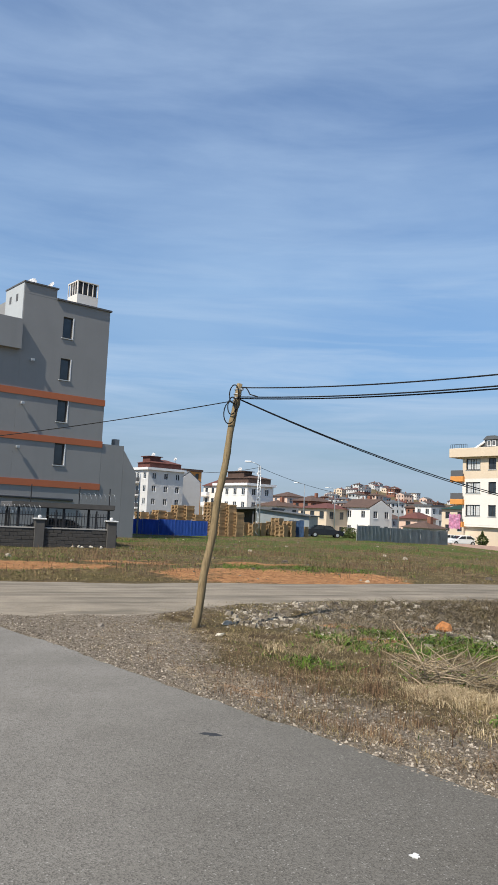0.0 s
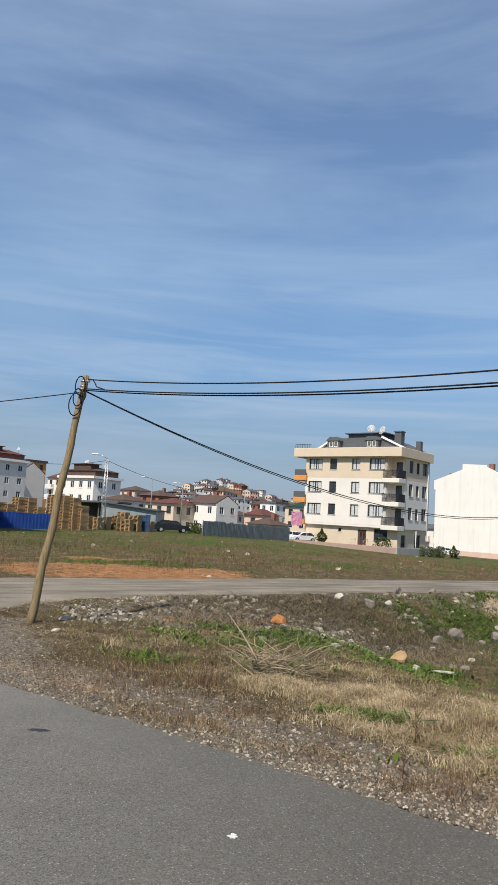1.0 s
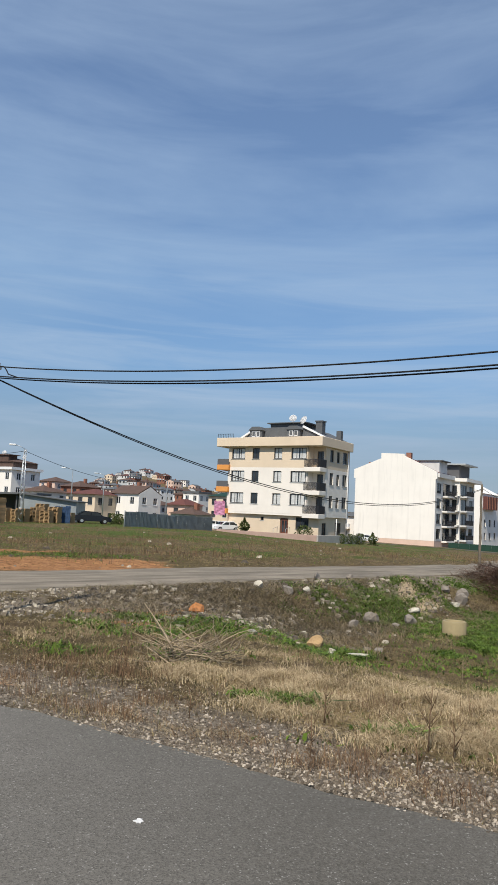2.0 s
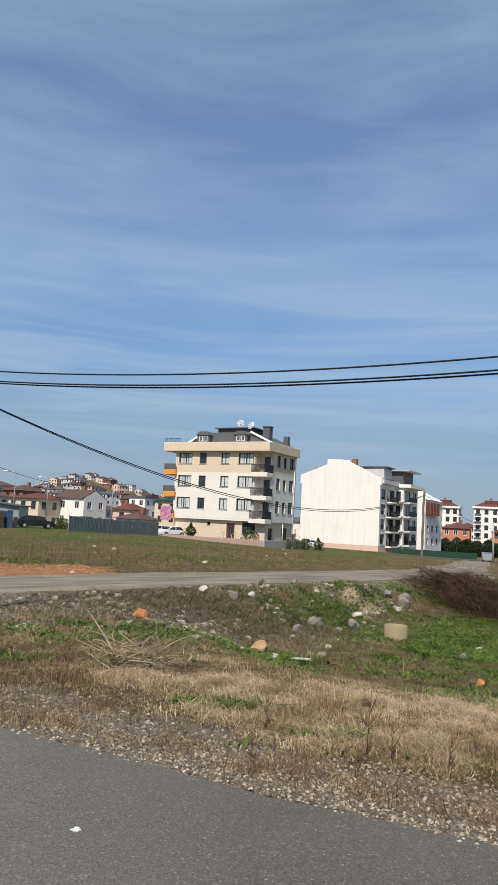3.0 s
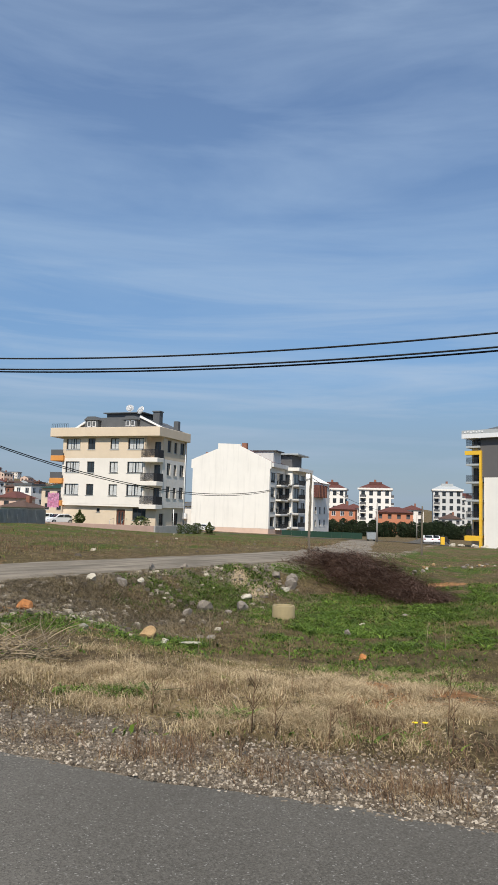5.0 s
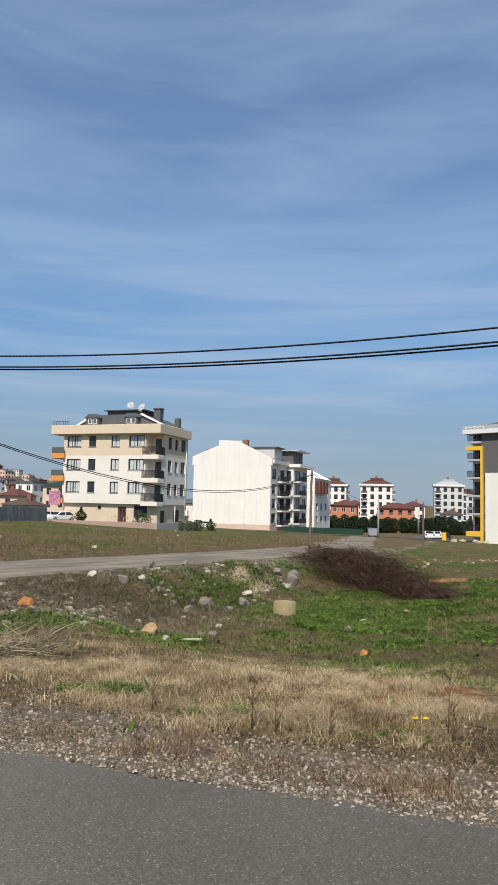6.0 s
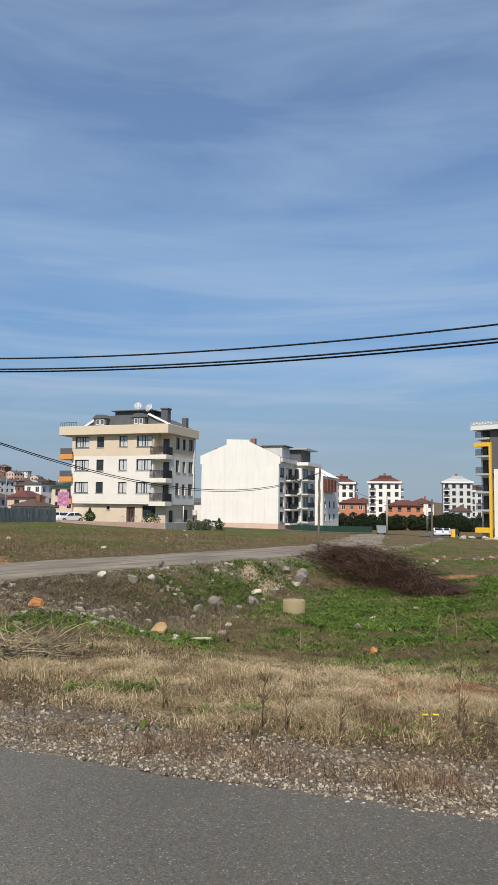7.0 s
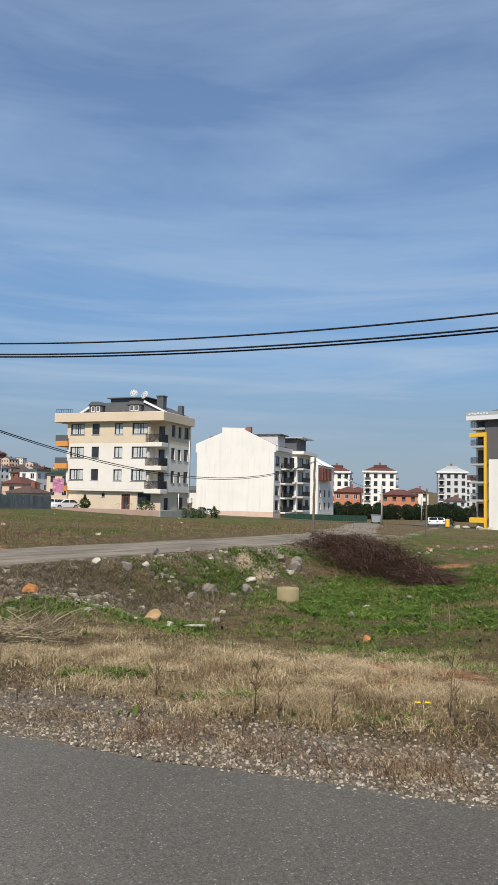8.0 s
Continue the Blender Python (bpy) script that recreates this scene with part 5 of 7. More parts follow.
tube(bm, [a0 + RD * 0.05, a0 + RD * 0.22 + Vector((0, 0, -0.02)), a0 + RD * 0.30 + Vector((0, 0, -0.09)), a0 + RD * 0.36 + Vector((0, 0, -0.17)), a0 + RD * 0.6 + Vector((0, 0, -0.24))], 0.011, 6)
tagged(bm_obj("cable", bm, M_BLACK), "short black jumper cable beside the pole head", "cable", "overhead cables")
P2 = Vector((14.47, 34.23, zat(14.47, 34.23)))
wooden_pole(P2, P2 + Vector((0.05, 0, 3.98)), 0.068, 0.050, "slim weathered wooden utility pole beside the track", M_GREYPOLE)
cable(P0 + TOPV * 0.94, P2 + Vector((0.0, 0, 3.74)), 1.42, 0.012, "black cable hanging in a deep sag between two poles")
cable(P0 + TOPV * 0.936 + Vector((0.03, 0.02, 0)), P2 + Vector((0.05, 0, 3.72)), 1.46, 0.010, "black cable hanging in a deep sag between two poles")
P3 = Vector((33.0, 54.2, zat(33.0, 54.2)))
wooden_pole(P3, P3 + Vector((0.02, 0, 4.0)), 0.085, 0.065, "grey weathered wooden utility pole beside the track", M_GREYPOLE)
cable(P2 + Vector((0.05, 0, 3.8)), P3 + Vector((0, 0, 3.8)), 0.9, 0.010, "thin black cable between two poles")
L1 = P0 + TOPV * 0.93
EL = Vector((L1.x - 15.0, L1.y + 3.0, 3.05))
cable(L1, EL, 0.25, 0.009, "black overhead cable leading to the grey building")
wooden_pole((EL.x, EL.y, -0.1), (EL.x, EL.y, 3.4), 0.10, 0.08, "short wooden cable post beside the track")


def street_lamp(x, y, h, label, arm=1.2, turn=0.0):
    z = zat(x, y)
    root = empty("street_lamp", pose(x, y, z, 0, 0, turn), label, "street lamp", "street lamps")
    bm = bmesh.new()
    tube(bm, [(0, 0, -0.3), (0, 0, h * 0.6), (0, 0, h), (-arm * 0.5, 0, h + 0.15), (-arm, 0, h + 0.2)], [0.09, 0.07, 0.05, 0.04, 0.04], 8)
    part("post", bm, M_STEEL, root)
    bm = bmesh.new()
    box(bm, -arm - 0.6, -arm, -0.13, 0.13, h + 0.14, h + 0.27, 0.04)
    part("lamp_head", bm, M_WFRAME, root)
    return root


def lattice_mast(x, y, h):
    z = zat(x, y)
    root = empty("lattice_mast", Matrix.Translation((x, y, z)), "slim steel lattice mast carrying a lamp and cables", "mast")
    for i, (a, b) in enumerate(((-1, -1), (1, -1), (1, 1), (-1, 1))):
        bm = bmesh.new()
        tube(bm, [(0.24 * a, 0.24 * b, -0.3), (0.10 * a, 0.10 * b, h)], 0.035, 5)
        part("leg", bm, M_STEEL, root)
    for k in range(14):
        z0, z1 = h * k / 14, h * (k + 1) / 14
        w0, w1 = 0.24 - 0.14 * k / 14, 0.24 - 0.14 * (k + 1) / 14
        s = 1 if k % 2 else -1
        for f in (-1, 1):
            bm = bmesh.new()
            tube(bm, [(-s * w0, f * w0, z0), (s * w1, f * w1, z1)], 0.022, 4)
            part("brace", bm, M_STEEL, root)
    bm = bmesh.new()
    tube(bm, [(0, 0, h), (-0.5, 0, h + 0.25), (-1.0, 0, h + 0.4)], 0.035, 5)
    part("arm", bm, M_STEEL, root)
    bm = bmesh.new()
    box(bm, -1.7, -0.95, -0.15, 0.15, h + 0.33, h + 0.5, 0.05)
    part("lamp_head", bm, M_WFRAME, root)


lattice_mast(-15.9, 80.1, 7.7)
cable((-15.9, 80.1, 7.5), (-31.0, 99.0, 8.2), 0.5, 0.025, "thin dark cable from the lattice mast")
cable((-15.9, 80.1, 7.5), (-5.5, 96.0, 5.2), 0.5, 0.025, "thin dark cable from the lattice mast")
street_lamp(-24.5, 66.0, 5.6, "pale steel street lamp near the grey annex", 1.0)
street_lamp(-14.3, 106.0, 7.0, "pale steel street lamp in the town", 1.0)
street_lamp(-11.0, 118.0, 7.0, "pale steel street lamp in the town", 1.0)
street_lamp(-1.0, 100.0, 6.0, "pale steel street lamp behind the tin fence", 0.8)
bm = bmesh.new()
tube(bm, [(0, 0, -0.3), (0, 0, 5.6)], [0.14, 0.10], 8)
q = bm_obj("concrete_post", bm, M_CONC)
q.location = (50.9, 95.6, zat(50.9, 95.6))
tagged(q, "pale concrete utility post beside the side street", "pole")
bm = bmesh.new()
tube(bm, [(0, 0, -0.3), (0, 0, 6.0)], [0.12, 0.08], 8)
q = bm_obj("concrete_post", bm, M_CONC)
q.location = (96.0, 160.0, zat(96, 160))
tagged(q, "pale concrete utility post before the hedge", "pole")


# ---- grey building's yard: block wall, iron fence, carport ----
M_PILLAR = plain("dark_concrete", (0.085, 0.08, 0.074), 0.92, 0.2, 2.0, grain=30, relief=0.3)


def yard():
    a, b = Vector((-27.0, 29.6, 0)), Vector((-15.45, 38.3, 0))
    d = (b - a).normalized()
    length = (b - a).length
    ang = math.degrees(math.atan2(d.y, d.x))
    m = pose(a.x, a.y, zat(-18, 36) - 0.05, 0, 0, ang)
    bm = bmesh.new()
    box(bm, 0, length, 0.03, 0.22, -0.4, 1.0)
    wall = bm_obj("yard_wall", bm, M_DGREY)
    wall.matrix_world = m
    tagged(wall, "low dark grey concrete-block wall with pillars", "wall")
    blk = shared(("block", 0), lambda bm: box(bm, 0.006, 0.394, 0, 0.25, 0.006, 0.182, 0.012), plain("grey_concrete_block", (0.062, 0.057, 0.052), 0.95, 0.3, 3, grain=25, relief=0.4))
    for r_ in range(5):
        n = int(length / 0.4)
        for i in range(n):
            if i * 0.4 < 2.5:
                continue
            add("block", blk, wall, Matrix.Translation((i * 0.4 + (0.2 if r_ % 2 else 0.0) - 0.1, rng.uniform(-0.012, 0.006), 0.02 + r_ * 0.19)))
    boxes("coping", [(0, length, -0.03, 0.28, 1.0, 1.06)], M_CONC, wall)
    for x in (length - 4.1, length - 0.3, 2.4):
        boxes("pillar", [(x - 0.25, x + 0.25, -0.12, 0.36, -0.3, 1.45)], M_PILLAR, wall, "", 0.02)
        boxes("pillar_cap", [(x - 0.32, x + 0.32, -0.19, 0.43, 1.45, 1.53)], M_WHITE2, wall, "", 0.02)
        bm = bmesh.new()
        bmesh.ops.create_uvsphere(bm, u_segments=10, v_segments=6, radius=0.1)
        s = part("finial", bm, M_WHITE2, wall)
        s.location = (x, 0.12, 1.6)
    for x0, x1 in ((2.7, length - 4.4), (length - 3.8, length - 0.6)):
        bm = bmesh.new()
        xs = []
        n = int((x1 - x0) / 0.14)
        for i in range(n + 1):
            x = x0 + (x1 - x0 - 0.025) * i / n
            xs += [x, x + 0.025]
        lattice(bm, xs, [1.06, 1.14, 1.17, 1.66, 1.70, 1.86], lambda i, j: j in (1, 3) or i % 2 == 0, 0.11, 0.135)
        f = bm_obj("iron_fence", bm, M_IRON)
        f.matrix_world = m
        tagged(f, "black iron bar fence on top of the block wall", "fence", "iron fence runs")
        for k in range(3):
            boxes("post", [(x0 + (x1 - x0) * (k + 0.5) / 3 - 0.04, x0 + (x1 - x0) * (k + 0.5) / 3 + 0.04, 0.09, 0.16, 1.06, 2.0)], M_IRON, f)
    # coils of razor wire
    for x0, x1, z in ((2.6, length - 4.0, 2.0), (length - 2.2, length - 0.1, 2.75)):
        bm = bmesh.new()
        n = int((x1 - x0) * 4)
        tube(bm, [(x0 + (x1 - x0) * i / (n * 10), 0.12 + 0.2 * math.cos(i * 0.628), z + 0.2 * math.sin(i * 0.628)) for i in range(n * 10)], 0.008, 3)
        c = bm_obj("razor_wire", bm, M_STEEL)
        c.matrix_world = m
        tagged(c, "coil of razor wire along the fence top", "wire")
    # carport behind
    root = empty("carport", m @ Matrix.Translation((length - 5.0, 1.6, 0)), "flat grey carport roof on steel posts behind the wall", "carport")
    boxes("roof", [(-0.3, 5.2, 0, 5.2, 2.05, 2.35)], M_DGREY, root, "", 0.03)
    boxes("fascia", [(-0.34, 5.24, -0.06, -0.003, 2.1, 2.36)], M_PILLAR, root)
    for x in (0, 2.4, 4.9):
        for y in (0.15, 5.0):
            boxes("post", [(x, x + 0.12, y, y + 0.12, -0.2, 2.05)], M_IRON, root)
    for x in (0.6, 3.2, 4.9):
        boxes("upper_post", [(x, x + 0.05, 0.05, 0.1, 2.35, 3.3)], M_IRON, root)
    return m, length


# ---- cars ----
def car(x, y, turn, paint, label, z=None):
    z = zat(x, y) if z is None else z
    root = empty("car", pose(x, y, z, 0, 0, turn), label, "car", "parked cars")
    prof = [(-2.1, 0.28), (2.1, 0.28), (2.15, 0.55), (2.0, 0.78), (1.05, 0.92), (0.45, 1.38), (-1.0, 1.44), (-1.75, 1.0), (-2.12, 0.92), (-2.17, 0.5)]
    bm = bmesh.new()
    prism(bm, prof, -0.83, 0.83)
    bmesh.ops.bevel(bm, geom=[e for e in bm.edges], offset=0.06, segments=2, affect="EDGES")
    body = part("body", bm, paint, root)
    for sgn in (-1, 1):
        bm = bmesh.new()
        y0, y1 = (0.815, 0.838) if sgn > 0 else (-0.838, -0.815)
        prism(bm, [(0.95, 0.95), (0.42, 1.3), (-0.2, 1.33), (-0.2, 0.95)], y0, y1)
        part("side_window", bm, M_GLASS, body)
        bm = bmesh.new()
        prism(bm, [(-0.3, 0.95), (-0.3, 1.33), (-0.98, 1.35), (-1.5, 1.02), (-1.5, 0.95)], y0, y1)
        part("side_window", bm, M_GLASS, body)
    for name, p0, p1 in (("windscreen", (1.06, 0.97), (0.50, 1.36)), ("rear_window", (-1.72, 1.07), (-1.08, 1.42))):
        bm = bmesh.new()
        o = 0.025 if name == "windscreen" else -0.025
        v = [bm.verts.new(k) for k in ((p0[0] + o, -0.68, p0[1]), (p0[0] + o, 0.68, p0[1]), (p1[0] + o, 0.62, p1[1]), (p1[0] + o, -0.62, p1[1]))]
        bm.faces.new(v)
        bmesh.ops.solidify(bm, geom=bm.faces[:], thickness=0.03)
        part(name, bm, M_GLASS, body)
    for sgn in (-1, 1):
        boxes("headlight", [(1.95, 2.16, sgn * 0.6 - 0.17, sgn * 0.6 + 0.17, 0.6, 0.76)], M_LENS, body, "", 0.03)
        boxes("tail_light", [(-2.2, -2.05, sgn * 0.64 - 0.14, sgn * 0.64 + 0.14, 0.72, 0.92)], M_LIGHTS, body, "", 0.03)
    for wx in (-1.3, 1.32):
        for wy in (-0.78, 0.78):
            bm = bmesh.new()
            bmesh.ops.create_cone(bm, cap_ends=True, segments=20, radius1=0.32, radius2=0.32, depth=0.21, matrix=pose(wx, wy, 0.32, 90))
            wheel = part("wheel", bm, M_BLACK, root)
            bm = bmesh.new()
            bmesh.ops.create_cone(bm, cap_ends=True, segments=14, radius1=0.2, radius2=0.18, depth=0.23, matrix=pose(wx, wy, 0.32, 90))
            part("rim", bm, M_STEEL, wheel)
    return root


ym, yl = yard()
cp = ym @ Vector((yl - 2.2, 3.6, 0))
car(cp.x, cp.y, 20, M_CAR_D, "dark car parked under the carport roof")
car(-9.3, 88.0, 15, M_CAR_D, "black saloon car parked beside pallets")
car(7.4, 106.0, -150, M_CAR_W, "white hatchback parked before the tin fence")
car(36.5, 138.0, -20, M_CAR_W, "white car parked between two blocks")
car(70.3, 113.5, 62, M_CAR_W, "white hatchback on the side street seen from behind")
car(74.8, 118.5, 62, M_CAR_W, "white car waiting on the side street")
car(78.0, 121.0, 40, M_CAR_D, "dark car on the side street")
car(-23.3, 74.0, 20, M_CAR_R, "red car behind the blue sheet fence")
car(2.6, 118.0, 10, M_CAR_W, "white van-like car parked in the town")
car(5.0, 121.0, 5, M_CAR_D, "dark car parked in the town")
car(6.9, 118.0, 5, M_CAR_W, "white car parked in the town")


# ---- timber yard ----
def pallet_mesh(bm):
    comb = [(0, 0.144), (0, 0), (0.14, 0), (0.14, 0.1), (0.53, 0.1), (0.53, 0), (0.67, 0), (0.67, 0.1), (1.06, 0.1), (1.06, 0), (1.2, 0), (1.2, 0.144)]
    prism(bm, comb, 0, 0.94)


def pallet_stack(x, y, n, turn=ROT, z=None, label="tall stack of pale wooden pallets"):
    z = zat(x, y) if z is None else z
    root = empty("pallet_stack", pose(x, y, z, 0, 0, turn), label, "pallets", "pallet stacks")
    me = shared(("pallet", 0), pallet_mesh, M_PALLET)
    for i in range(n):
        add("pallet", me, root, pose(rng.uniform(-0.04, 0.04), rng.uniform(-0.04, 0.04), 0.146 * i, 0, 0, rng.uniform(-2, 2)))


def polar(az, dist):
    return dist * math.sin(radians(az)), dist * math.cos(radians(az))


for az, n in ((-20.6, 14), (-20.0, 13), (-19.3, 16), (-18.6, 15), (-17.9, 20), (-17.2, 20), (-16.5, 14), (-15.4, 23), (-14.7, 23), (-14.0, 22), (-13.4, 17)):
    pallet_stack(*polar(az, 76.5), n)
for az, n, dist in ((-13.5, 9, 84), (-12.9, 10, 82), (-12.2, 9, 82), (-11.6, 10, 83), (-10.6, 11, 84), (-9.9, 9, 83), (-9.3, 12, 84), (-8.8, 10, 86), (-10.2, 14, 88), (-8.3, 8, 86)):
    pallet_stack(*polar(az, dist), n, ROT + rng.uniform(-25, 25), label="untidy stack of wooden pallets before a tin shed")


def sheet_fence(p, q, h, mat, label, pitch=0.09, post=2.0, tilt=0.0):
    p, q = Vector((*p, 0)), Vector((*q, 0))
    d = (q - p).normalized()
    ln = (q - p).length
    root = empty("sheet_fence", pose(p.x, p.y, 0, 0, 0, math.degrees(math.atan2(d.y, d.x))), label, "fence")
    n = int(ln / post)
    for i in range(n):
        bm = bmesh.new()
        x0, x1 = i * post, (i + 1) * post - 0.02
        g = p + d * (x0 + x1) / 2
        z = zat(g.x, g.y) - 0.1
        top = h + rng.uniform(-0.06, 0.06)
        k = int(post / pitch)
        lo = [bm.verts.new((x0 + (x1 - x0) * j / k, 0.03 * (j % 2), z)) for j in range(k + 1)]
        hi = [bm.verts.new((x0 + (x1 - x0) * j / k, 0.03 * (j % 2) + tilt * rng.uniform(-1, 1) * 0.02, z + top)) for j in range(k + 1)]
        for j in range(k):
            bm.faces.new((lo[j], lo[j + 1], hi[j + 1], hi[j]))
        bmesh.ops.solidify(bm, geom=bm.faces[:], thickness=0.006)
        part("panel", bm, mat, root)
        boxes("post", [(x0 - 0.04, x0 + 0.04, 0.04, 0.12, z - 0.2, z + h + 0.1)], M_STEEL, root)


sheet_fence((-27.5, 66.6), (-18.2, 69.6), 1.55, M_BLUE, "blue painted corrugated sheet fence round the timber yard", 0.15, 1.55)
sheet_fence((-13.0, 84.0), (-10.8, 83.6), 2.0, plain("faded_blue_slats", (0.06, 0.12, 0.24), 0.7, 0.3, 2), "faded blue slatted fence", 0.2, 0.6)
sheet_fence((-5.2, 82.6), (5.8, 98.2), 1.75, M_TIN, "grey corrugated tin fence along the field", 0.12, 2.0, 1.0)

bm = bmesh.new()
x, y = polar(-9.3, 92)
shed = empty("tin_shed", pose(x, y, zat(x, y), 0, 0, ROT + 30), "low shed of dull tin sheets", "shed")
prism(bm, [(-3.4, 0), (3.4, 0), (3.4, 2.4), (-3.4, 3.1)], 0, 4)
part("wall", bm, M_TIN, shed)
bm = bmesh.new()
prism(bm, [(-3.7, 3.12), (3.7, 2.38), (3.7, 2.5), (-3.7, 3.24)], -0.4, 4.3)
part("roof", bm, M_ROOF, shed)
x, y = polar(-12.3, 94)
shed = empty("open_shed", pose(x, y, zat(x, y), 0, 0, ROT + 30), "open-fronted shed under a sagging dark roof", "shed")
bm = bmesh.new()
prism(bm, [(-3.9, 2.9), (3.9, 3.1), (3.9, 3.3), (-3.9, 3.15)], -0.5, 5)
part("roof", bm, M_ROOF, shed)
boxes("back_wall", [(-3.7, 3.7, 4.6, 4.8, 0, 3.0)], M_DGREY, shed)
for x in (-3.6, -1.2, 1.2, 3.5):
    boxes("post", [(x, x + 0.15, 0, 0.15, 0, 2.95)], M_DGREY, shed)


# ---- plants with crowns ----
def leaf_material(name, lo, hi, rough=0.7):
    m, n, l, b = shader(name, rough, 0, 0.25)
    g = n.new("ShaderNodeNewGeometry")
    col = ramp(n, l, g.outputs["Random Per Island"], [(0.0, lo), (1.0, hi)]).outputs["Color"]
    big = noise_node(n, l, 1.1, 3, 0.5)
    col = mix(n, l, ramp(n, l, big.outputs["Fac"], [(0.35, (0,) * 3), (0.7, (0.45,) * 3)]).outputs["Color"], col, tuple(v * 0.55 for v in lo))
    l.new(col, b.inputs["Base Color"])
    return m


M_CONIFER = leaf_material("conifer_needles", (0.012, 0.022, 0.010), (0.040, 0.060, 0.022))
M_SHRUB = leaf_material("shrub_leaves", (0.030, 0.050, 0.012), (0.11, 0.13, 0.035))
M_STRAW = leaf_material("dry_straw", (0.20, 0.135, 0.065), (0.72, 0.58, 0.36), 0.8)
M_OLIVE = leaf_material("dull_grass", (0.075, 0.070, 0.022), (0.38, 0.29, 0.14), 0.8)
M_LUSH = leaf_material("fresh_grass", (0.024, 0.048, 0.006), (0.17, 0.260, 0.034), 0.7)
M_STEM = leaf_material("dead_stems", (0.050, 0.030, 0.018), (0.33, 0.205, 0.115), 0.85)
M_SCRUB = leaf_material("dry_scrub", (0.060, 0.048, 0.030), (0.38, 0.30, 0.19), 0.85)
M_CANE = leaf_material("bramble_canes", (0.060, 0.036, 0.026), (0.25, 0.15, 0.105), 0.8)


def crown_mesh(name, n, rx, rz, seed, mat, kind="round", leaf=0.2):
    r_ = np.random.RandomState(seed)
    u = r_.rand(n)
    z = u * rz
    if kind == "cone":
        rad = rx * (1 - u) ** 0.75 * (0.7 + 0.35 * np.sin(9 * u + 3))
    else:
        rad = rx * np.sqrt(np.clip(1 - (2 * u - 1) ** 2, 0.05, 1))
    a = r_.rand(n) * 2 * math.pi
    rad = rad * (0.45 + 0.6 * r_.rand(n) ** 0.5) * (1 + 0.25 * np.sin(3 * a + seed))
    c = np.stack([rad * np.cos(a), rad * np.sin(a), z], 1)
    d1 = r_.randn(n, 3)
    d1 /= np.linalg.norm(d1, axis=1)[:, None]
    d2 = np.cross(d1, r_.randn(n, 3))
    d2 /= np.linalg.norm(d2, axis=1)[:, None]
    s = leaf * (0.6 + 0.8 * r_.rand(n))[:, None]
    v = np.stack([c - d1 * s, c + d2 * s * 0.35, c + d1 * s, c - d2 * s * 0.35], 1).reshape(-1, 3)
    f = np.arange(n * 4).reshape(-1, 4)
    me = bpy.data.meshes.new(name)
    me.from_pydata(v.tolist(), [], f.tolist())
    me.materials.append(mat)
    return me


def plant(name, x, y, me, trunk_h, trunk_r, label, category, s=1.0, turn=0.0, group=""):
    root = empty(name, pose(x, y, zat(x, y), 0, 0, turn), label, category, group)
    bm = bmesh.new()
    tube(bm, [(0, 0, -0.1), (0.02, 0, trunk_h * 0.5 * s), (0, 0.02, trunk_h * s)], [trunk_r * s, trunk_r * 0.7 * s, trunk_r * 0.2 * s], 6)
    part("trunk", bm, M_TWIG, root)
    add("crown", me, root, Matrix.Diagonal((s, s, s, 1)))
    return root


CONE = [crown_mesh("conifer_crown", 900, 2.1, 6.4, 30 + i, M_CONIFER, "round", 0.36) for i in range(3)]
for i in range(68):
    t = i / 67
    x, y = 86 + 32 * t + rng.uniform(-1.5, 1.5), 194 - 24 * t + rng.uniform(-2, 2)
    plant("conifer_tree", x, y, CONE[i % 3], 3.5, 0.15, "dark green conifer in a dense row before the towers", "tree", rng.uniform(0.5, 0.74), rng.uniform(0, 360), "conifer row")
ROUND = [crown_mesh("shrub_crown", 700, 0.95, 1.7, 50 + i, M_SHRUB, "round", 0.13) for i in range(2)]
SPIKY = crown_mesh("shrub_crown", 600, 1.5, 2.2, 61, M_SHRUB, "cone", 0.2)
cm = pose(19.55, 97.9, -1.45, 0, 0, ROT) @ Matrix.Translation((-15.0, 0, 0))
for lx, ly, me, s, lab in ((4.2, -1.9, SPIKY, 1.0, "spreading yellow-green shrub before the cream block"), (13.6, -1.9, ROUND[0], 1.15, "rounded yellow-green shrub before the cream block"),
                           (16.5, 3.5, ROUND[1], 0.75, "rounded shrub beside the cream block"), (16.6, 6.0, ROUND[0], 0.8, "rounded shrub beside the cream block"),
                           (17.0, 8.4, ROUND[1], 0.9, "dark rounded shrub behind the garden wall"), (18.0, 10.5, SPIKY, 0.8, "dark rounded shrub behind the garden wall")):
    p = cm @ Vector((lx, ly, 0))
    plant("shrub", p.x, p.y, me, 0.8, 0.05, lab, "shrub", s, rng.uniform(0, 360), "garden shrubs")
for az, dist in ((-4.5, 92), (-4.0, 93)):
    x, y = polar(az, dist)
    plant("shrub", x, y, ROUND[0], 0.8, 0.05, "dark shrub beside the tin fence", "shrub", 0.75, rng.uniform(0, 360), "garden shrubs")


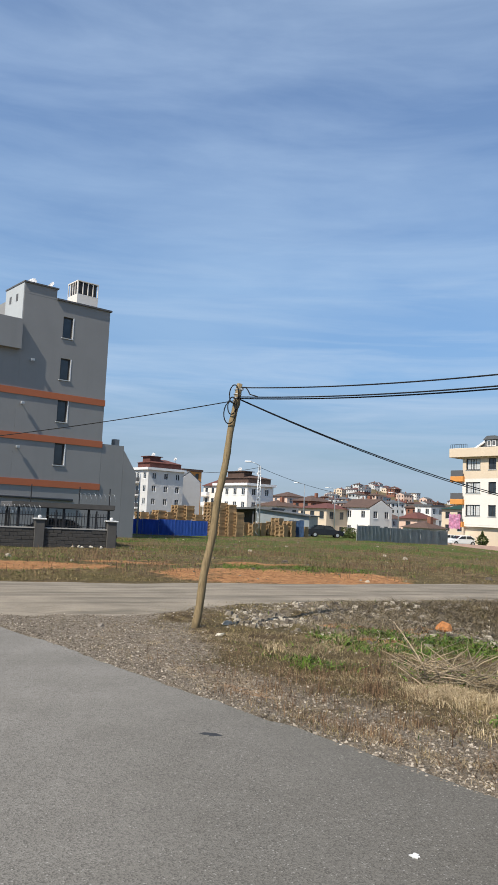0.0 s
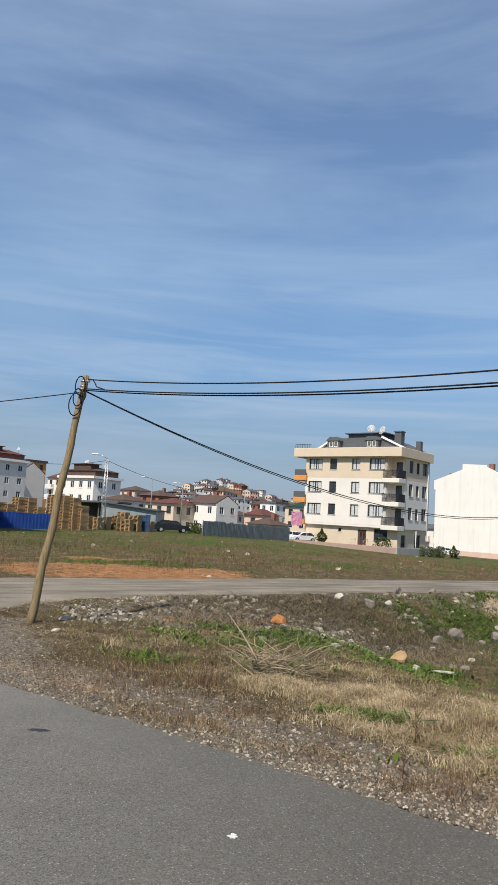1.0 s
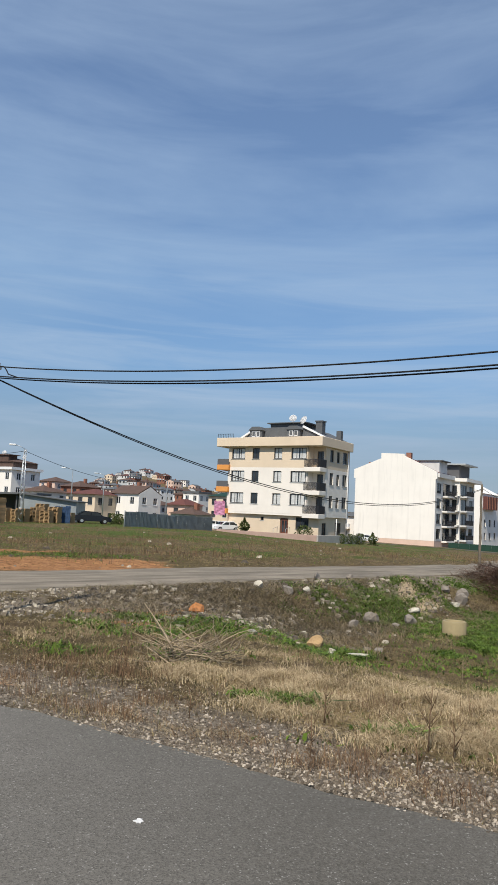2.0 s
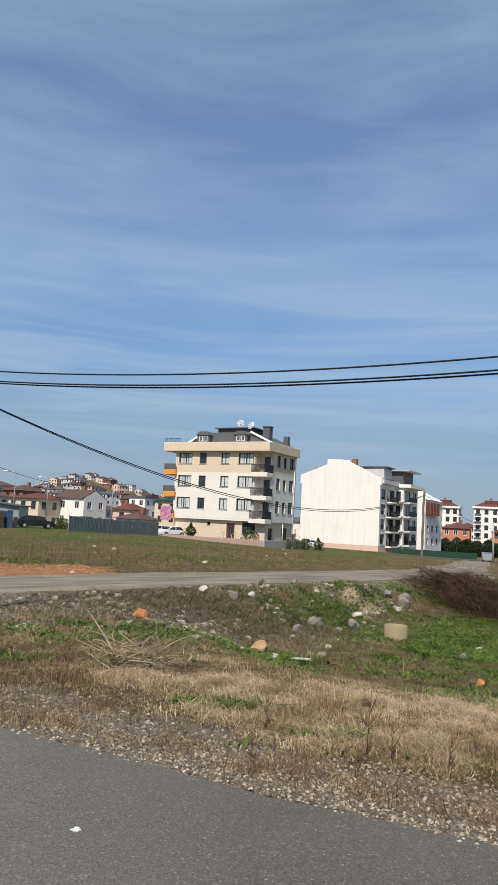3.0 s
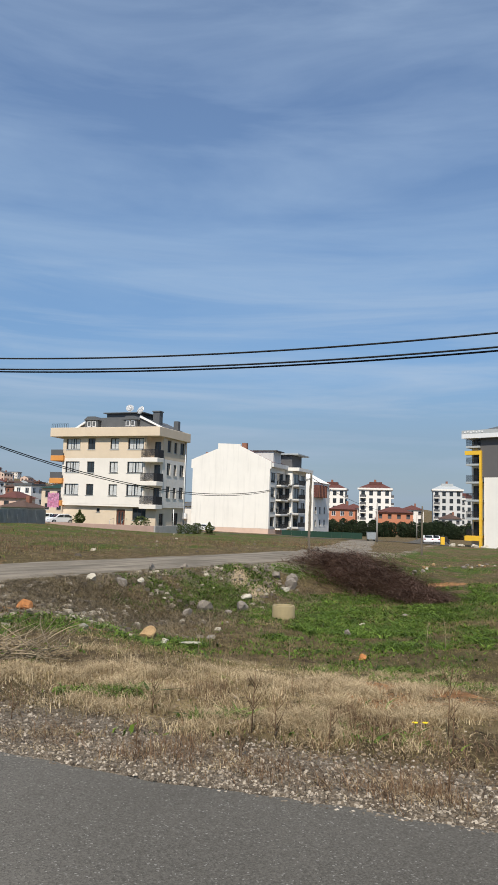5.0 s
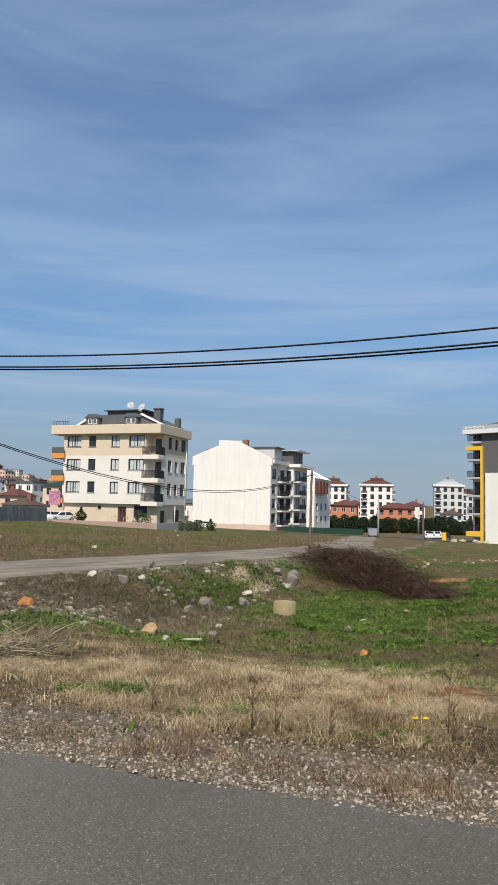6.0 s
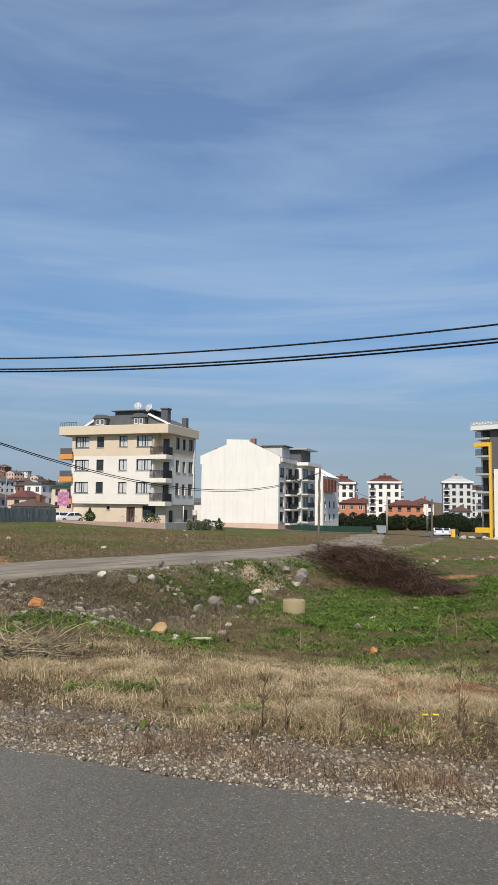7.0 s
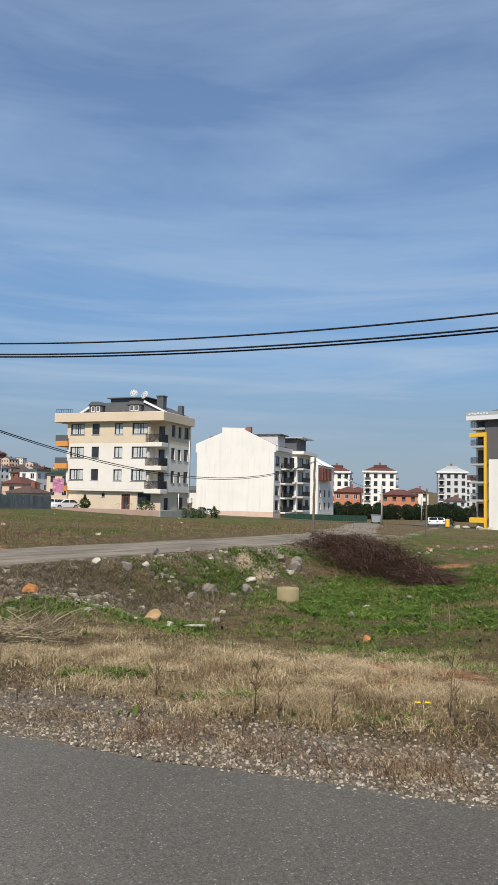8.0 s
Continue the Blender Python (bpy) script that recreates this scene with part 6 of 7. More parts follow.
# ---- stones, rubble and litter on the waste ground ----
def rock_material(name, c):
    m, n, l, b = shader(name, 0.92, 0, 0.25)
    co = n.new("ShaderNodeTexCoord").outputs["Object"]
    a = noise_node(n, l, 2.5, 6, 0.65, co)
    f = noise_node(n, l, 18, 4, 0.65, co)
    col = ramp(n, l, a.outputs["Fac"], [(0.3, tuple(v * 0.6 for v in c)), (0.55, c), (0.75, tuple(min(1, v * 1.3) for v in c))]).outputs["Color"]
    col = mix(n, l, ramp(n, l, f.outputs["Fac"], [(0.45, (0,) * 3), (0.75, (0.5,) * 3)]).outputs["Color"], col, tuple(v * 0.55 for v in c))
    l.new(col, b.inputs["Base Color"])
    bump(n, l, b, f.outputs["Fac"], 0.6, 0.03)
    return m


R_GREY = rock_material("grey_stone", (0.26, 0.225, 0.185))
R_PALE = rock_material("pale_limestone", (0.55, 0.50, 0.40))
R_TAN = rock_material("tan_sandstone", (0.42, 0.28, 0.14))
R_RUST = rock_material("rusty_clay", (0.52, 0.22, 0.08))


def rock(x, y, sx, sy, sz, mat, label, seed, turn=0.0, sink=0.25):
    bm = bmesh.new()
    bmesh.ops.create_icosphere(bm, subdivisions=2, radius=1)
    r_ = random.Random(seed)
    cuts = [(Vector((r_.gauss(0, 1), r_.gauss(0, 1), r_.gauss(0, 1))).normalized(), r_.uniform(0.45, 0.8)) for _ in range(14)]
    for v in bm.verts:
        for nrm, lim in cuts:
            over = v.co.dot(nrm) - lim
            if over > 0:
                v.co -= nrm * over
        v.co += Vector((r_.uniform(-0.04, 0.04), r_.uniform(-0.04, 0.04), r_.uniform(-0.04, 0.04)))
        v.co = Vector((v.co.x * sx, v.co.y * sy, v.co.z * sz)) * 0.78
    ob = bm_obj("rock", bm, mat)
    ob.matrix_world = pose(x, y, zat(x, y) + sz * (1 - 2 * sink) * 0.75, r_.uniform(-12, 12), r_.uniform(-12, 12), turn)
    return tagged(ob, label, "rock", "rocks in the hollow")


GREYL, PALEL = "grey broken boulder lying in the green hollow", "pale limestone lump on the bank"
rock(5.65, 20.8, 0.38, 0.3, 0.28, R_GREY, GREYL, 1, 20)
rock(6.75, 20.9, 0.36, 0.3, 0.27, R_GREY, GREYL, 2, 70)
rock(6.2, 20.4, 0.2, 0.16, 0.12, R_GREY, GREYL, 19, 10)
rock(4.9, 20.0, 0.32, 0.22, 0.2, R_GREY, GREYL, 3, 40)
rock(3.92, 21.75, 0.21, 0.18, 0.2, R_PALE, "cream limestone block high on the bank", 4, 10)
rock(3.3, 21.3, 0.32, 0.26, 0.24, R_GREY, GREYL, 5, 80)
rock(2.45, 21.2, 0.28, 0.22, 0.2, R_PALE, PALEL, 6, 30)
rock(3.1, 15.95, 0.38, 0.26, 0.24, R_TAN, "tan sandstone boulder at the foot of the bank", 7, 15)
rock(3.42, 15.75, 0.12, 0.1, 0.09, R_PALE, PALEL, 8)
rock(3.3, 15.3, 0.15, 0.12, 0.1, R_PALE, PALEL, 9, 50)
rock(4.05, 15.9, 0.55, 0.18, 0.07, R_PALE, "flat pale slab at the bottom of the hollow", 10, 20)
rock(4.6, 16.4, 0.26, 0.15, 0.09, R_GREY, GREYL, 11, 30)
rock(8.05, 16.5, 0.20, 0.16, 0.15, R_GREY, "angular grey stone in the grass", 12, 60)
rock(7.1, 13.85, 0.15, 0.12, 0.12, R_RUST, "orange stone in the dull grass", 13)
rock(0.55, 15.75, 0.26, 0.22, 0.26, R_RUST, "bright orange lump of clay on rubble", 14, 20)
rock(1.55, 14.1, 0.17, 0.1, 0.1, R_PALE, PALEL, 15)
rock(9.7, 24.5, 0.42, 0.34, 0.36, R_GREY, "grey rubble block beside the brambles", 16, 30)
rock(9.95, 25.0, 0.3, 0.3, 0.34, R_GREY, "grey rubble block beside the brambles", 17, 80)
rock(9.3, 24.0, 0.26, 0.2, 0.16, R_PALE, "pale rubble block beside the brambles", 18, 10)
rock(9.5, 25.3, 0.25, 0.2, 0.3, R_GREY, "grey rubble block beside the brambles", 20, 10)
rock(7.4, 22.5, 0.28, 0.2, 0.16, R_PALE, "pale stone at the foot of the sand heap", 21, 10)
rock(9.3, 18.2, 0.14, 0.1, 0.08, R_PALE, "small pale stone in the grass", 22)
rock(11.0, 18.9, 0.2, 0.13, 0.1, R_GREY, "small grey stone in the grass", 23)
rock(4.7, 24.1, 0.3, 0.2, 0.2, R_GREY, GREYL, 24, 70)
rock(5.9, 24.6, 0.24, 0.2, 0.2, R_GREY, GREYL, 25, 20)
rock(-3.35, 12.9, 0.16, 0.1, 0.07, R_PALE, "pale stone at the foot of the leaning pole", 26)
rock(-5.55, 12.9, 0.09, 0.07, 0.06, R_GREY, "dark stone on the gravel apron", 27)
for i in range(26):
    t = rng.random()
    rock(15.5 + 12 * t + rng.uniform(-1.2, 1.2), 29.0 + 8.5 * t + rng.uniform(-1, 1), rng.uniform(0.08, 0.26), rng.uniform(0.08, 0.2), rng.uniform(0.06, 0.16), rng.choice((R_PALE, R_GREY, R_GREY, R_TAN)), "pale rubble lump tipped along the track", 100 + i, rng.uniform(0, 180))
for i in range(9):
    rock(-16.6 + rng.uniform(-1.0, 0.9), 37.0 + rng.uniform(-0.4, 0.4), rng.uniform(0.12, 0.25), 0.15, 0.12, R_PALE, "white rubble heaped at the foot of the block wall", 140 + i, rng.uniform(0, 180))
for i in range(7):
    rock(66.5 + 1.4 * i + rng.uniform(-0.3, 0.3), 100.5 + rng.uniform(-1, 1) - 0.8 * i, 1.1, 0.9, 0.5, R_PALE, "whitish heap of rubble before the new block", 160 + i, rng.uniform(0, 180))

# chip of paint on the asphalt, and a dark patch
bm = bmesh.new()
bmesh.ops.create_circle(bm, cap_ends=True, segments=16, radius=0.036)
for v in bm.verts:
    v.co *= rng.uniform(0.45, 1.2)
g = bmesh.ops.extrude_face_region(bm, geom=bm.faces[:])
for v in g["geom"]:
    if isinstance(v, bmesh.types.BMVert):
        v.co.z += 0.006
chip = bm_obj("paint_spot", bm, plain("white_mortar_spot", (0.66, 0.65, 0.62), 0.9, 0.25, 45))
chip.location = (-0.18, 5.03, 0.0085)
tagged(chip, "small white mortar splash on the asphalt", "spot")
bm = bmesh.new()
bmesh.ops.create_circle(bm, cap_ends=True, segments=20, radius=0.065)
for v in bm.verts:
    v.co.x *= 1.6 * rng.uniform(0.75, 1.2)
    v.co.y *= 0.75 * rng.uniform(0.6, 1.2)
g = bmesh.ops.extrude_face_region(bm, geom=bm.faces[:])
for v in g["geom"]:
    if isinstance(v, bmesh.types.BMVert):
        v.co.z += 0.004
tar = bm_obj("tar_patch", bm, plain("black_tar", (0.03, 0.03, 0.03), 0.7, 0.2, 10))
tar.location = (-1.97, 7.02, 0.0065)
tagged(tar, "small dark tar patch on the asphalt", "patch")

# concrete well ring in the hollow
bm = bmesh.new()
zr = zat(7.5, 19.4)
n = 40
prof = [(0.23, 0.05), (0.23, 0.34), (0.245, 0.355), (0.295, 0.355), (0.31, 0.34), (0.315, -0.1)]
rings = [[bm.verts.new((r_ * math.cos(2 * math.pi * i / n), r_ * math.sin(2 * math.pi * i / n), z)) for i in range(n)] for r_, z in prof]
for a, b in zip(rings, rings[1:]):
    for i in range(n):
        bm.faces.new((a[i], b[i], b[(i + 1) % n], a[(i + 1) % n])).smooth = True
bm.faces.new(rings[0])
bmesh.ops.recalc_face_normals(bm, faces=bm.faces[:])
ring = bm_obj("concrete_ring", bm, plain("yellowed_concrete", (0.31, 0.25, 0.135), 0.92, 0.2, 2.5, streak=0.3, relief=0.4))
ring.location = (7.5, 19.4, zr)
tagged(ring, "yellowed concrete well ring standing in green grass", "concrete ring")

# wire refuse bin by the side street
binr = empty("refuse_bin", pose(54.0, 103.3, zat(54, 103.3), 0, 0, -20), "grey metal refuse container on wheels beside the street", "bin")
bm = bmesh.new()
prism(bm, [(-0.6, 0.25), (0.6, 0.25), (0.72, 1.25), (-0.72, 1.25)], -0.45, 0.45)
part("body", bm, M_STEEL, binr)
boxes("lid", [(-0.75, 0.75, -0.5, 0.5, 1.26, 1.36)], M_TIN, binr, "", 0.03)
for x in (-0.5, 0.5):
    for y in (-0.35, 0.35):
        bm = bmesh.new()
        bmesh.ops.create_cone(bm, cap_ends=True, segments=12, radius1=0.12, radius2=0.12, depth=0.06, matrix=pose(x, y, 0.12, 90))
        part("wheel", bm, M_BLACK, binr)
gb = empty("green_container", pose(60.0, 131.0, zat(60, 131), 0, 0, ROT), "long dark green site hoarding before the white block", "hoarding")
for i in range(8):
    boxes("panel", [(-10 + 2.0 * i, -8.03 + 2.0 * i, 0, 0.08, -0.3, 1.15)], M_GREENSHEET, gb)
yb = empty("utility_box", pose(68.4, 106.0, zat(68.4, 106), 0, 0, -20), "yellow utility cabinet beside the side street", "cabinet")
boxes("body", [(-0.32, 0.32, -0.25, 0.25, -0.1, 1.35)], M_YELLOW, yb, "", 0.03)
boxes("door", [(-0.26, 0.26, -0.28, -0.253, 0.15, 1.25)], M_YELLOW, yb, "", 0.01)

# ---- brambles, branches and grass ----
def canes(name, starts, lens, mat, label, category, r0=0.008, seed=1, arch=0.5, rise=0.6, segs=5, parent=None, kind=""):
    """Thin three-sided arching stems; starts is an array of x, y, z."""
    r_ = np.random.RandomState(seed)
    n = len(starts)
    a = r_.rand(n) * 2 * math.pi
    hx, hy = np.cos(a), np.sin(a)
    up = rise * (0.6 + 0.8 * r_.rand(n))
    t = np.linspace(0, 1, segs)
    P = np.zeros((n, segs, 3))
    wob = r_.randn(n, segs, 3) * 0.05 * lens[:, None, None]
    P[:, :, 0] = starts[:, 0:1] + hx[:, None] * lens[:, None] * t * (0.35 + arch * t)
    P[:, :, 1] = starts[:, 1:2] + hy[:, None] * lens[:, None] * t * (0.35 + arch * t)
    P[:, :, 2] = starts[:, 2:3] + lens[:, None] * up[:, None] * (t - arch * t * t)
    P += wob * t[None, :, None]
    rad = r0 * (1 - 0.75 * t)[None, :, None] * (0.6 + 0.8 * r_.rand(n))[:, None, None]
    offs = np.array([[1, 0, 0.3], [-0.5, 0.87, -0.3], [-0.5, -0.87, 0.3]])
    V_ = (P[:, :, None, :] + rad[:, :, None, :] * offs[None, None]).reshape(-1, 3)
    base = (np.arange(n)[:, None] * segs + np.arange(segs - 1)[None]).reshape(-1) * 3
    F = np.concatenate([np.stack([base + k, base + (k + 1) % 3, base + 3 + (k + 1) % 3, base + 3 + k], 1) for k in range(3)])
    return raw(name, V_, F, mat, label, category, kind, parent)


def bramble():
    r_ = np.random.RandomState(7)
    n = 6500
    t = r_.rand(n)
    s = r_.randn(n) * 0.5
    ax, ay = 12.2 + 0.9 * t, 28.7 - 8.3 * t
    wid = 1.5 * (1 - t) ** 0.5 + 0.4
    nx, ny = 0.98, 0.19
    off = np.clip(s, -1.2, 1.2) * wid + 0.9 * (1 - t)
    x, y = ax + nx * off, ay + ny * off
    g = land(x, y)
    top = (0.15 + 0.95 * smooth(t, -0.25, 0.35) * (1 - smooth(t, 0.55, 1.0))) * np.clip(1 - (s / 1.25) ** 2, 0.1, 1)
    top = top * (1 + 0.45 * vnoise(x * 1.3, y * 1.3, 3) + 0.25 * vnoise(x * 3.7, y * 3.7, 4))
    z = g + top * r_.rand(n) ** 0.6 * 0.85
    st = np.stack([x, y, z], 1)
    root = empty("bramble_bush", pose(0, 0, 0), "sprawling mound of bare dark red-brown brambles", "bush")
    canes("cane", st, 0.35 + 0.7 * r_.rand(n), M_CANE, "", "", 0.012, 8, 0.7, 0.35, 5, root, "stuff")
    m2 = 9000
    k = r_.randint(0, n, m2)
    st2 = st[k] + r_.randn(m2, 3) * np.array([0.18, 0.18, 0.10])
    canes("twig", st2, 0.12 + 0.25 * r_.rand(m2), M_CANE, "", "", 0.006, 9, 0.5, 0.4, 4, root, "stuff")
    low = 6000
    k = r_.randint(0, n, low)
    st3 = np.stack([x[k], y[k], g[k] + r_.rand(low) * top[k] * 0.5], 1)
    canes("dead_litter", st3, 0.2 + 0.3 * r_.rand(low), M_STEM, "", "", 0.01, 10, 0.8, 0.1, 4, root, "stuff")


bramble()


def branch_pile():
    r_ = random.Random(11)
    root = empty("branch_pile", pose(0.45, 10.55, zat(0.45, 10.55)), "low tangled heap of dry cut branches", "branches")
    for i in range(84):
        bm = bmesh.new()
        a = radians(r_.choice((r_.uniform(-10, 55), r_.uniform(60, 150), r_.uniform(-60, 10), r_.uniform(120, 215))))
        ln = r_.uniform(0.3, 0.85) if i > 9 else r_.uniform(0.8, 1.15)
        x0, y0, z0 = r_.uniform(-0.6, 0.35), r_.uniform(-0.35, 0.3), r_.uniform(0.02, 0.26)
        rise = r_.uniform(-0.1, 0.6)
        bow = r_.uniform(-0.12, 0.12)
        pts = [(x0 + ln * t * math.cos(a) * 0.9 - bow * t * (1 - t) * 3 * math.sin(a), y0 + ln * t * math.sin(a) * 0.6 + r_.uniform(-0.02, 0.02), max(0.01, z0 + rise * ln * t + bow * t * (1 - t) * 2)) for t in (0, 0.3, 0.65, 1.0)]
        r = r_.uniform(0.006, 0.013)
        tube(bm, pts, [r, r * 0.8, r * 0.6, r * 0.3], 5)
        part("branch", bm, M_TWIG if i % 3 == 0 else M_BRUSH, root)


branch_pile()


def sapling(x, y, h, label, mat=None, forks=6, seed=0):
    r_ = random.Random(seed)
    root = empty("dead_sapling", pose(x, y, zat(x, y)), label, "sapling", "dead saplings")
    bm = bmesh.new()
    tube(bm, [(0, 0, -0.05), (0.02 * h, 0, h * 0.5), (r_.uniform(-0.08, 0.08) * h, 0.03 * h, h)], [0.007, 0.005, 0.002], 5)
    part("stem", bm, mat or M_TWIG, root)
    for i in range(forks):
        bm = bmesh.new()
        z = h * r_.uniform(0.15, 0.8)
        a = r_.uniform(0, 6.28)
        ln = h * r_.uniform(0.2, 0.45)
        tube(bm, [(0.02, 0, z), (0.02 + ln * 0.4 * math.cos(a), ln * 0.4 * math.sin(a), z + ln * 0.5), (0.02 + ln * 0.6 * math.cos(a), ln * 0.6 * math.sin(a), z + ln)], [0.0035, 0.0025, 0.001], 4)
        part("side_twig", bm, mat or M_TWIG, root)


sapling(4.28, 15.36, 0.95, "thin leafless sapling in the hollow", None, 9, 1)
sapling(8.93, 14.42, 0.62, "pale forked dead stalk in the grass", None, 3, 2)
sapling(9.35, 14.35, 0.72, "pale upright dead stalk in the grass", None, 1, 3)
sapling(11.6, 14.7, 0.6, "pale upright dead stalk in the grass", None, 2, 4)
sapling(5.4, 13.6, 0.5, "pale dead stalk in the grass", None, 4, 5)
sapling(3.75, 14.2, 0.45, "pale dead stalk in the grass", None, 4, 6)
for i, (x, y, h) in enumerate(((2.33, 6.77, 0.62), (2.5, 6.6, 0.4), (4.1, 6.23, 0.62), (4.0, 6.0, 0.4), (2.94, 6.36, 0.32), (1.55, 7.6, 0.35), (3.7, 4.2, 0.3), (-0.55, 9.0, 0.5), (0.2, 7.7, 0.35), (1.2, 6.5, 0.35), (3.3, 5.0, 0.35), (4.5, 5.4, 0.45), (2.0, 6.1, 0.28))):
    sapling(x, y, h, "dry brown weed stalk on the gravel verge", M_STEM, 8, 20 + i)

# two dandelions
for i, (x, y) in enumerate(((3.92, 6.52), (4.02, 6.5))):
    fl = empty("dandelion", pose(x, y, zat(x, y)), "yellow dandelion flower in dry grass", "flower", "dandelions")
    bm = bmesh.new()
    tube(bm, [(0, 0, 0), (0.005, 0, 0.07)], 0.004, 5)
    part("stalk", bm, M_LUSH, fl)
    bm = bmesh.new()
    for k in range(16):
        a = 2 * math.pi * k / 16
        p = [bm.verts.new(v) for v in ((0, 0, 0.07), (0.028 * math.cos(a - 0.16), 0.028 * math.sin(a - 0.16), 0.085), (0.032 * math.cos(a), 0.032 * math.sin(a), 0.082), (0.028 * math.cos(a + 0.16), 0.028 * math.sin(a + 0.16), 0.085))]
        bm.faces.new(p)
    part("petals", bm, plain("dandelion_yellow", (0.85, 0.65, 0.02), 0.7, 0.05, 30, relief=0), fl)


def blades(name, n, region, weight, hgt, wid, mat, label, seed, lean=0.5, bend=0.5):
    """Grass blades scattered by a weight over a region given by bearing and distance."""
    r_ = np.random.RandomState(seed)
    az0, az1, d0, d1 = region
    xs, ys = np.zeros(0), np.zeros(0)
    while len(xs) < n:
        a = np.radians(az0 + (az1 - az0) * r_.rand(n * 3))
        d = np.sqrt(d0 ** 2 + (d1 ** 2 - d0 ** 2) * r_.rand(n * 3)) if d1 < 30 else d0 * (d1 / d0) ** r_.rand(n * 3)
        x, y = d * np.sin(a), d * np.cos(a)
        clump = 0.55 + 0.9 * vnoise(x * 3.1, y * 3.1, seed) + 0.4 * vnoise(x * 0.9, y * 0.9, seed + 1)
        ok = r_.rand(n * 3) < np.clip(weight(x, y), 0, 1) * np.clip(clump, 0.08, 1)
        xs, ys = np.concatenate([xs, x[ok]]), np.concatenate([ys, y[ok]])
    x, y = xs[:n], ys[:n]
    z = land(x, y) - 0.01
    h = hgt * (0.45 + 0.9 * r_.rand(n) ** 1.5)
    w = wid * (0.6 + 0.8 * r_.rand(n)) * 0.5
    a = r_.rand(n) * 2 * math.pi
    la = r_.rand(n) * 2 * math.pi
    lx, ly = np.cos(la) * lean * h * r_.rand(n), np.sin(la) * lean * h * r_.rand(n)
    cx, cy = np.cos(a) * w, np.sin(a) * w
    b0 = np.stack([x - cx, y - cy, z], 1)
    b1 = np.stack([x + cx, y + cy, z], 1)
    m0 = np.stack([x + lx * 0.35 - cx * 0.8, y + ly * 0.35 - cy * 0.8, z + h * 0.55], 1)
    m1 = np.stack([x + lx * 0.35 + cx * 0.8, y + ly * 0.35 + cy * 0.8, z + h * 0.55], 1)
    tp = np.stack([x + lx * (1 + bend), y + ly * (1 + bend), z + h * (1 - 0.3 * bend * r_.rand(n))], 1)
    V_ = np.stack([b0, b1, m1, m0, tp], 1).reshape(-1, 3)
    i = np.arange(n)[:, None] * 5
    F = np.concatenate([i + np.array([[0, 1, 2, 3]])], 0).tolist() + (i + np.array([[3, 2, 4]])).tolist()
    return raw(name, V_, F, mat, label, "grass", "stuff")


def w_off(x, y):
    """No grass on asphalt or track."""
    r, k = road_side(x, y), track_side(x, y)
    return (r > 0.05) * (1 - (k > -0.25) * (k < 4.9))


def tufts(x, y, f):
    """Clumps with bare gaps between them."""
    v = fbm(x * f, y * f, 57, 3)
    m = float(np.mean(v))
    return 0.08 + 0.92 * smooth(v, m - 0.03, m + 0.12)


def w_straw(x, y):
    return np.clip(cover_at(x, y)[1] * 1.3 - 0.15, 0, 1) * tufts(x, y, 2.3) * w_off(x, y)


def w_lush(x, y):
    return cover_at(x, y)[0] ** 1.5 * (0.25 + 0.75 * tufts(x, y, 1.1)) * w_off(x, y)


def w_dull(x, y):
    c = cover_at(x, y)
    return np.clip(0.75 - 0.9 * c[2] - 1.0 * c[3] - 0.6 * c[4], 0.03, 1) * w_off(x, y)


def w_verge(x, y):
    r = road_side(x, y)
    return tufts(x, y, 1.7) * (smooth(r, 0.05, 0.5) * (1 - smooth(r, 2.2, 4.0)) + 0.12 * smooth(r, 3, 6)) * (0.25 + 0.75 * smooth(x, -2.5, 0.5)) * w_off(x, y)


blades("straw_grass", 60000, (-18, 44, 4.5, 15), w_straw, 0.11, 0.0055, M_STRAW, "bleached dry straw grass in ragged tufts", 1, 1.3, 0.8)
blades("dull_grass", 80000, (-32, 44, 4.5, 24), w_dull, 0.065, 0.007, M_OLIVE, "short dull brown-green grass", 2, 1.1, 0.6)
blades("fresh_grass", 95000, (-14, 44, 7, 30), w_lush, 0.085, 0.016, M_LUSH, "fresh green grass and low weeds in the hollow", 3, 1.3, 0.7)
blades("broad_weeds", 16000, (-10, 44, 7, 30), w_lush, 0.10, 0.045, M_LUSH, "broad-leaved green weeds among the grass", 23, 1.8, 0.9)
blades("field_grass", 48000, (-34, 44, 20, 100), w_lush, 0.07, 0.022, M_LUSH, "green grass over the field beyond the track", 4, 1.5, 0.6)
blades("field_straw", 90000, (-34, 44, 19, 100), w_dull, 0.08, 0.02, M_OLIVE, "dull dry grass over the field beyond the track", 5, 1.3, 0.6)
blades("field_stems", 14000, (-34, 44, 22, 90), lambda x, y: (track_side(x, y) > 5.4) * tufts(x, y, 0.35) * (1 - 0.9 * cover_at(x, y)[3]), 0.28, 0.014, M_STEM, "dead brown weed stems over the field beyond the track", 26, 0.5, 0.3)
blades("thatch", 40000, (-24, 44, 3.8, 14), lambda x, y: np.clip(w_verge(x, y) + 0.35 * w_dull(x, y), 0, 1), 0.045, 0.0045, M_STRAW, "flattened pale dead thatch among the gravel", 16, 2.4, 0.6)
blades("verge_weeds", 6000, (-20, 44, 3.8, 12), lambda x, y: w_verge(x, y) * smooth(fbm(x * 0.9, y * 0.9, 91, 3), -0.08, 0.2), 0.15, 0.0042, M_STEM, "dead reddish-brown weed stems on the verge", 6, 0.35, 0.2)
r_ = np.random.RandomState(77)


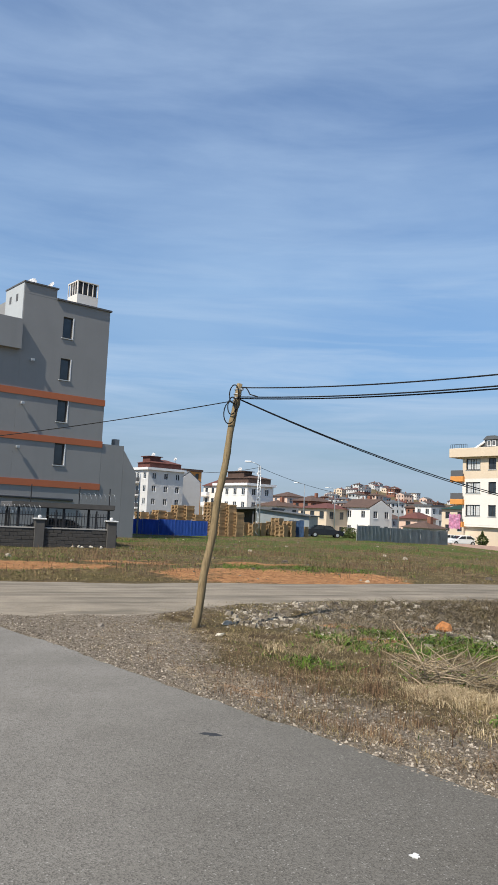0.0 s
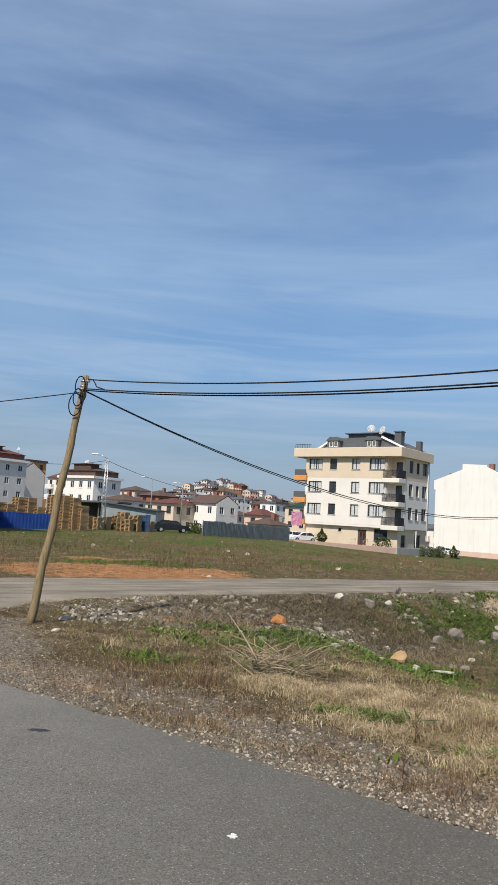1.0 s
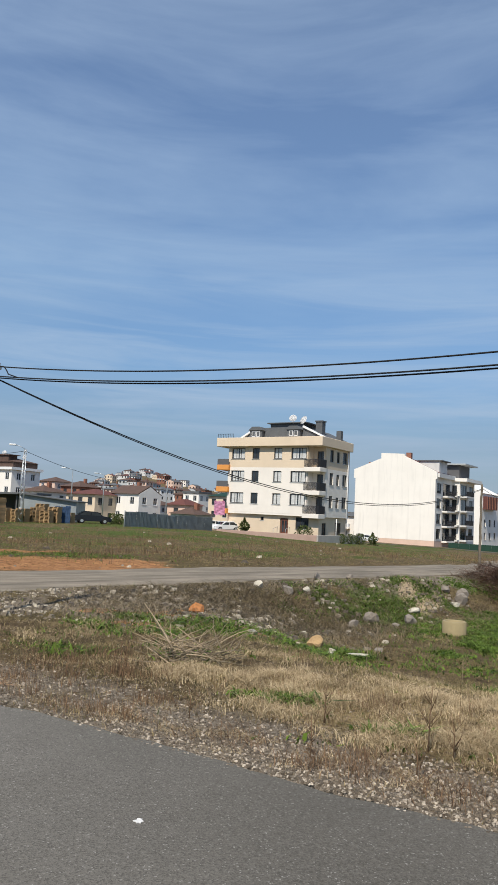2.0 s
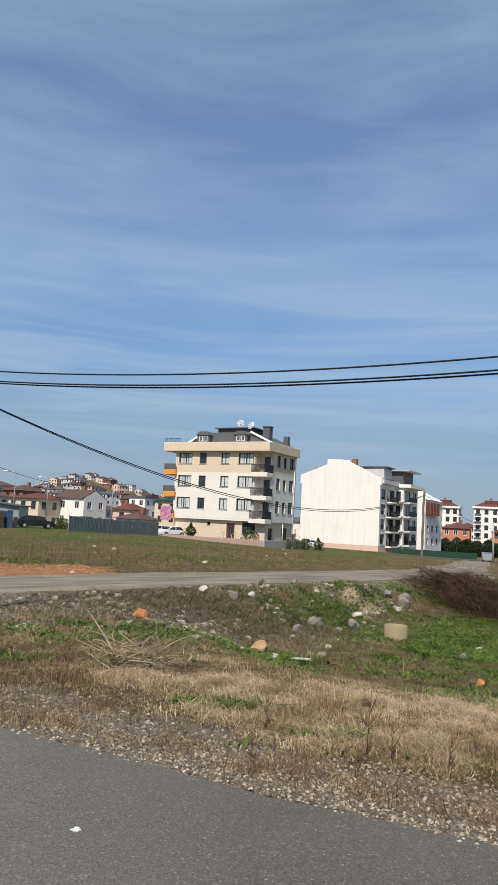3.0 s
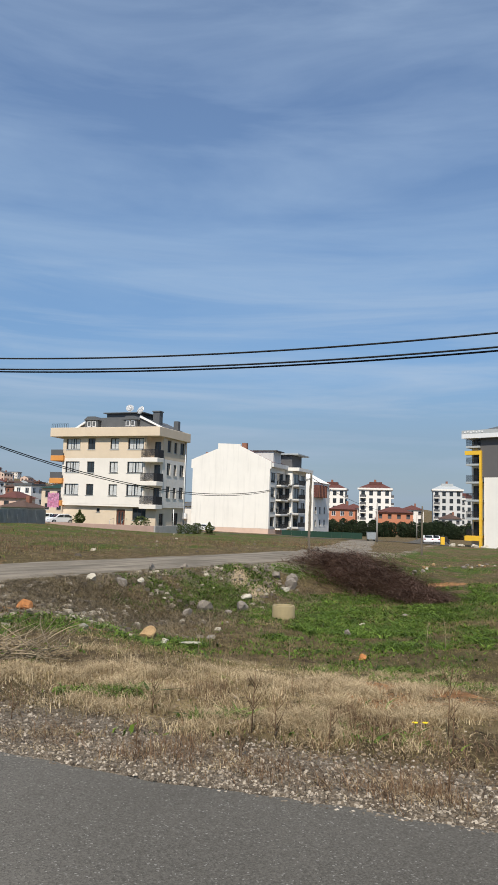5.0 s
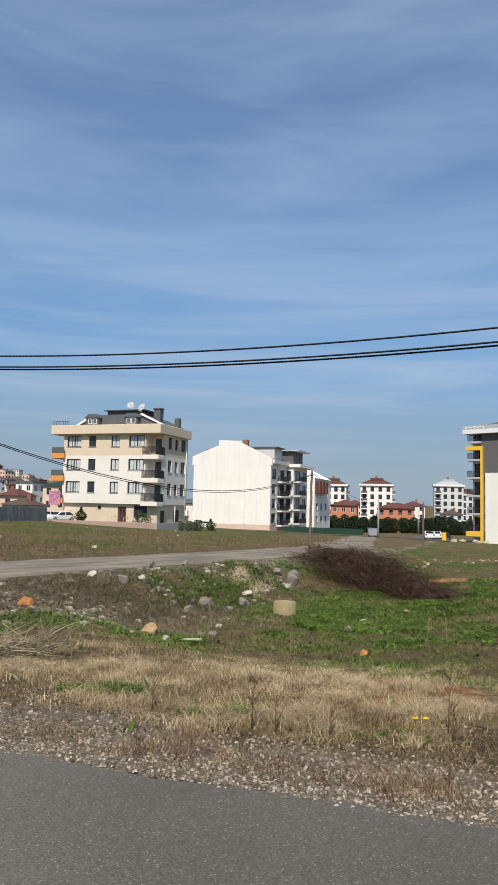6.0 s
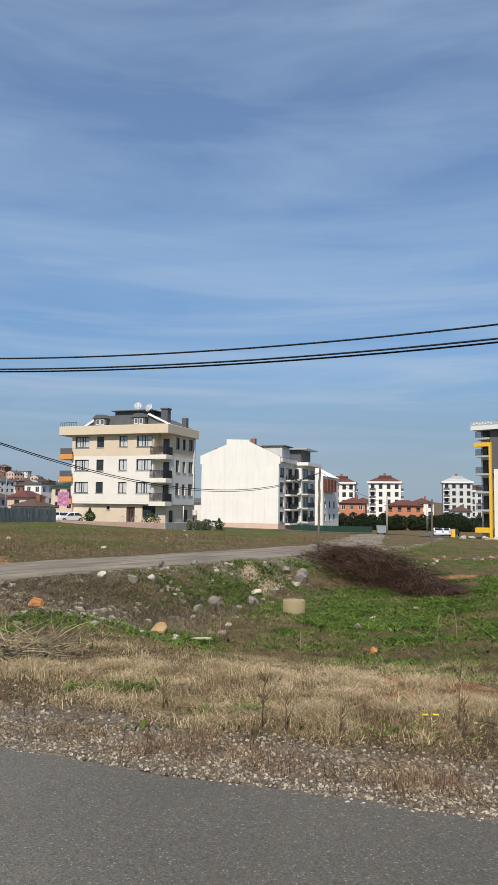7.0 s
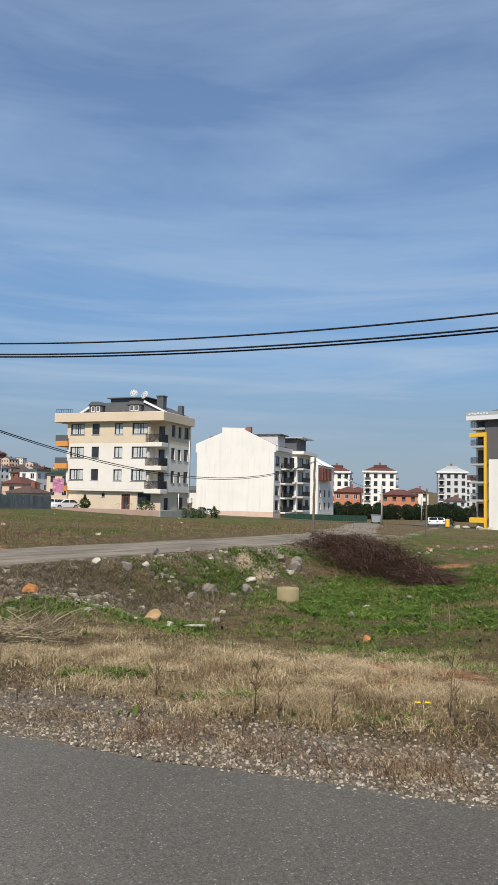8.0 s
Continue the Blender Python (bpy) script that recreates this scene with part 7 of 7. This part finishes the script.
def scatter_xy(n, region, weight, seed):
    r_ = np.random.RandomState(seed)
    az0, az1, d0, d1 = region
    xs, ys = np.zeros(0), np.zeros(0)
    while len(xs) < n:
        a = np.radians(az0 + (az1 - az0) * r_.rand(n * 3))
        d = d0 * (d1 / d0) ** r_.rand(n * 3)
        x, y = d * np.sin(a), d * np.cos(a)
        ok = r_.rand(n * 3) < np.clip(weight(x, y), 0, 1)
        xs, ys = np.concatenate([xs, x[ok]]), np.concatenate([ys, y[ok]])
    return xs[:n], ys[:n]


x, y = scatter_xy(2000, (-20, 44, 4, 13), w_verge, 71)
canes("weed_litter", np.stack([x, y, land(x, y)], 1), 0.08 + 0.2 * r_.rand(2000), M_STEM, "tangle of dead weed twigs on the verge", "weeds", 0.003, 72, 0.5, 0.8, 4, None, "stuff")


def stones(name, n, region, weight, lo, hi, mat, label, seed, power=3.0):
    """Loose angular stones, one joined mesh."""
    r_ = np.random.RandomState(seed)
    x, y = scatter_xy(n, region, weight, seed)
    s = lo + (hi - lo) * r_.rand(n) ** power
    z = land(x, y) + s * 0.15
    ring = np.radians(np.arange(5) * 72.0)
    base = np.concatenate([np.stack([np.cos(ring), np.sin(ring), 0 * ring - 0.15], 1), np.stack([0.66 * np.cos(ring + 0.3), 0.66 * np.sin(ring + 0.3), 0 * ring + 0.42], 1)])
    P = base[None] * (0.7 + 0.6 * r_.rand(n, 10, 3)) * np.array([1, 0.75, 1.15])
    a = r_.rand(n) * 2 * math.pi
    c, q = np.cos(a)[:, None], np.sin(a)[:, None]
    X = P[:, :, 0] * c - P[:, :, 1] * q
    Y = P[:, :, 0] * q + P[:, :, 1] * c
    V_ = np.stack([X * s[:, None] + x[:, None], Y * s[:, None] + y[:, None], P[:, :, 2] * s[:, None] + z[:, None]], 2).reshape(-1, 3)
    i = np.arange(n)[:, None] * 10
    F = [f for k in range(5) for f in (i + np.array([[k, (k + 1) % 5, 5 + (k + 1) % 5, 5 + k]])).tolist()] + (i + np.array([[5, 6, 7, 8, 9]])).tolist()
    return raw(name, V_, F, mat, label, "stones", "stuff")


def stone_mix(name, lo, mid_, hi):
    m, n, l, b = shader(name, 0.92, 0, 0.25)
    g = n.new("ShaderNodeNewGeometry")
    col = ramp(n, l, g.outputs["Random Per Island"], [(0.0, lo), (0.6, mid_), (0.93, hi), (1.0, tuple(v * 1.1 for v in hi))]).outputs["Color"]
    f = noise_node(n, l, 40, 3, 0.6)
    col = mix(n, l, ramp(n, l, f.outputs["Fac"], [(0.4, (0,) * 3), (0.75, (0.4,) * 3)]).outputs["Color"], col, tuple(v * 0.6 for v in mid_))
    l.new(col, b.inputs["Base Color"])
    return m


M_GRAVEL = stone_mix("loose_gravel", (0.075, 0.060, 0.044), (0.19, 0.152, 0.11), (0.50, 0.43, 0.34))
M_RUBBLE = stone_mix("mixed_rubble", (0.09, 0.075, 0.06), (0.20, 0.165, 0.12), (0.50, 0.44, 0.34))


def w_grit(x, y):
    c = cover_at(x, y)
    return np.clip(c[2] * 1.2 - 0.1, 0.02, 1) * (road_side(x, y) > -0.02) * (1 - 0.5 * (track_side(x, y) > 0.3))


def w_rubble(x, y):
    k = track_side(x, y)
    b = np.maximum(blob(x, y, 0.6, 17.0, 4.2, 2.2, 30), smooth(k, -4.2, -1.5) * (1 - smooth(k, -0.4, 0.2)) * smooth(x, -2, 1) * (1 - smooth(x, 9, 11)) * 0.8)
    b = np.maximum(b, blob(x, y, 8.1, 24.2, 1.0, 1.6, -15))
    b = np.maximum(b, 0.30 * blob(x, y, -1.5, 16.4, 2.4, 1.6, 20))
    return b * np.clip(0.35 + vnoise(x * 0.9, y * 0.9, 8) + 0.4 * vnoise(x * 2.7, y * 2.7, 18), 0.03, 1)


x, y = scatter_xy(9000, (-6, 24, 13, 28), lambda x, y: smooth(track_side(x, y), -5.5, -3.5) * (1 - smooth(track_side(x, y), -0.8, 0)) * (0.25 + 0.75 * blob(x, y, 2.6, 19.0, 3.6, 2.4, 30)) * (road_side(x, y) > 5), 73)
canes("bank_weeds", np.stack([x, y, land(x, y)], 1), 0.15 + 0.35 * np.random.RandomState(74).rand(9000), M_SCRUB, "dead brown weeds matted over the bank", "weeds", 0.006, 75, 0.6, 0.7, 4, None, "stuff")
stones("verge_gravel", 42000, (-32, 44, 3.6, 20), w_grit, 0.004, 0.022, M_GRAVEL, "loose grey gravel along the asphalt edge", 81)
M_CLOD = stone_mix("dry_soil_clods", (0.07, 0.047, 0.028), (0.15, 0.105, 0.065), (0.30, 0.23, 0.15))
stones("soil_clods", 16000, (-24, 44, 4.4, 22), lambda x, y: np.clip(smooth(road_side(x, y), 0.4, 1.4) * (1 - 0.8 * cover_at(x, y)[0]) * (0.15 + 0.85 * tufts(x, y, 1.3)), 0, 1) * (track_side(x, y) < 0), 0.005, 0.024, M_CLOD, "brown crumbled soil clods between the dry grass", 85, 3.0)
stones("bank_rubble", 1700, (-14, 30, 13, 30), w_rubble, 0.02, 0.12, M_RUBBLE, "broken pale rubble tipped over the bank", 82, 2.5)
stones("rubble_chips", 3600, (-14, 22, 13, 25), lambda x, y: np.maximum(blob(x, y, -1.2, 16.2, 2.6, 1.7, 20), 0.5 * w_rubble(x, y)) * np.clip(0.4 + 1.2 * vnoise(x * 1.1, y * 1.1, 28), 0.02, 1), 0.012, 0.05, M_RUBBLE, "pale broken rubble chips strewn over the bank", 86, 2.6)
blades("bank_litter", 16000, (-8, 24, 12.5, 27), lambda x, y: smooth(track_side(x, y), -7.5, -4.5) * (1 - smooth(track_side(x, y), -0.6, 0)) * (1 - 0.7 * cover_at(x, y)[0]) * (road_side(x, y) > 5), 0.09, 0.012, M_SCRUB, "dry grey-brown grass matted over the bank", 33, 1.4, 0.7)
stones("heap_stones", 130, (14, 23, 22, 28), lambda x, y: blob(x, y, 8.15, 24.0, 0.9, 1.6, -15), 0.02, 0.11, M_RUBBLE, "pale stones in a small sandy heap", 84, 2.0)
stones("field_stones", 260, (-32, 40, 24, 95), lambda x, y: 0.5 * (track_side(x, y) > 5) + 0 * x, 0.03, 0.2, M_RUBBLE, "scattered pale stones and litter on the field", 83, 3.0)
